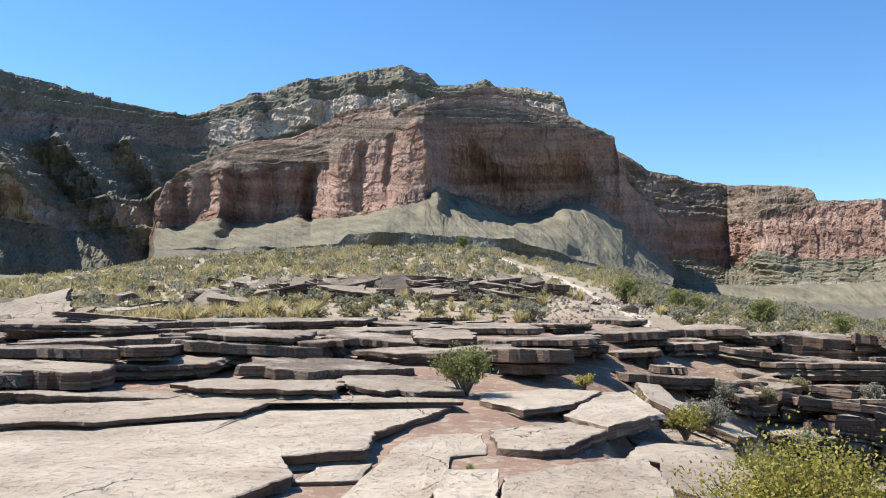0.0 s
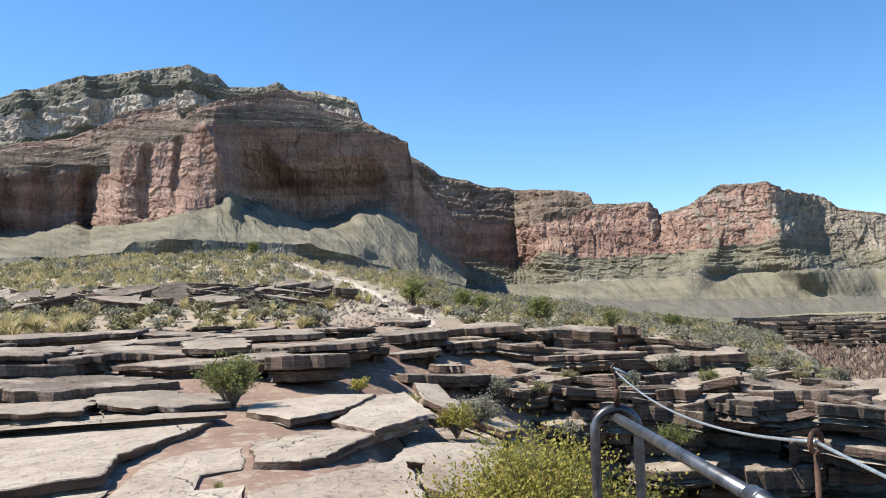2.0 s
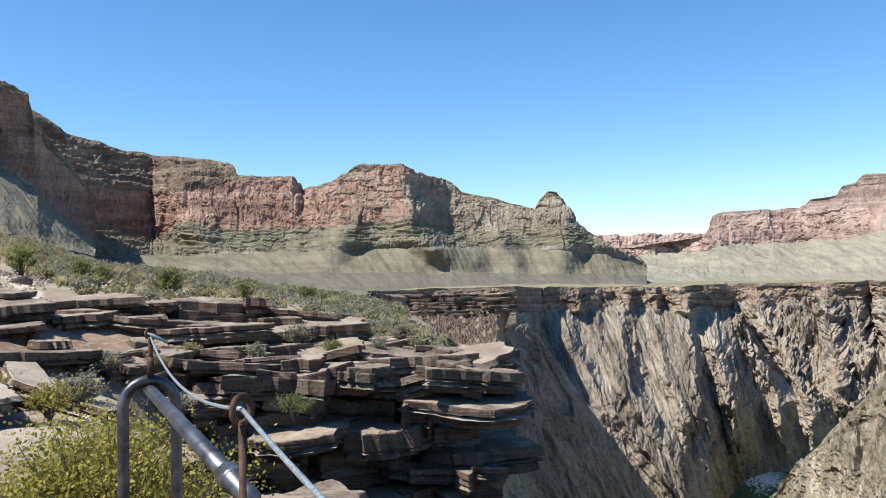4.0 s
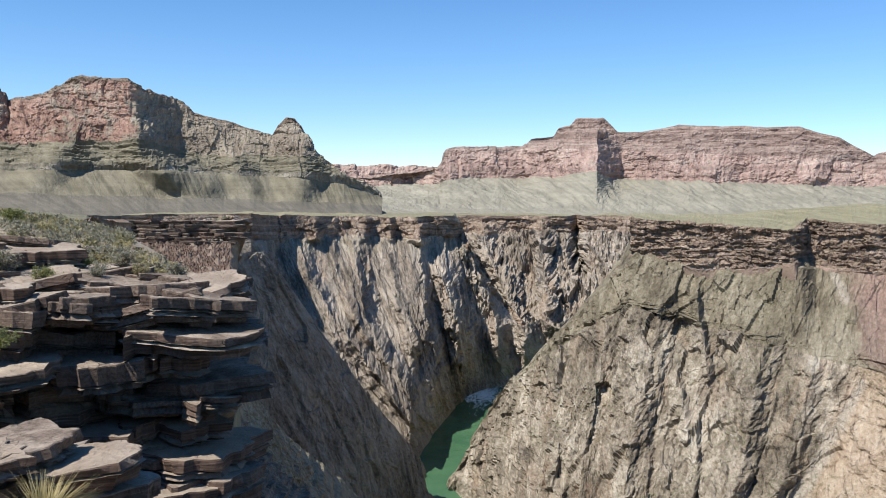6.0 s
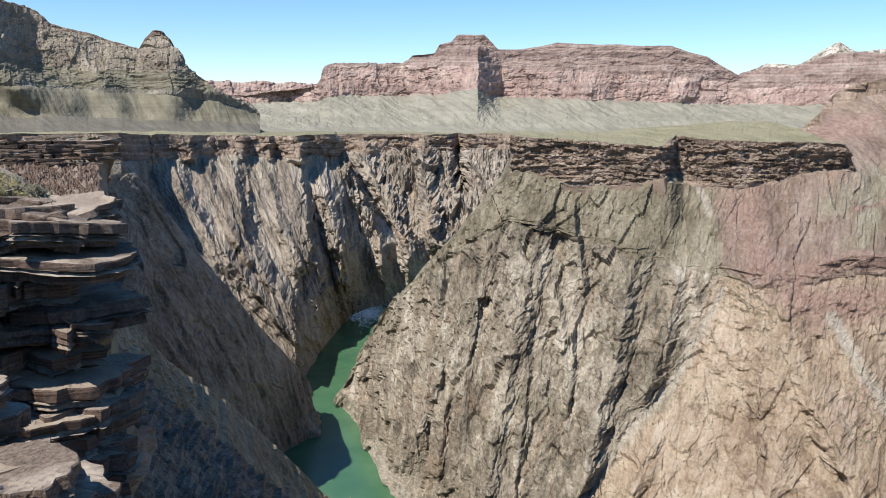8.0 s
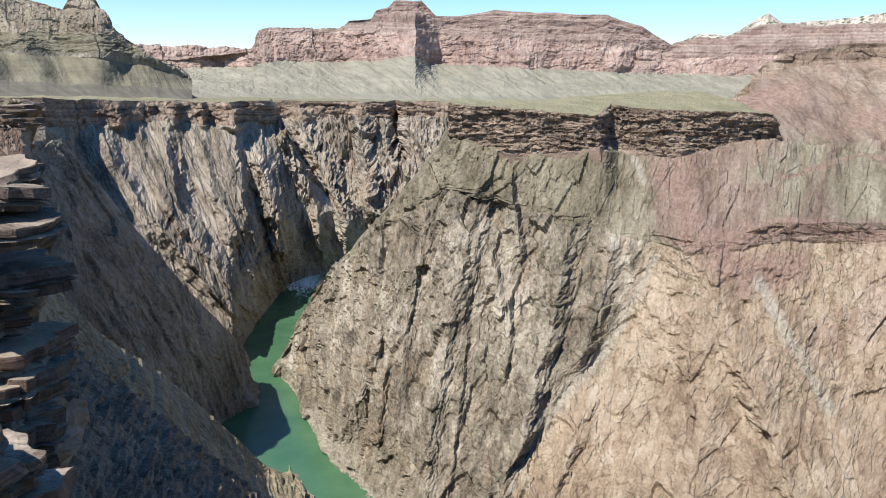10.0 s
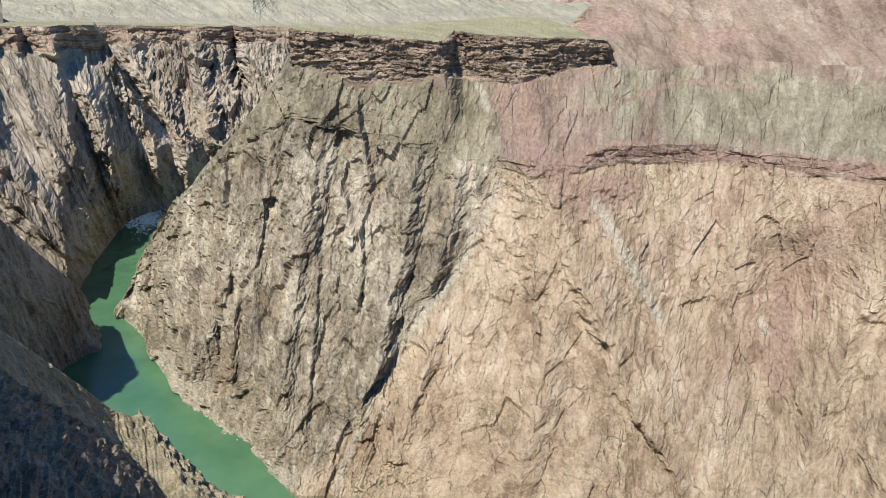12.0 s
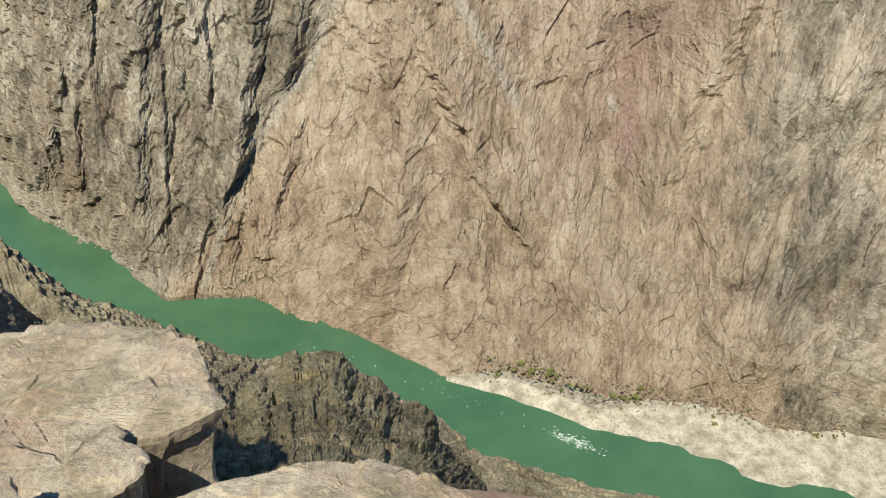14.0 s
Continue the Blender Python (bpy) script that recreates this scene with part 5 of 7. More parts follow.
# sand beach at the foot of the sunlit wall
landform("sand_beach", "pale sand and boulder beach beside the river", "beach", 92, 140, 260,
         [[(90, -38.8, 519), (105, -41.05, 479), (119, -41.15, 477), (140, -39.1, 514)],
          [(90, -38.75, 520), (97.4, -38.45, 518), (105, -39.6, 496), (112, -38.2, 525), (119, -38.0, 528), (127, -36.2, 562), (140, -36, 566)], [(90, -38.7, 521), (97.4, -38.0, 530), (105, -38.6, 525), (112, -37.2, 545), (119, -37, 548), (127, -35.3, 580), (140, -35, 590)]],
         [("shore", 14, "slope", 0.5, M_SAND), ("upper_sand", 4, "slope", 0.5, M_SAND)], seed=43, jitter=0.03, unit=14, sway=0.002)

# level floor under the whole canyon
q = np.linspace(0, 2 * math.pi, 97)
r = np.array([0.0, 300, 900, 1800, 3200, 4900])
P = np.stack([r[:, None] * np.sin(q), r[:, None] * np.cos(q), -430 + 0 * r[:, None] * q], -1)
tagged(new("canyon_floor", sheet_mesh("canyon_floor", P, M_SCHIST)), "bare rock floor of the canyon", "ground", kind="structure")

# ---- near ground: overlook, ledges and the hill with the trail ----
GROUND = [
    [(-180, 0.0, 0.01), (180, 0.0, 0.01)],
    [(-180, 0.0, 2.0), (50, 0.0, 2.0), (60, -0.1, 1.9), (130, -0.1, 1.9), (145, 0.0, 2.0), (180, 0.0, 2.0)],
    [(-180, 0.0, 5.0), (15, -0.1, 5.0), (24, -0.5, 4.6), (34, -1.4, 3.8), (44, -3.0, 3.0), (55, -4.5, 2.4), (125, -4.5, 2.4), (145, -0.5, 4), (160, 0.0, 5.0), (180, 0.0, 5.0)],
    [(-180, 0.0, 8.5), (10, -0.2, 8.5), (18, -0.8, 8.5), (26, -2.6, 8.0), (34, -5.0, 7.0), (44, -6.5, 6.0), (55, -6.8, 5.5), (125, -7, 5.5), (145, -6, 6), (160, -0.5, 8), (180, 0.0, 8.5)],
    [(-180, 0.0, 12.5), (-32, -0.1, 12.5), (5, -0.12, 12.5), (12, -0.3, 12.5), (20, -1.6, 12.5), (28, -4.6, 12.5), (38, -6.6, 12.5), (44, -9.0, 12.5), (55, -9.0, 11), (125, -9, 11), (145, -9, 12), (160, -0.5, 12), (180, 0.0, 12.5)],
    [(-180, 0.1, 17), (-32, 0.1, 16.5), (0, 0.25, 16.5), (8, 0.0, 16.5), (16, -1.0, 17), (20, -1.9, 18), (24, -3.6, 21), (27, -5.6, 22.4), (30, -7.0, 23.2), (38, -7.4, 23.4), (42, -7.6, 23.4), (43.6, -60, 21), (60, -60, 17), (125, -60, 17), (145, -60, 17), (160, -1, 17), (180, 0.1, 17)],
    [(-180, 0.5, 25.5), (-32, 0.45, 25.5), (0, 0.8, 25.5), (12, 0.75, 25.5), (17, 0.1, 25.5), (20, -0.6, 23.5), (24, -0.85, 23.4), (30, -1.05, 23.8), (36, -1.2, 24.0), (42.2, -1.3, 24.0), (43.4, -120, 22.6), (60, -125, 25), (125, -125, 25), (145, -125, 25), (160, -1, 25.5), (180, 0.5, 25.5)],
    [(-180, 0.6, 27), (-32, 0.5, 27), (-14, 0.85, 27), (0, 0.85, 27), (12, 0.9, 27), (18, 0.5, 27), (25, 0.1, 27), (30, -0.5, 27), (36, -1.1, 27), (41, -1.3, 27), (42.8, -1.5, 26), (43.6, -140, 27), (60, -140, 26), (125, -140, 26), (145, -140, 26), (160, -1, 27), (180, 0.6, 27)],
    [(-180, 0.8, 50), (-32, 0.7, 50), (-20, 1.1, 50), (-10, 2.4, 50), (0, 2.8, 50), (10, 2.5, 50), (15, 1.8, 50), (20, 1.1, 50), (30, -0.2, 50), (36, -1.6, 50), (40, -2.8, 48), (42, -4.2, 46), (43.4, -300, 44), (60, -300, 42), (125, -300, 42), (145, -300, 42), (160, -3, 50), (180, 0.8, 50)],
    [(-180, 1.0, 95), (-45, 2.0, 95), (-32, 3.2, 95), (-27, 3.6, 95), (-22.3, 4.6, 95), (-17.3, 6.2, 95), (-6.2, 7.9, 95), (2.4, 8.2, 95), (9.4, 6.0, 95), (13.2, 5.4, 95), (16.8, 2.9, 95), (23.7, 1.4, 95), (28.8, -0.2, 95), (33, -1.2, 95), (37, -2.6, 92), (39, -4.5, 88), (41, -8, 84), (42.6, -420, 80), (60, -425, 75), (125, -425, 75), (145, -425, 75), (160, -6, 90), (180, 1.0, 95)],
    [(-180, 2.0, 260), (-32, 3, 260), (-16, 9, 260), (2, 10, 260), (13, 6, 260), (20, 1, 260), (30, -4, 260), (34, -6, 255), (36.5, -10, 250), (38.5, -60, 240), (42, -430, 230), (60, -430, 150), (125, -430, 150), (145, -430, 150), (160, -10, 260), (180, 2.0, 260)],
    [(-180, 8.0, 1400), (-32, 40, 1250), (-10, 30, 1150), (2, 26, 1150), (16, 6, 1250), (30, -20, 1500), (34, -30, 1500), (36.5, -60, 600), (38.5, -420, 330), (60, -430, 300), (125, -430, 260), (145, -430, 300), (160, -30, 1200), (180, 8.0, 1400)],
    [(-180, 20, 4800), (-32, 60, 2400), (16, 20, 2000), (30, -30, 2000), (36.5, -60, 1000), (38.5, -431, 400), (60, -431, 400), (125, -431, 400), (145, -431, 400), (160, -30, 4800), (180, 20, 4800)],
]


def ground_rows(A):
    return np.array([span(g, A, 2) for g in GROUND]), np.array([span(g, A, 1) for g in GROUND])


def ground_height(x, y):
    a, d = math.degrees(math.atan2(x, y)), math.hypot(x, y)
    D, Zs = ground_rows(np.array([a]))
    return float(np.interp(d, D[:, 0], Zs[:, 0]))


TRAIL = np.array([(6.4, 24.5), (8.0, 31), (9.0, 38), (9.4, 46), (10.0, 55), (9.4, 64), (8.6, 74), (7.0, 88)], float)


def trail_nearness(x, y):
    best = np.full(x.shape, 1e9)
    for (px, py), (qx, qy) in zip(TRAIL[:-1], TRAIL[1:]):
        vx, vy = qx - px, qy - py
        s = np.clip(((x - px) * vx + (y - py) * vy) / (vx * vx + vy * vy), 0, 1)
        best = np.minimum(best, np.hypot(x - px - s * vx, y - py - s * vy))
    return best


A = np.concatenate([np.linspace(-180, -34, 60, endpoint=False), np.linspace(-34, 46, 380, endpoint=False), np.linspace(46, 180, 120)])
gd, gz = ground_rows(A)
rows_d, rows_z = [], []
STEPS = [4, 10, 12, 12, 14, 22, 10, 34, 36, 18, 12, 6]
for k, s in enumerate(STEPS):
    for i in range(s + (k == len(STEPS) - 1)):
        rows_d.append(gd[k] * (1 - i / s) + gd[k + 1] * i / s)
        rows_z.append(gz[k] * (1 - i / s) + gz[k + 1] * i / s)
D, Zg = np.array(rows_d), np.array(rows_z)
X, Y = D * np.sin(np.radians(A)), D * np.cos(np.radians(A))
far_in = np.clip((D - 20) / 40, 0, 1)
Zg = Zg + 0.05 * fbm(X / 1.5, Y / 1.5, 0 * X, 61, 4) * np.clip(D / 3, 0, 1) + far_in * (0.5 * fbm(X / 9, Y / 9, 0 * X, 63, 4)) * np.clip(200 / D, 0.3, 1)
tr = trail_nearness(X, Y)
trail = np.clip(1.0 - tr / (0.75 + 0.35 * fbm(X / 2.5, Y / 2.5, 0 * X, 65, 3)), 0, 1)
sheet = sheet_mesh("ground", np.stack([X, Y, Zg], -1), M_SOIL, trail)
tagged(new("ground", sheet), "dry stony soil with a pale trodden trail over the hill", "ground", kind="structure")


# ---- rock slabs ----
def slab_mesh(outline, thickness, seed, wobble=0.05, bow=0.03, pitch=0.12):
    """A bedded flagstone: uneven outline, a broken edge of two beds, slightly uneven top. Height 0 is its top."""
    rng = np.random.default_rng(seed)
    p = np.array(outline, float)
    pts = []
    for a, b in zip(p, np.roll(p, -1, axis=0)):
        n = min(max(3, int(np.hypot(*(b - a)) / pitch)), 28)
        for i in range(n):
            pts.append(a + (b - a) * i / n)
    pts = np.array(pts)
    c = pts.mean(0)
    nrm = pts - c
    nrm /= np.linalg.norm(nrm, axis=1)[:, None] + 1e-9
    jag = fbm(pts[:, 0] * 2.2, pts[:, 1] * 2.2, np.full(len(pts), seed * 1.7), seed, 4, 0.75)
    base = pts + nrm * (jag * wobble * 2.2)[:, None]
    size = max(0.3, float(np.mean(np.linalg.norm(pts - c, axis=1))))
    rings = []
    beds = 2 if thickness < 0.2 else 3 if thickness < 0.4 else 4 if thickness < 1 else 6
    levels = [(0.0, 0.018), (-0.05, 0.0)]
    cuts = np.sort(rng.uniform(0.3, 0.8, beds - 1))
    for q in cuts:
        levels += [(-q + 0.03, rng.uniform(-0.03, 0.04)), (-q - 0.02, rng.uniform(0.12, 0.3))]
    levels += [(-0.95, rng.uniform(0.1, 0.26)), (-1.0, 0.34)]
    for k, (lvl, inset) in enumerate(levels):
        step = fbm(pts[:, 0] * 1.6, pts[:, 1] * 1.6, np.full(len(pts), seed + (k // 2) * 3.7), seed + 7 + k // 2, 3, 0.65) * 0.16
        chip = fbm(pts[:, 0] * 6, pts[:, 1] * 6, np.full(len(pts), seed + (k // 2) * 1.3), seed + 9, 3, 0.7) * 0.075
        ring = base - nrm * (inset * min(1.0, size) + (step * (k > 1) + chip) * min(1.0, thickness * 3.5))[:, None]
        z = lvl * thickness + 0.02 * fbm(pts[:, 0] * 3, pts[:, 1] * 3, np.full(len(pts), lvl), seed + 5, 2)
        rings.append(np.column_stack([ring, z]))
    inner = []
    for f in (0.8, 0.5, 0.2):
        q = c + (base - c) * f
        inner.append(np.column_stack([q, bow * fbm(q[:, 0] * 1.2, q[:, 1] * 1.2, np.full(len(q), 0.3), seed + 3, 3)]))
    layers = inner[::-1] + rings
    m = len(pts)
    V = np.concatenate(layers + [np.array([[c[0], c[1], 0.0]])])
    F = []
    for k in range(len(layers) - 1):
        for i in range(m):
            j = (i + 1) % m
            F.append((k * m + i, (k + 1) * m + i, (k + 1) * m + j, k * m + j))
    top = len(V) - 1
    F += [(top, i, (i + 1) % m) for i in range(m)]
    F.append(tuple(range(len(layers) * m - 1, (len(layers) - 1) * m - 1, -1)))
    area = np.cross(p - p.mean(0), np.roll(p, -1, axis=0) - p.mean(0)).sum()
    if area < 0:
        F = [f[::-1] for f in F]
    return V, F


SLABS = thing("rock_ledges", (0, 12, 0), "stepped flat ledges of bedded tan sandstone", "rock ledge", kind="structure")
slab_count = 0


def slab(outline, z, thickness, tilt=(0, 0), wobble=0.05, bow=0.03, rock=None, pitch=0.12):
    global slab_count
    slab_count += 1
    p = np.array(outline, float)
    c = p.mean(0)
    V, F = slab_mesh(p - c, thickness, 100 + slab_count, wobble, bow, pitch)
    ob = new("slab", raw_mesh("slab", V, F, rock or M_SLAB))
    ob.parent = SLABS
    ob.location = (c[0], c[1] - 12, z)
    ob.rotation_euler = (radians(tilt[0]), radians(tilt[1]), 0)
    return ob


slab([(-3.97, 5.6), (-6.4, 8.46), (-6.28, 10.49), (-4.51, 11.15), (-2.70, 11.99), (-2.37, 13.80), (-0.51, 13.57), (0.39, 13.16), (-0.65, 10.62), (-0.66, 9.38), (-1.54, 9.01), (-1.25, 7.98), (-1.57, 7.05), (-1.86, 5.6)], 0.0, 0.24, bow=0.05)
slab([(-6.8, 9.61), (-8.99, 13.23), (-5.07, 13.61), (-3.49, 14.57), (-1.86, 14.10), (0.40, 13.62), (0.56, 13.06), (-1.48, 13.28), (-2.33, 13.56), (-2.59, 11.83), (-4.33, 10.70), (-4.98, 10.73)], 0.1, 0.16)
slab([(-1.33, 8.31), (-0.65, 8.45), (-0.62, 9.26), (-1.19, 9.12)], -0.14, 0.14)
slab([(-0.78, 7.55), (-0.38, 10.29), (0.30, 12.87), (0.78, 12.27), (0.70, 9.93), (0.29, 9.73), (0.20, 8.46), (0.03, 8.07), (-0.07, 7.56)], -0.13, 0.2)
slab([(0.87, 11.33), (2.00, 12.17), (2.52, 13.12), (2.51, 11.63), (1.65, 10.02), (1.35, 9.82), (0.84, 10.00)], -0.08, 0.26)
slab([(2.04, 12.40), (3.10, 15.08), (3.87, 16.0), (3.69, 12.97), (2.49, 11.49)], -0.02, 0.24, (1, 2))
slab([(1.01, 15.0), (2.46, 15.85), (3.19, 15.25), (2.29, 13.38), (1.45, 12.62), (0.87, 13.70)], 0.05, 0.2)
slab([(0.70, 7.76), (1.53, 8.59), (2.40, 9.27), (2.32, 8.31), (2.11, 7.05), (1.43, 5.59), (0.44, 5.58)], 0.0, 0.24, (0, 3))
slab([(0.19, 8.17), (0.69, 8.18), (0.62, 7.20), (0.40, 5.5), (-0.16, 5.5)], 0.02, 0.2)
slab([(-0.2, 7.5), (0.14, 8.0), (-0.2, 5.5), (-1.5, 5.4), (-1.3, 6.6)], -0.06, 0.18)
slab([(2.5, 8.9), (2.9, 10.4), (3.9, 10.6), (4.0, 9.2), (3.2, 8.0)], -0.35, 0.22, (2, 6))
slab([(2.6, 10.9), (3.1, 12.2), (4.3, 12.6), (4.6, 11.2), (3.6, 10.5)], -0.45, 0.25, (2, 7))
slab([(2.3, 6.9), (2.6, 8.0), (3.6, 7.8), (3.5, 6.5), (2.6, 5.9)], -0.35, 0.25, (0, 6))
slab([(5.31, 19.2), (5.0, 17.18), (5.79, 14.4), (5.1, 13.6), (4.2, 15.9), (4.6, 18.6)], -0.3, 0.35, (4, 14))

rng = random.Random(5)


def rough_outline(cx, cy, half_w, half_d, turn=0.0):
    k = rng.randint(7, 12)
    c, s = math.cos(turn), math.sin(turn)
    out = []
    for i in range(k):
        a = 2 * math.pi * (i + rng.uniform(-0.3, 0.3)) / k
        sq = 1 / max(abs(math.cos(a)), abs(math.sin(a))) ** 0.75
        r = rng.uniform(0.66, 1.15) * sq
        u, v = half_w * r * math.cos(a), half_d * r * math.sin(a)
        out.append((cx + u * c - v * s, cy + u * s + v * c))
    return out


def drop(a):
    """How much the ledges sink towards the ravine."""
    return float(np.interp(a, [-40, 6, 10, 14], [0, 0, -0.15, -0.5]))


# courses of ledges rising behind the flat plate
for d0, z0, lo, hi, th in ((14.3, 0.26, -34, -1, 0.3), (15.6, 0.5, -34, 9, 0.36), (17.4, 0.74, -34, 18, 0.42), (19.6, 0.9, -34, 25, 0.36), (22.4, 1.03, -34, 29, 0.34), (25.4, 1.1, -34, 31, 0.32), (27.6, 1.12, -34, 32, 0.26)):
    a = lo
    while a < hi:
        wide = rng.choice((rng.uniform(0.6, 1.6), rng.uniform(1.2, 3.0), rng.uniform(2.5, 5.2)))
        step = math.degrees(wide / d0)
        am = a + step / 2
        d = d0 + rng.uniform(-0.9, 0.9)
        if not (d0 < 16 and 3 < am < 8 and rng.random() < 0.6):
            x, y = d * math.sin(radians(am)), (d + 0.9) * math.cos(radians(am))
            thick = th * (1.0 if am < 9 else 1.4) * rng.uniform(0.55, 1.3)
            z1 = z0 + drop(am) if am < 9 else ground_height(x, y) + min(rng.uniform(0.15, 0.5), 0.75 * thick)
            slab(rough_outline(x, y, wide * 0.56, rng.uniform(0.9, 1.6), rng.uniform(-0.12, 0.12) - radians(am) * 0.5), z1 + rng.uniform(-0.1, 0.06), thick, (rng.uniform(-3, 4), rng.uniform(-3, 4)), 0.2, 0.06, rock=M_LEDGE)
        a += step * rng.uniform(0.8, 1.05)
# lower beds that show in the bank right of the plate
for d0, z0, lo, hi in ((10.6, -0.9, 17, 23), (11.8, -0.75, 14, 24), (13.2, -0.7, 13, 27), (14.6, -0.8, 13, 29), (16.0, -1.0, 15, 32), (17.6, -1.1, 17, 36), (19.4, -1.0, 19, 30)):
    a = lo
    while a < hi:
        wide = rng.uniform(1.2, 3.4)
        step = math.degrees(wide / d0)
        am = a + step / 2
        g = ground_height(d0 * math.sin(radians(am)), d0 * math.cos(radians(am)))
        slab(rough_outline(d0 * math.sin(radians(am)), d0 * math.cos(radians(am)), wide * 0.58, rng.uniform(0.8, 1.5), -radians(am) * 0.6 + rng.uniform(-0.2, 0.2)), g + rng.uniform(0.15, 0.5), rng.uniform(0.3, 0.55), (rng.uniform(-2, 4), rng.uniform(-3, 5)), 0.1, rock=M_LEDGE)
        a += step * rng.uniform(0.75, 1.0)
SLABS = thing("rim_ledges", (0, 12, 0), "dark broken sandstone ledges across the ravine", "rock ledge", kind="structure")
# across the ravine: a dark face of stacked beds, a terrace of broken slabs on it, and an upper tier of ledges
def course(d0, z_at, lo, hi, wide_lo, wide_hi, deep, thick, scatter, lean=4):
    a = lo
    while a < hi:
        wide = rng.uniform(wide_lo, wide_hi)
        step = math.degrees(wide / d0)
        am = min(a + step / 2, hi)
        d = d0 + rng.uniform(-scatter, scatter)
        x, y = polar_place(am, d)
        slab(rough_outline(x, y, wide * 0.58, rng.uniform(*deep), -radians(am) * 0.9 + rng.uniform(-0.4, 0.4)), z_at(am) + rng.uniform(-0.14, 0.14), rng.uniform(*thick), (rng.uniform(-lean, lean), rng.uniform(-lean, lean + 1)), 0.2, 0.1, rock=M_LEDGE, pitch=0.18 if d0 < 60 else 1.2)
        a += step * rng.uniform(0.7, 1.0)


def polar_place(a, d):
    return d * math.sin(radians(a)), d * math.cos(radians(a))


for k in range(12):
    proud = rng.choice((-0.3, -0.1, 0.1, 0.35))
    course(23.0 + proud, lambda a: -1.1 - 0.62 * k, 21.5 + 0.35 * k, 42.2, 0.7, 3.2, (0.9, 1.9), (0.4, 0.95), 0.45, 7)
for d0, lift in ((22.5, 0.0), (23.2, 0.06), (23.9, 0.1), (24.7, 0.16), (25.5, 0.24)):
    course(d0, lambda a: -0.62 - 0.018 * (a - 21) + lift, 18.5, 42.0, 0.6, 2.9, (0.5, 1.3), (0.25, 0.8), 0.4, 13)
for k in range(5):
    course(27.2 - 0.32 * k + rng.uniform(-0.2, 0.2), lambda a: float(np.interp(a, [12, 21, 28, 31, 34, 42], [1.0, 0.92, 0.72, 0.25, -0.35, -0.8])) - 0.3 * k * float(np.interp(a, [12, 29, 36], [1, 1, 0.25])), 12.5, 32.0 + 1.2 * k, 0.7, 2.6, (0.6, 1.3), (0.25, 0.7), 0.5, 7)
SLABS = thing("cliff_beds", (0, 12, 0), "brown bedded sandstone cliff at the gorge rim", "cliff", kind="structure")
# the bedded cliff at the head of the scree, where the rim turns into the gorge
for k in range(6):
    course(207 + 1.1 * k, lambda a: -8.9 + 0.95 * k, 34.5, 43.1, 2.5, 8.0, (2.0, 4.0), (0.6, 1.3), 1.2, 3)
rough = random.Random(9)
V, F = [], []
for i in range(2600):
    v = rough.random()
    a, d = rough.uniform(37.5, 43.0), 208 - 50 * v
    x, y = polar_place(a, d)
    z = 1.6 - d * math.tan(radians(2.8 + 4.2 * v)) + 0.1
    s = rough.uniform(0.2, 0.5) * (2.2 if rough.random() < 0.08 else 1.0)
    k = len(V)
    for px, py, pz in ((1, 0, 0.1), (0.2, 0.9, 0), (-0.9, 0.4, 0.1), (-0.5, -0.8, 0), (0.5, -0.7, 0.1)):
        V.append((x + s * px * rough.uniform(0.7, 1.3), y + s * py * rough.uniform(0.7, 1.3), z - 0.4 + s * pz))
    V.append((x, y, z + s * 0.8))
    F += [(k + j, k + (j + 1) % 5, k + 5) for j in range(5)]
tagged(new("scree_stones", raw_mesh("scree_stones", V, F, M_SLAB)), "pale broken stones covering a scree slope", "stones", kind="stuff")
SLABS = thing("broken_ledges", (0, 12, 0), "broken stacked sandstone blocks below the overlook", "rock ledge", kind="structure")
# a lower step of blocks nearer the overlook
for a, d, z0, w in ((36.8, 13.4, -2.15, 1.0), (32.2, 13.6, -1.9, 1.3), (28.5, 13.2, -1.9, 1.2), (34.6, 12.0, -2.75, 1.2), (30.6, 11.6, -2.6, 1.3), (39.6, 11.8, -2.75, 0.8), (37.5, 11.0, -3.2, 1.0), (33.0, 10.4, -3.1, 1.2), (27.5, 11.0, -2.5, 1.2), (41.2, 12.6, -3.4, 0.9), (40.2, 10.4, -3.5, 0.9), (35.8, 9.4, -3.6, 1.2), (43.5, 10.5, -4.4, 1.0), (46.0, 9.5, -4.9, 0.9), (42.0, 8.8, -4.3, 1.0)):
    for j in range(4):
        x, y = (d + 0.1 * j) * math.sin(radians(a)), (d + 0.1 * j) * math.cos(radians(a))
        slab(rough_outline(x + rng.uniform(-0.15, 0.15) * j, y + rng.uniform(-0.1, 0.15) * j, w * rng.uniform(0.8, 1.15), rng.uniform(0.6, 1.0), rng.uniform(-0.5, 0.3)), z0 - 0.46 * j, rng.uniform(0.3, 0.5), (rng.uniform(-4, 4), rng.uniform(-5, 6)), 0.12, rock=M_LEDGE)


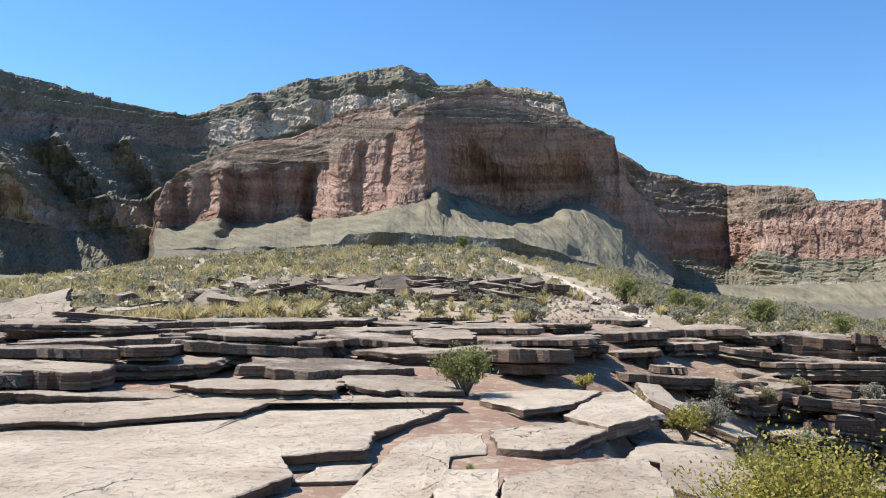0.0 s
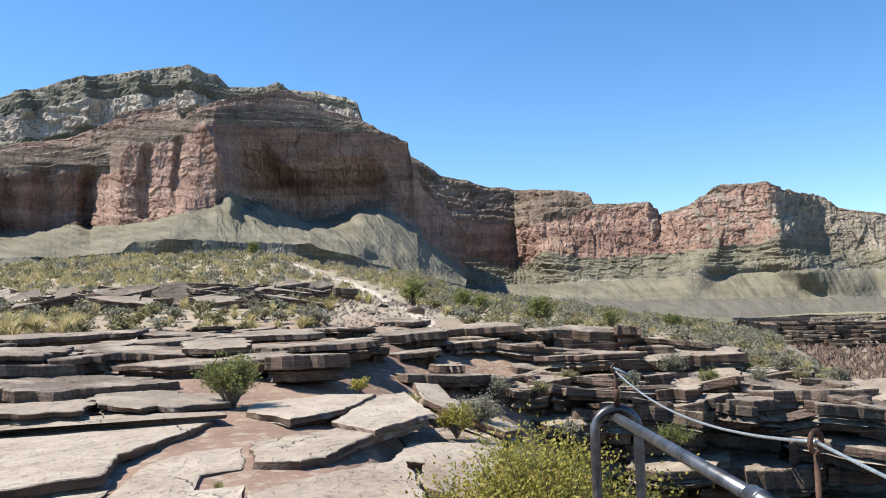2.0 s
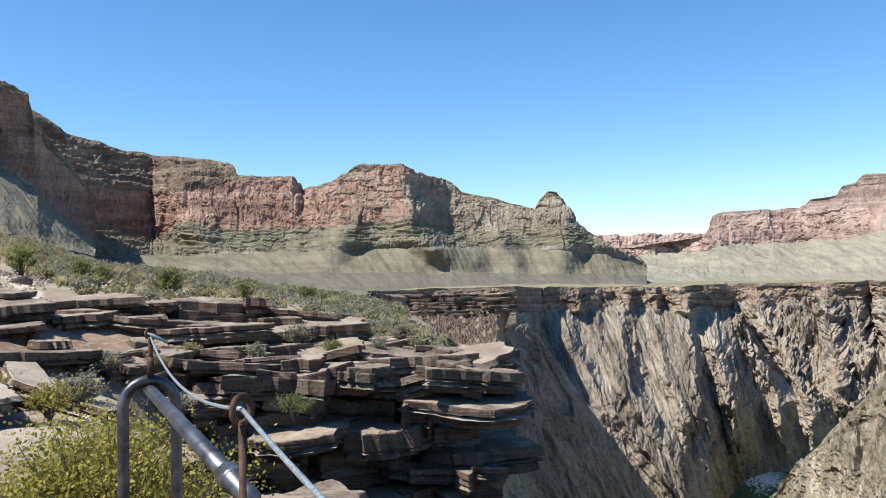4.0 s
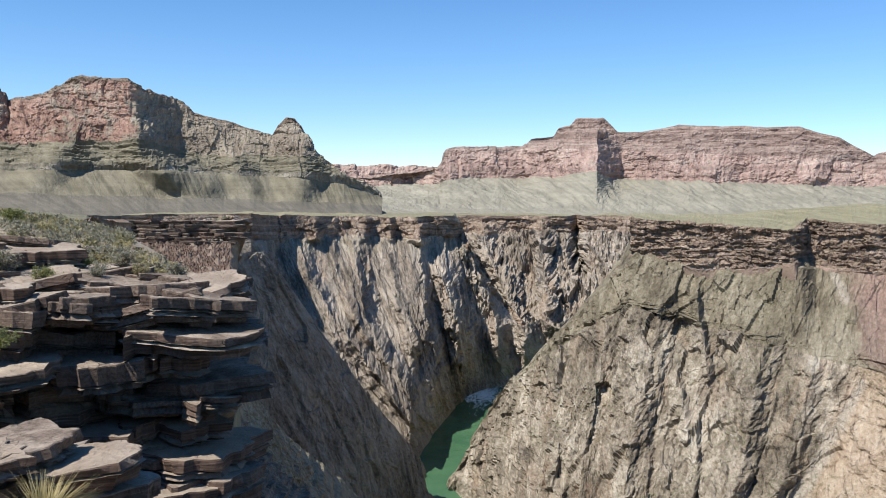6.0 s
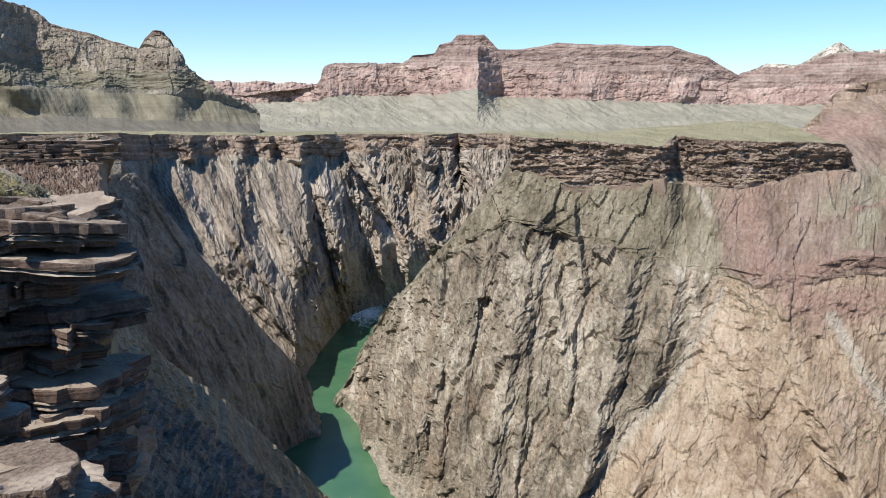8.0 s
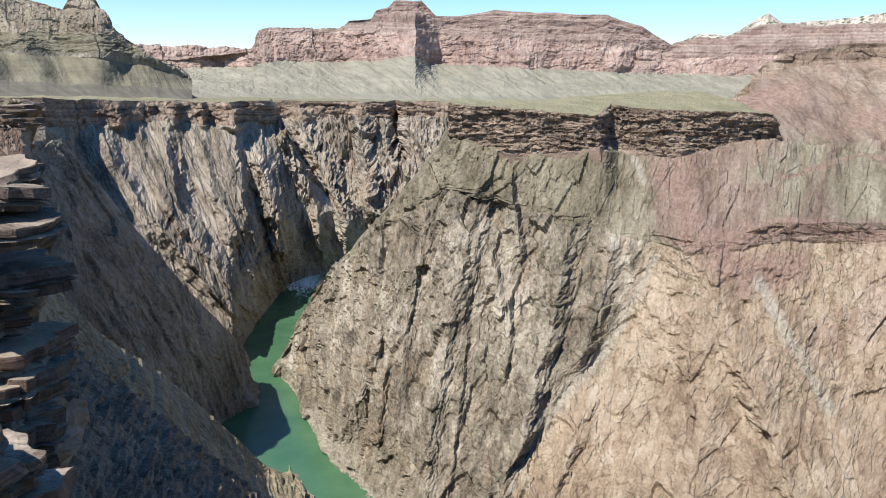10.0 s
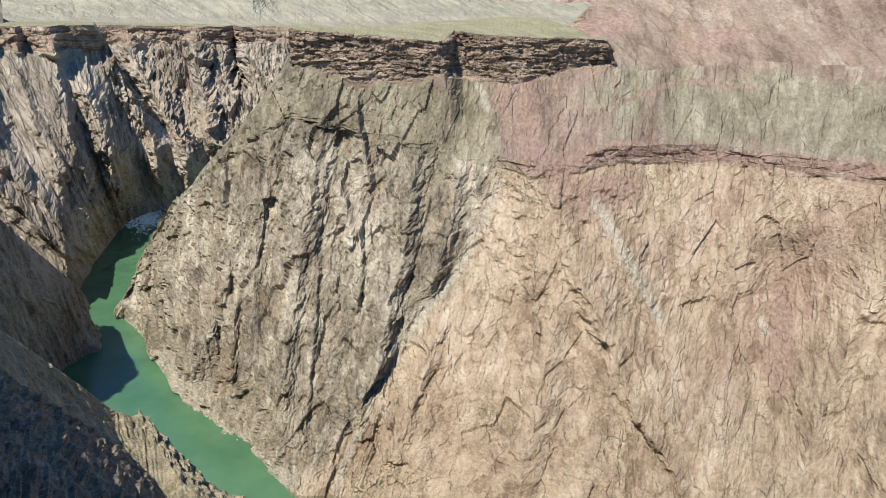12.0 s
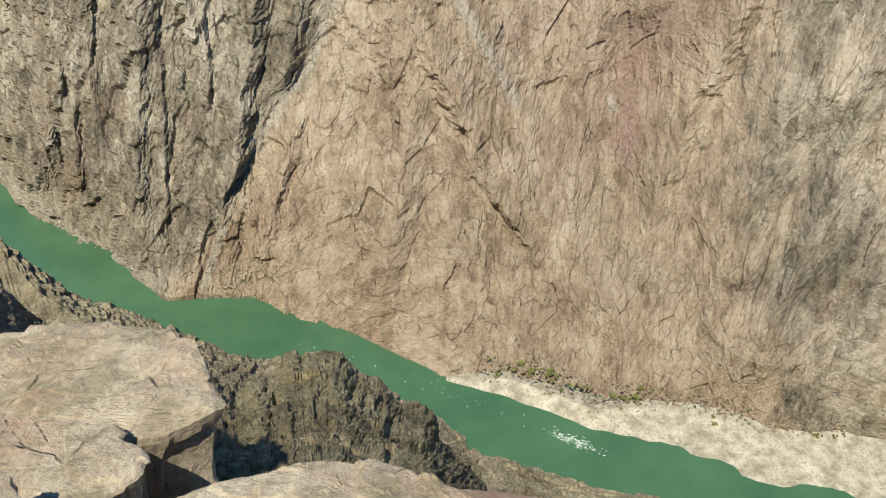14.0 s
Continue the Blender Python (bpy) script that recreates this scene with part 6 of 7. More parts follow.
# big sunlit blocks under the overlook, beside the drop
def boulder_mesh(outline, thickness, seed):
    """A weathered block: rounded corners, a gently domed and pitted top, worn rim and rough sides that draw in below."""
    p = np.array(outline, float)
    for _ in range(2):
        q = np.roll(p, -1, axis=0)
        p = np.stack([0.9 * p + 0.1 * q, 0.1 * p + 0.9 * q], 1).reshape(-1, 2)
    step = np.concatenate([[0], np.cumsum(np.linalg.norm(np.roll(p, -1, axis=0) - p, axis=1))])
    m = 160
    at_s = np.linspace(0, step[-1], m, endpoint=False)
    loop = np.concatenate([p, p[:1]])
    rim = np.stack([np.interp(at_s, step, loop[:, 0]), np.interp(at_s, step, loop[:, 1])], -1)
    out = rim / (np.linalg.norm(rim, axis=1)[:, None] + 1e-9)
    level = 0 * at_s
    chips = 0.16 * plates(rim[:, 0] * 1.3 + 50, rim[:, 1] * 1.3, seed) + 0.05 * fbm(rim[:, 0] * 5, rim[:, 1] * 5, level, seed, 4, 0.7)
    layers = []
    for r in np.linspace(0.04, 1, 34):
        q = rim * r + out * (chips * r ** 4)[:, None]
        top = 0.06 * (1 - r * r) - 0.05 * max(0.0, (r - 0.93) / 0.07) ** 2
        top = top + 0.10 * fbm(q[:, 0] * 0.7, q[:, 1] * 0.7, level, seed + 2, 4) + 0.025 * fbm(q[:, 0] * 4, q[:, 1] * 4, level, seed + 3, 4, 0.65) + 0.09 * plates(q[:, 0] * 0.9, q[:, 1] * 0.6 + 9, seed + 4) + 0.04 * plates(q[:, 0] * 2.6, q[:, 1] * 2.2, seed + 8)
        layers.append(np.column_stack([q, top]))
    for v in np.linspace(0.05, 1, 22):
        beds = 0.10 * np.tanh(3 * fbm(rim[:, 0] * 0.4, rim[:, 1] * 0.4, level + 5 * v, seed + 6, 3))
        rough = 0.12 * plates(at_s * 0.9, level + v * thickness * 1.4, seed + 5) + 0.04 * fbm(at_s * 3, level + v * thickness * 4, level, seed + 7, 3)
        q = rim + out * (chips + beds + rough - 0.05 - 0.35 * v)[:, None]
        layers.append(np.column_stack([q, layers[33][:, 2] * (1 - v) - v * thickness]))
    V = np.concatenate(layers + [np.array([[0, 0, layers[0][:, 2].mean()]])])
    F = []
    for k in range(len(layers) - 1):
        F += [(k * m + i, (k + 1) * m + i, (k + 1) * m + (i + 1) % m, k * m + (i + 1) % m) for i in range(m)]
    F += [(len(V) - 1, i, (i + 1) % m) for i in range(m)]
    if np.cross(p, np.roll(p, -1, axis=0)).sum() < 0:
        F = [f[::-1] for f in F]
    return V, F


def block(name, outline, z, thickness, tilt, label):
    p = np.array(outline, float)
    c = p.mean(0)
    V, F = boulder_mesh(p - c, thickness, int(abs(z) * 97) + 3)
    ob = new(name, raw_mesh(name, V, F, M_BOULDER))
    ob.location, ob.rotation_euler = (c[0], c[1], z), (radians(tilt[0]), radians(tilt[1]), 0)
    return tagged(ob, label, "boulder", "blocks under the overlook")


def ring(*polar):
    return [(1.29 + d * math.sin(radians(a)), 0.08 + d * math.cos(radians(a))) for a, d in polar]


block("boulder", ring((42, 11.2), (50, 11.6), (58, 11.8), (64, 11.2), (70, 10.6), (71.5, 9.6), (73, 8.4), (68, 8.2), (58, 8.6), (50, 9.0), (41, 9.4)), -6.1, 2.2, (-4, 3), "weathered flat-topped tan sandstone block beside the drop")
block("boulder", ring((50, 9.4), (58, 9.0), (64, 8.4), (66, 7.6), (66, 7.2), (60, 6.9), (48, 7.6)), -5.75, 2.0, (-2, 2), "lichen-stained sandstone block with a broken edge")
block("boulder", ring((66, 7.1), (74, 7.3), (82, 7.4), (92, 6.9), (97, 6.4), (99, 5.4), (84, 4.6), (66, 5.4)), -5.9, 1.8, (0, 2), "smooth rounded pale sandstone block at the rim")
block("boulder", ring((49, 7.2), (56, 7.2), (57.5, 6.7), (57, 6.0), (48, 6.0)), -5.0, 1.6, (3, -3), "small craggy sandstone block in shade")


# ---- vegetation ----
M_SAGE = leaf("sage_leaves", (0.165, 0.157, 0.108), (0.285, 0.268, 0.188), (0.42, 0.395, 0.285))
M_GREEN = leaf("green_leaves", (0.12, 0.14, 0.045), (0.215, 0.225, 0.075), (0.33, 0.33, 0.13))
M_GOLD = leaf("golden_leaves", (0.19, 0.17, 0.038), (0.35, 0.305, 0.068), (0.52, 0.44, 0.125))
M_STRAW = leaf("straw_blades", (0.28, 0.23, 0.10), (0.44, 0.37, 0.18), (0.58, 0.50, 0.27))
M_PALE = leaf("pale_yellow_leaves", (0.2, 0.175, 0.085), (0.32, 0.28, 0.145), (0.45, 0.395, 0.225))
M_DULL = leaf("olive_leaves", (0.155, 0.142, 0.07), (0.275, 0.248, 0.128), (0.40, 0.36, 0.195))
n = Nodes("grey_twigs", 0.9)
M_TWIG = n.colour(n.ramp(n.noise(40, 3), [(0.35, (0.10, 0.08, 0.06)), (0.65, (0.21, 0.18, 0.14))]))


def twig(V, F, a, b, r0, r1):
    """A tapered three-sided stem from a to b."""
    a, b = Vector(a), Vector(b)
    w = (b - a).normalized()
    u = w.orthogonal().normalized()
    v = w.cross(u)
    k = len(V)
    for p, r in ((a, r0), (b, r1)):
        for i in range(3):
            q = 2 * math.pi * i / 3
            V.append(tuple(p + r * (u * math.cos(q) + v * math.sin(q))))
    F += [(k + i, k + (i + 1) % 3, k + 3 + (i + 1) % 3, k + 3 + i) for i in range(3)]


def shrub(name, label, material, wide, high, stems, leaves, leaf_size, seed, group, category="shrub", loose=0.05):
    """Stems fanning from the root, tipped and lined with small leaves in clumps, uneven in outline."""
    rng = random.Random(seed)
    SV, SF, LV, LF = [], [], [], []
    tips = []
    for i in range(stems):
        a = rng.uniform(0, 2 * math.pi)
        lean = rng.uniform(0.05, 1.0) ** 0.7
        reach = rng.uniform(0.65, 1.1)
        top = Vector((math.cos(a) * wide * lean * reach, math.sin(a) * wide * lean * reach, high * reach * math.sqrt(max(0.08, 1 - 0.8 * lean * lean))))
        knee = Vector((top.x * 0.4, top.y * 0.4, top.z * 0.55))
        twig(SV, SF, (rng.uniform(-0.05, 0.05) * wide, rng.uniform(-0.05, 0.05) * wide, -0.05), knee, 0.012 * high + 0.003, 0.008 * high + 0.002)
        twig(SV, SF, knee, top, 0.008 * high + 0.002, 0.002)
        for j in range(2):
            side = knee.lerp(top, rng.uniform(0.1, 0.7)) + Vector((rng.gauss(0, 0.16) * wide, rng.gauss(0, 0.16) * wide, rng.uniform(0.05, 0.25) * high))
            twig(SV, SF, knee, side, 0.005 * high + 0.002, 0.0015)
            tips.append((knee, side))
        tips.append((knee, top))
    for i in range(leaves):
        a, b = rng.choice(tips)
        c = a.lerp(b, rng.uniform(0.25, 1.08)) + Vector((rng.gauss(0, loose), rng.gauss(0, loose), rng.gauss(0, loose))) * wide
        d = Vector((rng.gauss(0, 1), rng.gauss(0, 1), rng.gauss(0.5, 0.8))).normalized()
        s = d.orthogonal().normalized()
        s.rotate(Matrix.Rotation(rng.uniform(0, 6.28), 3, d))
        L, W = leaf_size * rng.uniform(0.6, 1.4), leaf_size * rng.uniform(0.25, 0.5)
        k = len(LV)
        LV += [tuple(c - d * L * 0.5), tuple(c + s * W), tuple(c + d * L * 0.5), tuple(c - s * W)]
        LF.append((k, k + 1, k + 2, k + 3))
    home = thing(name, (0, 0, 0), label, category, group)
    part("branchwork", raw_mesh("branchwork", SV, SF, M_TWIG), home)
    part("foliage", raw_mesh("foliage", LV, LF, material), home)
    return home


def tuft(name, label, material, high, blades, seed, group, spread=0.35, width=0.006, category="grass"):
    """A grass tuft: bent tapering blades from one root."""
    rng = random.Random(seed)
    V, F = [], []
    for i in range(blades):
        a, lean, L = rng.uniform(0, 6.28), abs(rng.gauss(0, spread)), high * rng.uniform(0.55, 1.1)
        d = Vector((math.cos(a), math.sin(a), 0))
        s = Vector((-d.y, d.x, 0)) * width * rng.uniform(0.7, 1.5)
        p0 = d * rng.uniform(0, 0.12) * high
        p1 = p0 + d * L * lean * 0.45 + Vector((0, 0, L * 0.55))
        p2 = p0 + d * L * lean * 1.25 + Vector((0, 0, L * (1 - 0.3 * lean)))
        k = len(V)
        V += [tuple(p0 - s), tuple(p0 + s), tuple(p1 + s * 0.8), tuple(p1 - s * 0.8), tuple(p2)]
        F += [(k, k + 1, k + 2, k + 3), (k + 3, k + 2, k + 4)]
    home = thing(name, (0, 0, 0), label, category, group)
    part("foliage", raw_mesh("foliage", V, F, material), home)
    return home


def set_at(ob, x, y, z=None, turn=0.0, size=1.0):
    ob.location = (x, y, ground_height(x, y) if z is None else z)
    ob.rotation_euler = (0, 0, turn)
    ob.scale = (size, size, size)
    return ob


def polar(a, d):
    return d * math.sin(radians(a)), d * math.cos(radians(a))


# the large golden bush below the handrail
set_at(shrub("bush", "large golden-green leafy bush below the handrail", M_GOLD, 0.95, 1.2, 220, 60000, 0.025, 11, "", "bush", 0.1), 2.48, 5.35, -0.55)
set_at(shrub("bush", "low grey-green bush with wiry stems", M_GREEN, 0.42, 0.5, 34, 1500, 0.04, 12, "", "bush"), 3.3, 6.6, -1.0)
# shrubs among the slabs
x, y = polar(2.6, 14.6)
set_at(shrub("shrub", "olive-green wiry shrub growing between slabs", M_GREEN, 0.72, 0.9, 60, 4200, 0.045, 13, "shrubs among the slabs"), x, y, 0.05)
x, y = polar(17.2, 14.5)
set_at(shrub("shrub", "yellow-flowered low shrub in a rock crack", M_GOLD, 0.5, 0.5, 40, 2200, 0.04, 14, "shrubs among the slabs"), x, y, -0.55)
x, y = polar(18.6, 15.3)
set_at(shrub("shrub", "grey twiggy sage shrub among the slabs", M_SAGE, 0.6, 0.62, 44, 2000, 0.04, 15, "shrubs among the slabs"), x, y, -0.6)
x, y = polar(10.6, 16.2)
set_at(shrub("shrub", "yellow-flowered low shrub in a rock crack", M_GOLD, 0.32, 0.32, 26, 900, 0.04, 16, "shrubs among the slabs"), x, y, 0.0)
x, y = polar(14.2, 16.4)
set_at(tuft("grass_tuft", "dry straw-coloured grass tuft among slabs", M_STRAW, 0.4, 160, 3, "grass tufts"), x, y, -0.35)
x, y = polar(21.2, 12.0)
set_at(tuft("agave", "bright green spiky rosette in the ravine", M_GREEN, 0.5, 170, 4, "", 0.55, 0.012, "agave"), x, y, -0.75)
x, y = polar(24.5, 16.0)
set_at(shrub("shrub", "pale round brittle shrub on a ledge", M_SAGE, 0.32, 0.34, 30, 1100, 0.035, 17, "shrubs among the slabs"), x, y, -0.85)
x, y = polar(31.0, 17.6)
set_at(shrub("shrub", "green shrub at the foot of a ledge", M_GREEN, 0.5, 0.5, 36, 1300, 0.045, 18, "shrubs among the slabs"), x, y, -1.3)
x, y = polar(3.0, 8.9)
set_at(tuft("grass_tuft", "small green grass tuft in a joint", M_GREEN, 0.16, 70, 6, "grass tufts"), x, y, -0.2)
x, y = polar(34.8, 10.6)
set_at(tuft("grass_tuft", "large dry straw grass tuft on the rim", M_STRAW, 0.75, 420, 7, "grass tufts", 0.45), x, y, -2.2)
x, y = polar(37.5, 11.2)
set_at(shrub("shrub", "small golden shrub on the rim", M_GOLD, 0.22, 0.3, 22, 600, 0.035, 19, "shrubs among the slabs"), x, y, -2.6)

LEDGE_SHRUBS = [shrub("shrub", "grey wiry shrub rooted between dark ledges", M_SAGE, 0.5, 0.55, 36, 1300, 0.045, 21, "shrubs among the slabs"),
                shrub("shrub", "yellow-green shrub rooted between dark ledges", M_PALE, 0.42, 0.42, 32, 1200, 0.042, 22, "shrubs among the slabs"),
                shrub("shrub", "olive shrub rooted between dark ledges", M_GREEN, 0.45, 0.5, 34, 1200, 0.042, 23, "shrubs among the slabs")]
for i, (a, d, k, size) in enumerate(((24.0, 23.6, 1, 1.0), (28.2, 22.9, 0, 1.2), (33.0, 24.2, 2, 1.0), (19.5, 21.5, 0, 1.0), (22.3, 22.0, 1, 0.9), (26.3, 24.9, 2, 0.8), (30.6, 25.3, 0, 1.3), (36.0, 24.8, 0, 0.9), (38.4, 25.4, 1, 0.9), (40.6, 25.2, 0, 0.9), (35.0, 26.2, 2, 1.0), (37.4, 26.6, 0, 1.2), (33.8, 26.8, 1, 1.0))):
    x, y = polar(a, d)
    z = -0.66 - 0.018 * (a - 21) + 0.08 * (d - 22.5)
    if i < 3:
        set_at(LEDGE_SHRUBS[k], x, y, z)
    else:
        ob = copy_thing(LEDGE_SHRUBS[k], pose(x, y, z, 0, 0, 77 * i))
        ob.scale = (size, size, size)

KINDS = [
    [shrub("sagebrush", "grey-green rounded sagebrush on the stony hill", M_SAGE, 0.62, 0.58, 18, 380, 0.1, 30 + i, "sagebrush on the hill") for i in range(4)],
    [shrub("sagebrush", "dull olive rounded desert shrub on the hill", M_DULL, 0.55, 0.52, 18, 360, 0.098, 40 + i, "sagebrush on the hill") for i in range(3)],
    [tuft("bunch_grass", "yellow dry bunch grass on the hill", M_STRAW, 0.55, 130, 50 + i, "bunch grass on the hill", 0.5, 0.014) for i in range(3)],
    [shrub("snakeweed", "low yellow-green flowering shrub on the hill", M_PALE, 0.5, 0.45, 20, 430, 0.105, 60 + i, "yellow shrubs on the hill") for i in range(3)],
    [shrub("green_shrub", "bright green leafy shrub beside the trail", M_GREEN, 0.75, 0.95, 40, 1500, 0.08, 70, "green shrubs by the trail")],
]
used = set()


def plant(kind, x, y, size):
    ob = rng.choice(KINDS[kind])
    z = ground_height(x, y) + (0.0 if math.hypot(x, y) < 30 else 0.05)
    if ob.name in used:
        ob = copy_thing(ob, pose(x, y, z - 0.03, 0, 0, rng.uniform(0, 360)))
    else:
        used.add(ob.name)
        set_at(ob, x, y, z - 0.03)
    ob.scale = (size * rng.uniform(0.9, 1.2), size * rng.uniform(0.9, 1.2), size)
    return ob


for a, d, s in ((13.4, 45, 1.5), (16.8, 43, 1.35), (18.0, 46, 1.1), (22.0, 40, 1.5), (26.6, 46, 1.1), (30.5, 58, 1.2), (2.4, 92, 1.6)):
    plant(4, *polar(a, d), s)
planted, scrub, made = [], [], [0, 0, 0, 0]
tries = 0
while len(planted) < 2100 and tries < 22000:
    tries += 1
    a = rng.uniform(-34, 41)
    d = 28.5 * (99 / 28.5) ** rng.random() ** 0.8
    x, y = polar(a, d)
    near_trail = float(trail_nearness(np.array([x]), np.array([y]))[0])
    if near_trail < 1.5 or (8 < a < 14 and d < 40) or (a > 37 and d > 60) or (14 < a < 20 and d < 32):
        continue
    if a > 18 and d < 70 and rng.random() < 0.4:
        continue
    gap = 1.05 if d < 60 else 0.95
    if any((x - u) ** 2 + (y - v) ** 2 < gap * gap for u, v in planted):
        continue
    planted.append((x, y))
    if a > 14:
        kind = rng.choices((0, 1, 2, 3), (5, 4, 1.2, 1.8))[0]
    else:
        kind = rng.choices((0, 1, 2, 3), (2.4, 2, 3.2, 2.6 if d > 60 else 1.4))[0]
    size = rng.uniform(0.55, 1.35) * (1.1 if d > 60 else 0.95)
    if d < 47 and made[kind] < 180:
        made[kind] += 1
        plant(kind, x, y, size)
    else:
        scrub.append((kind, x, y, size))
for kind, name, mat, wide, high in ((0, "sage_scrub", M_SAGE, 0.62, 0.6), (1, "olive_scrub", M_DULL, 0.58, 0.55), (2, "yellow_grass", M_STRAW, 0.5, 0.5), (3, "yellow_scrub", M_PALE, 0.52, 0.46)):
    spots = [q for q in scrub if q[0] == kind]
    per = 90
    gen = np.random.default_rng(80 + kind)
    base = np.repeat(np.array([(x, y, ground_height(x, y), s) for _, x, y, s in spots]), per, axis=0)
    m = len(base)
    a, r = gen.uniform(0, 6.283, m), np.sqrt(gen.uniform(0, 1, m))
    lump = 0.75 + 0.35 * np.sin(a * 3 + base[:, 0] * 7)
    up = gen.uniform(0.15, 1.05, m) * np.sqrt(1 - 0.8 * r * r)
    C = np.stack([base[:, 0] + wide * base[:, 3] * r * lump * np.cos(a), base[:, 1] + wide * base[:, 3] * r * lump * np.sin(a), base[:, 2] + high * base[:, 3] * up], -1)
    dv = gen.normal(size=(m, 3)) + np.array([0, 0, 0.9 if kind != 2 else 2.5])
    dv /= np.linalg.norm(dv, axis=1)[:, None]
    sv = np.cross(dv, gen.normal(size=(m, 3)))
    sv /= np.linalg.norm(sv, axis=1)[:, None]
    L = (gen.uniform(0.07, 0.16, m) * base[:, 3])[:, None] * (1.5 if kind == 2 else 1.0)
    W = L * (0.12 if kind == 2 else 0.42)
    V = np.stack([C - dv * L, C + sv * W, C + dv * L, C - sv * W], 1).reshape(-1, 3)
    F = np.arange(4 * m).reshape(-1, 4).tolist()
    tagged(new(name, raw_mesh(name, V, F, mat)), "scattered low dry scrub covering the far hill", "scrub", kind="stuff")
for i in range(46):
    x, y = polar(rng.uniform(-23, -8), rng.uniform(28.6, 32))
    plant(2, x, y, rng.uniform(0.9, 1.5))
for i in range(8):
    x, y = polar(rng.uniform(-1.5, 7), rng.uniform(28.6, 30))
    plant(2, x, y, rng.uniform(0.7, 1.1))


# ---- loose rocks and outcrops on the hill ----
def rock_mesh(seed, flat=0.5):
    """An angular block: a lumpy ball cut by many planes, two of them level beds."""
    rng2 = np.random.default_rng(seed)
    bm = bmesh.new()
    bmesh.ops.create_icosphere(bm, subdivisions=3, radius=1.0)
    co = np.array([v.co for v in bm.verts])
    planes = rng2.normal(size=(12, 3)) * np.array([1, 1, 0.45])
    planes = np.vstack([planes, [[0.08, -0.1, 1], [-0.1, 0.05, 1]]])
    planes /= np.linalg.norm(planes, axis=1)[:, None]
    reach = np.concatenate([rng2.uniform(0.42, 0.8, 12), [0.5, 0.58]])
    for pl, r in zip(planes, reach):
        over = co @ pl - r
        co = co - np.where(over > 0, over, 0)[:, None] * pl
    co = co * (1 + 0.06 * fbm(co[:, 0] * 3, co[:, 1] * 3, co[:, 2] * 9, seed, 3))[:, None]
    co[:, 2] *= flat * 1.5
    for v, c in zip(bm.verts, co):
        v.co = c
    me = bpy.data.meshes.new("rock")
    bm.to_mesh(me)
    bm.free()
    me.materials.append(M_LEDGE)
    return me


ROCKS = [rock_mesh(i, f) for i, f in enumerate((0.35, 0.45, 0.55, 0.7, 0.3, 0.5))]


def hill_rock(x, y, size, lift=0.1, tilt=12, label="pale angular sandstone rock half sunk in the hill"):
    ob = new("rock", rng.choice(ROCKS))
    ob.location = (x, y, ground_height(x, y) + lift * size)
    ob.rotation_euler = (radians(rng.uniform(-tilt, tilt)), radians(rng.uniform(-tilt, tilt)), rng.uniform(0, 6.28))
    ob.scale = (size * rng.uniform(0.9, 1.6), size * rng.uniform(0.7, 1.1), size)
    return tagged(ob, label, "rock", "rocks on the hill")


for i in range(26):
    a = rng.uniform(-10.5, 8.5)
    x, y = polar(a, 44 + rng.uniform(-4, 3.5) - abs(a) * 0.2)
    hill_rock(x, y, rng.uniform(0.3, 0.8), 0.2, 34, "dark angular sandstone rock in an outcrop")
SLABS = thing("hill_outcrop", (0, 12, 0), "broken tilted sandstone ledges breaking out of the hill", "rock ledge", kind="structure")
for d0, lo, hi, lift, count in ((39.5, -7, 6, 0.25, 16), (42.0, -11, 9, 0.45, 26), (44.5, -10, 8, 0.5, 22), (47.5, -13, 3, 0.3, 14), (52, -17, -4, 0.15, 12), (46, -24, -12, 0.12, 14), (37, -22, -11, 0.15, 12), (34, -32, -22, 0.3, 18), (31.5, -34, -24, 0.3, 14)):
    for i in range(count):
        a = rng.uniform(lo, hi)
        x, y = polar(a, d0 + rng.uniform(-0.8, 0.8))
        wide = rng.choice((rng.uniform(0.35, 0.8), rng.uniform(0.7, 1.7)))
        steep = rng.uniform(18, 50) if rng.random() < 0.18 else rng.uniform(-4, 12)
        slab(rough_outline(x, y, wide, wide * rng.uniform(0.4, 0.7), rng.uniform(-0.5, 0.5)), ground_height(x, y) + lift + rng.uniform(0.0, 0.35), rng.uniform(0.25, 0.6), (steep, rng.uniform(-12, 12)), 0.14, rock=M_LEDGE if d0 > 38 and d0 < 46 else M_SLAB, pitch=0.2)
for i in range(36):
    x, y = polar(rng.uniform(-26, -9), rng.uniform(36, 62))
    hill_rock(x, y, rng.uniform(0.5, 1.2), 0.1, 10)
for i in range(60):
    x, y = polar(rng.uniform(-33, 38), rng.uniform(29, 80))
    hill_rock(x, y, rng.uniform(0.2, 0.6))
for i in range(30):
    x, y = polar(rng.uniform(-34, -19), rng.uniform(28, 38))
    hill_rock(x, y, rng.uniform(0.4, 0.9), 0.2, 15, "dark broken rock in a low ledge")

# stones strewn by the trail and over the soil
V, F = [], []
for i in range(2600):
    a, d = rng.uniform(-34, 40), 28 * (95 / 28) ** rng.random()
    if i > 1900:
        a, d = rng.uniform(6, 15), rng.uniform(28, 46)
    x, y = polar(a, d)
    z = ground_height(x, y)
    s = rng.uniform(0.05, 0.22)
    k = len(V)
    for px, py, pz in ((1, 0, 0.1), (0.2, 0.9, 0), (-0.9, 0.4, 0.1), (-0.5, -0.8, 0), (0.5, -0.7, 0.1)):
        V.append((x + s * px * rng.uniform(0.7, 1.3), y + s * py * rng.uniform(0.7, 1.3), z - 0.05 + s * pz))
    V.append((x + s * 0.1, y, z + s * 0.75))
    F += [(k + j, k + (j + 1) % 5, k + 5) for j in range(5)]
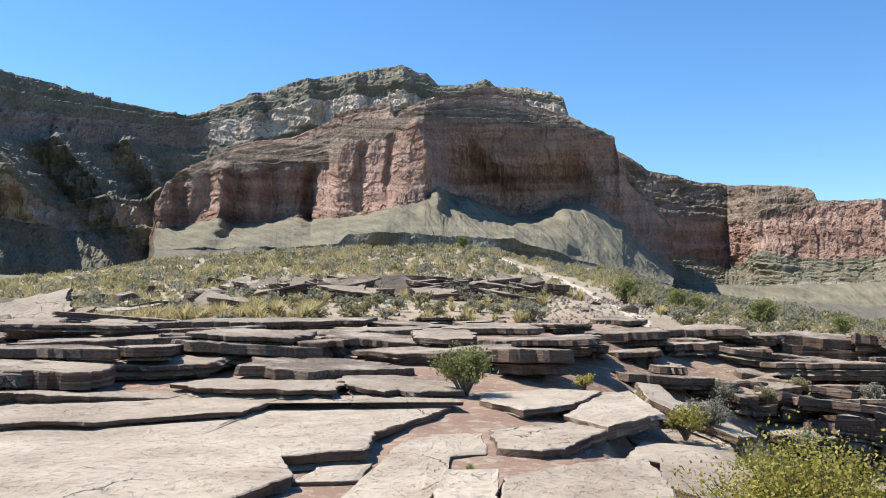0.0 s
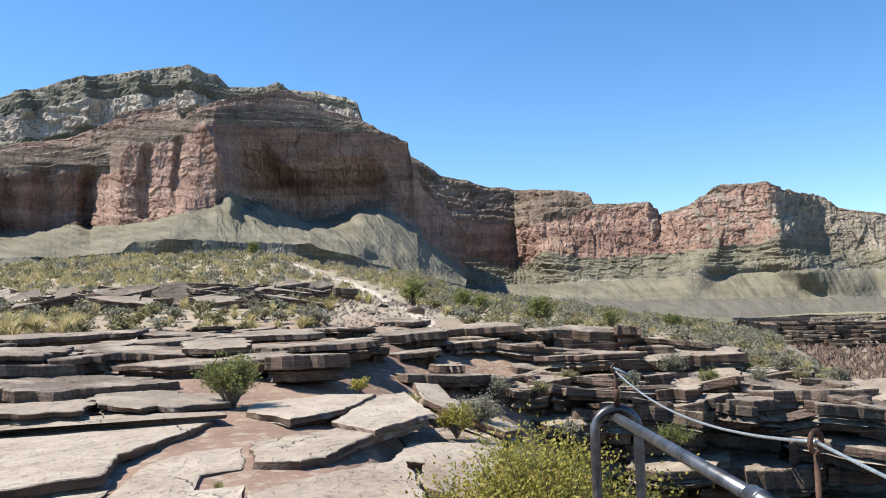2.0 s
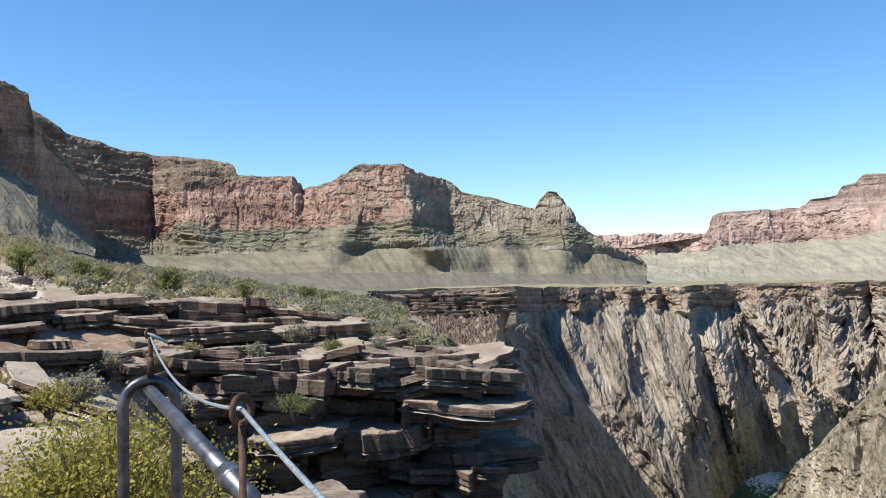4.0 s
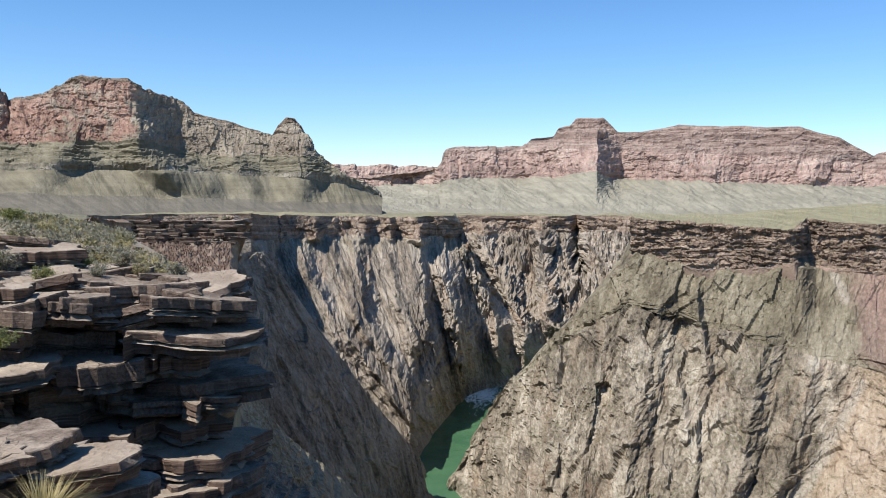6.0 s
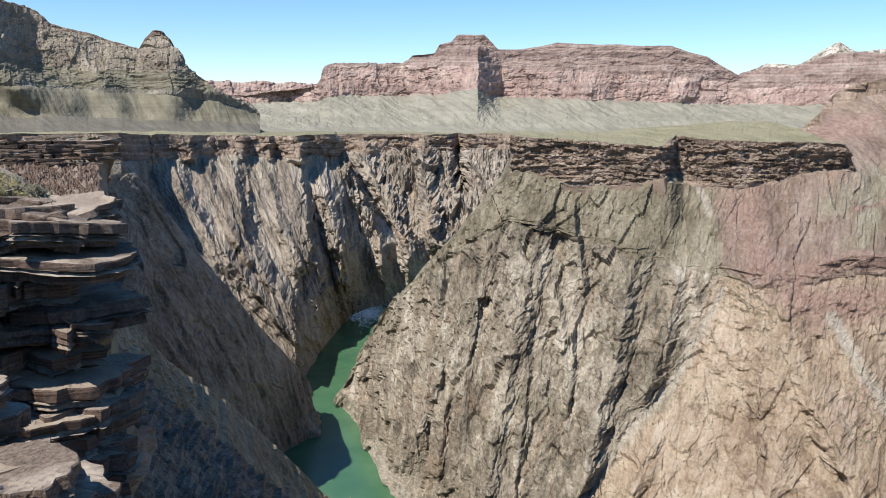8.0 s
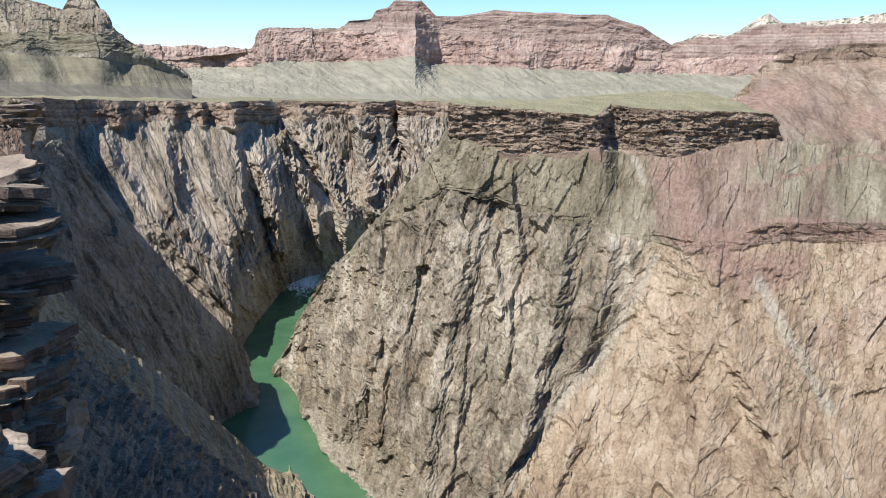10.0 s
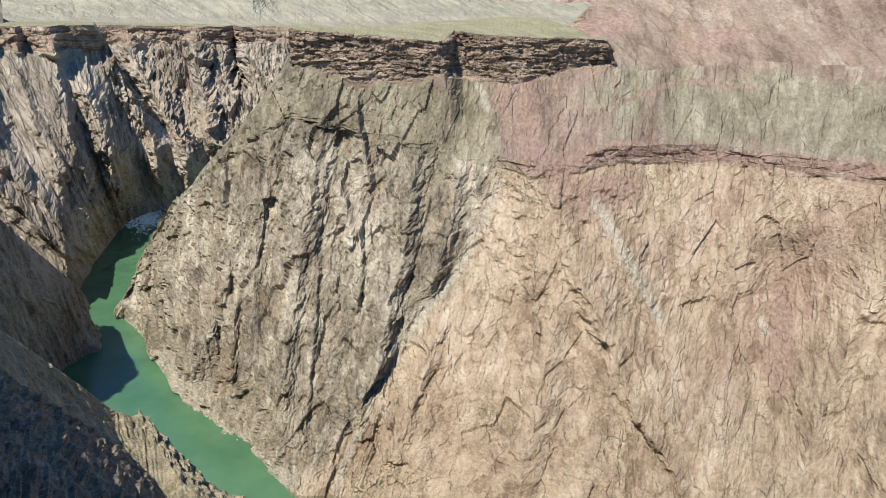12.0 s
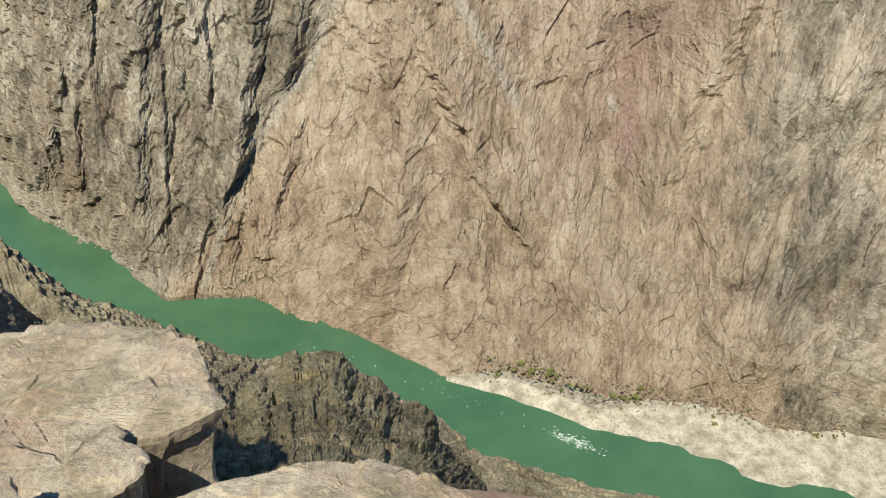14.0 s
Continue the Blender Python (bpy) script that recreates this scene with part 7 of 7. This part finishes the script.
tagged(new("stones", raw_mesh("stones", V, F, M_SLAB)), "small pale stones strewn over dry soil", "stones", kind="stuff")

# ---- handrail, posts and cable ----
n = Nodes("weathered_pipe", 0.42)
n.b.inputs["Metallic"].default_value = 0.85
scratch = n.noise(60, 5, 0.6)
n.bump(scratch, 0.15, 0.002)
M_PIPE = n.colour(n.ramp(n.noise(9, 5, 0.65), [(0.4, (0.075, 0.075, 0.078)), (0.62, (0.19, 0.195, 0.20))]))
n = Nodes("rusted_iron", 0.75)
n.b.inputs["Metallic"].default_value = 0.4
n.bump(n.noise(120, 4, 0.6), 0.3, 0.002)
M_RUST = n.colour(n.ramp(n.noise(30, 5, 0.65), [(0.4, (0.05, 0.03, 0.022)), (0.62, (0.13, 0.075, 0.052))]))
n = Nodes("steel_cable", 0.4)
n.b.inputs["Metallic"].default_value = 0.7
M_CABLE = n.colour(n.ramp(n.noise(200, 2), [(0.4, (0.32, 0.35, 0.34)), (0.6, (0.52, 0.56, 0.54))]))


def tube(name, points, radius, material, sides=14):
    """A round bar swept along points."""
    pts = [Vector(p) for p in points]
    V, F = [], []
    u = None
    for i, p in enumerate(pts):
        w = (pts[min(i + 1, len(pts) - 1)] - pts[max(i - 1, 0)]).normalized()
        u = (w.orthogonal() if u is None else u - w * u.dot(w)).normalized()
        v = w.cross(u)
        for k in range(sides):
            q = 2 * math.pi * k / sides
            V.append(tuple(p + radius * (u * math.cos(q) + v * math.sin(q))))
    for i in range(len(pts) - 1):
        for k in range(sides):
            F.append((i * sides + k, i * sides + (k + 1) % sides, (i + 1) * sides + (k + 1) % sides, (i + 1) * sides + k))
    F.append(tuple(range(sides - 1, -1, -1)))
    F.append(tuple(range((len(pts) - 1) * sides, len(pts) * sides)))
    return raw_mesh(name, V, F, material, True)


RX, RY, RZ = 2.04, 3.373, 1.10
rail_dir = Vector((-0.35, -1.43, 0)).normalized()
cross = Vector((rail_dir.y, -rail_dir.x, 0)) * -1
home = thing("handrail", (RX, RY, -0.6), "grey steel pipe handrail with a looped end post", "handrail")
hoop = []
half = 0.088
for s in (-1, 1):
    leg = [cross * half * s + Vector((0, 0, z)) for z in (0.0, 0.5, 1.0, 1.5, 1.66)]
    hoop.append(leg)
arch = [cross * half * -math.cos(q) + Vector((0, 0, 1.66 + half * math.sin(q))) for q in np.linspace(0.2, math.pi - 0.2, 12)]
post = part("end_post", tube("end_post", hoop[0] + arch + hoop[1][::-1], 0.02, M_PIPE), home)
start = Vector((0, 0, RZ + 0.6 + 0.015)) - rail_dir * 0.02
end = start + rail_dir * 1.62
rail = part("top_rail", tube("top_rail", [start, start.lerp(end, 0.5), end], 0.02, M_PIPE), home)
c0 = start + rail_dir * 1.42
part("collar", tube("collar", [c0, c0 + rail_dir * 0.004, c0 + rail_dir * 0.056, c0 + rail_dir * 0.06], 0.026, M_PIPE), rail, "pale steel pipe coupling")
elbow = [end + Vector((0, 0, -0.023)), end + Vector((0, 0, -0.5)), end + Vector((0, 0, -1.5))]
part("rail_post", tube("rail_post", elbow, 0.023, M_PIPE), home)
low = Vector((0, 0, 1.25))
part("lower_rail", tube("lower_rail", [low, low + rail_dir * 1.6], 0.020, M_PIPE), home)
part("bolt", tube("bolt", [start - rail_dir * 0.03 + Vector((0, 0, 0.012)), start - rail_dir * 0.005 + Vector((0, 0, 0.012))], 0.014, M_PIPE, 6), post, "hex bolt in the loop")


def eye_post(x, y, z0, z1, ring, label, lean=0.0, turn=0.0, thick=0.007):
    home = thing("cable_post", (x, y, z0), label, "post", "cable posts")
    h = z1 - z0
    shaft = part("shaft", tube("shaft", [(0, 0, 0), (lean * 0.5, 0, h * 0.5), (lean, 0, h - 1.8 * ring)], thick, M_RUST, 10), home)
    part("socket", tube("socket", [(0, 0, 0), (lean * 0.5, 0, max(0.4 * h, h - 0.16))], thick * 1.5, M_RUST, 10), home)
    loop = [(lean + math.cos(turn) * ring * 0.8 * math.sin(q), math.sin(turn) * ring * 0.8 * math.sin(q), h - ring - ring * 0.8 * math.cos(q)) for q in np.linspace(-0.2, 5.6, 18)]
    part("eye", tube("eye", loop, 0.005, M_RUST, 10), shaft, "rusty open eye loop")
    return home


P2 = Vector((2.04, 3.36, 1.30))
P3 = Vector((1.512, 1.538, 1.322))
P4 = Vector((1.335, 0.933, 1.30))
eye_post(P2.x, P2.y, 1.16, 1.335, 0.024, "dark iron eye post set on the handrail loop", 0.0, 0.3, 0.008)
eye_post(P3.x, P3.y, -0.7, 1.345, 0.024, "rust-brown iron post with an eye for the cable", 0.0, 0.4, 0.0052)


def sagging(a, b, sag, n=24):
    return [a.lerp(b, i / n) + Vector((0, 0, -sag * 4 * (i / n) * (1 - i / n))) for i in range(n + 1)]


home = thing("safety_cable", tuple(P3), "pale twisted steel safety cable strung between iron posts", "cable")
part("span", tube("span", [p - P3 for p in sagging(P2, P3, 0.06)], 0.0033, M_CABLE, 8), home)
part("span", tube("span", [p - P3 for p in sagging(P3, P4, 0.004)], 0.0033, M_CABLE, 8), home)
part("clamp", tube("clamp", [P2 - P3 + Vector((-0.02, 0, 0.02)), P2 - P3 + Vector((0.05, -0.03, -0.02))], 0.006, M_CABLE, 6), home, "bright steel cable clamp")
eye_post(P4.x, P4.y, -0.2, 1.323, 0.024, "rust-brown iron post with an eye for the cable", 0.0, 0.4, 0.0052)


# green bushes and boulders along the beach and the far bank
def bank_scatter(name, label, category, material, count, low, high, lumps, seed):
    pick = random.Random(seed)
    V, F = [], []
    for i in range(count):
        a = pick.uniform(95, 124)
        d = float(np.interp(a, [90, 97.4, 105, 112, 119, 127], [533, 530, 510, 535, 540, 570])) + pick.gauss(0, 7)
        x, y = polar(a, d)
        z = float(np.interp(d - np.interp(a, [90, 97.4, 105, 112, 119, 127], [526, 519, 496, 525, 528, 562]), [-40, 0, 20], [-415, -411, -406]))
        r = pick.uniform(low, high)
        for j in range(lumps):
            c = Vector((x + pick.gauss(0, 0.45) * r, y + pick.gauss(0, 0.45) * r, z + pick.uniform(0.1, 0.9) * r))
            s = r * pick.uniform(0.25, 0.6) if lumps > 1 else r
            k = len(V)
            for q in ((1, 0, 0), (-0.2, 0.9, 0.1), (-0.8, -0.3, 0), (0.2, -0.9, 0.1), (0.1, 0, 0.9), (0, 0.1, -0.7)):
                V.append(tuple(c + Vector(q) * s * pick.uniform(0.7, 1.3)))
            F += [(k, k + 1, k + 4), (k + 1, k + 2, k + 4), (k + 2, k + 3, k + 4), (k + 3, k, k + 4), (k + 1, k, k + 5), (k + 2, k + 1, k + 5), (k + 3, k + 2, k + 5), (k, k + 3, k + 5)]
    return tagged(new(name, raw_mesh(name, V, F, material)), label, category, kind="stuff")


bank_scatter("bank_shrubs", "small green shrubs along the river beach", "shrubs", M_GREEN, 60, 1.2, 2.8, 14, 3)
bank_scatter("bank_stones", "pale stones strewn on the river beach", "stones", M_SLAB, 700, 0.4, 1.6, 1, 4)
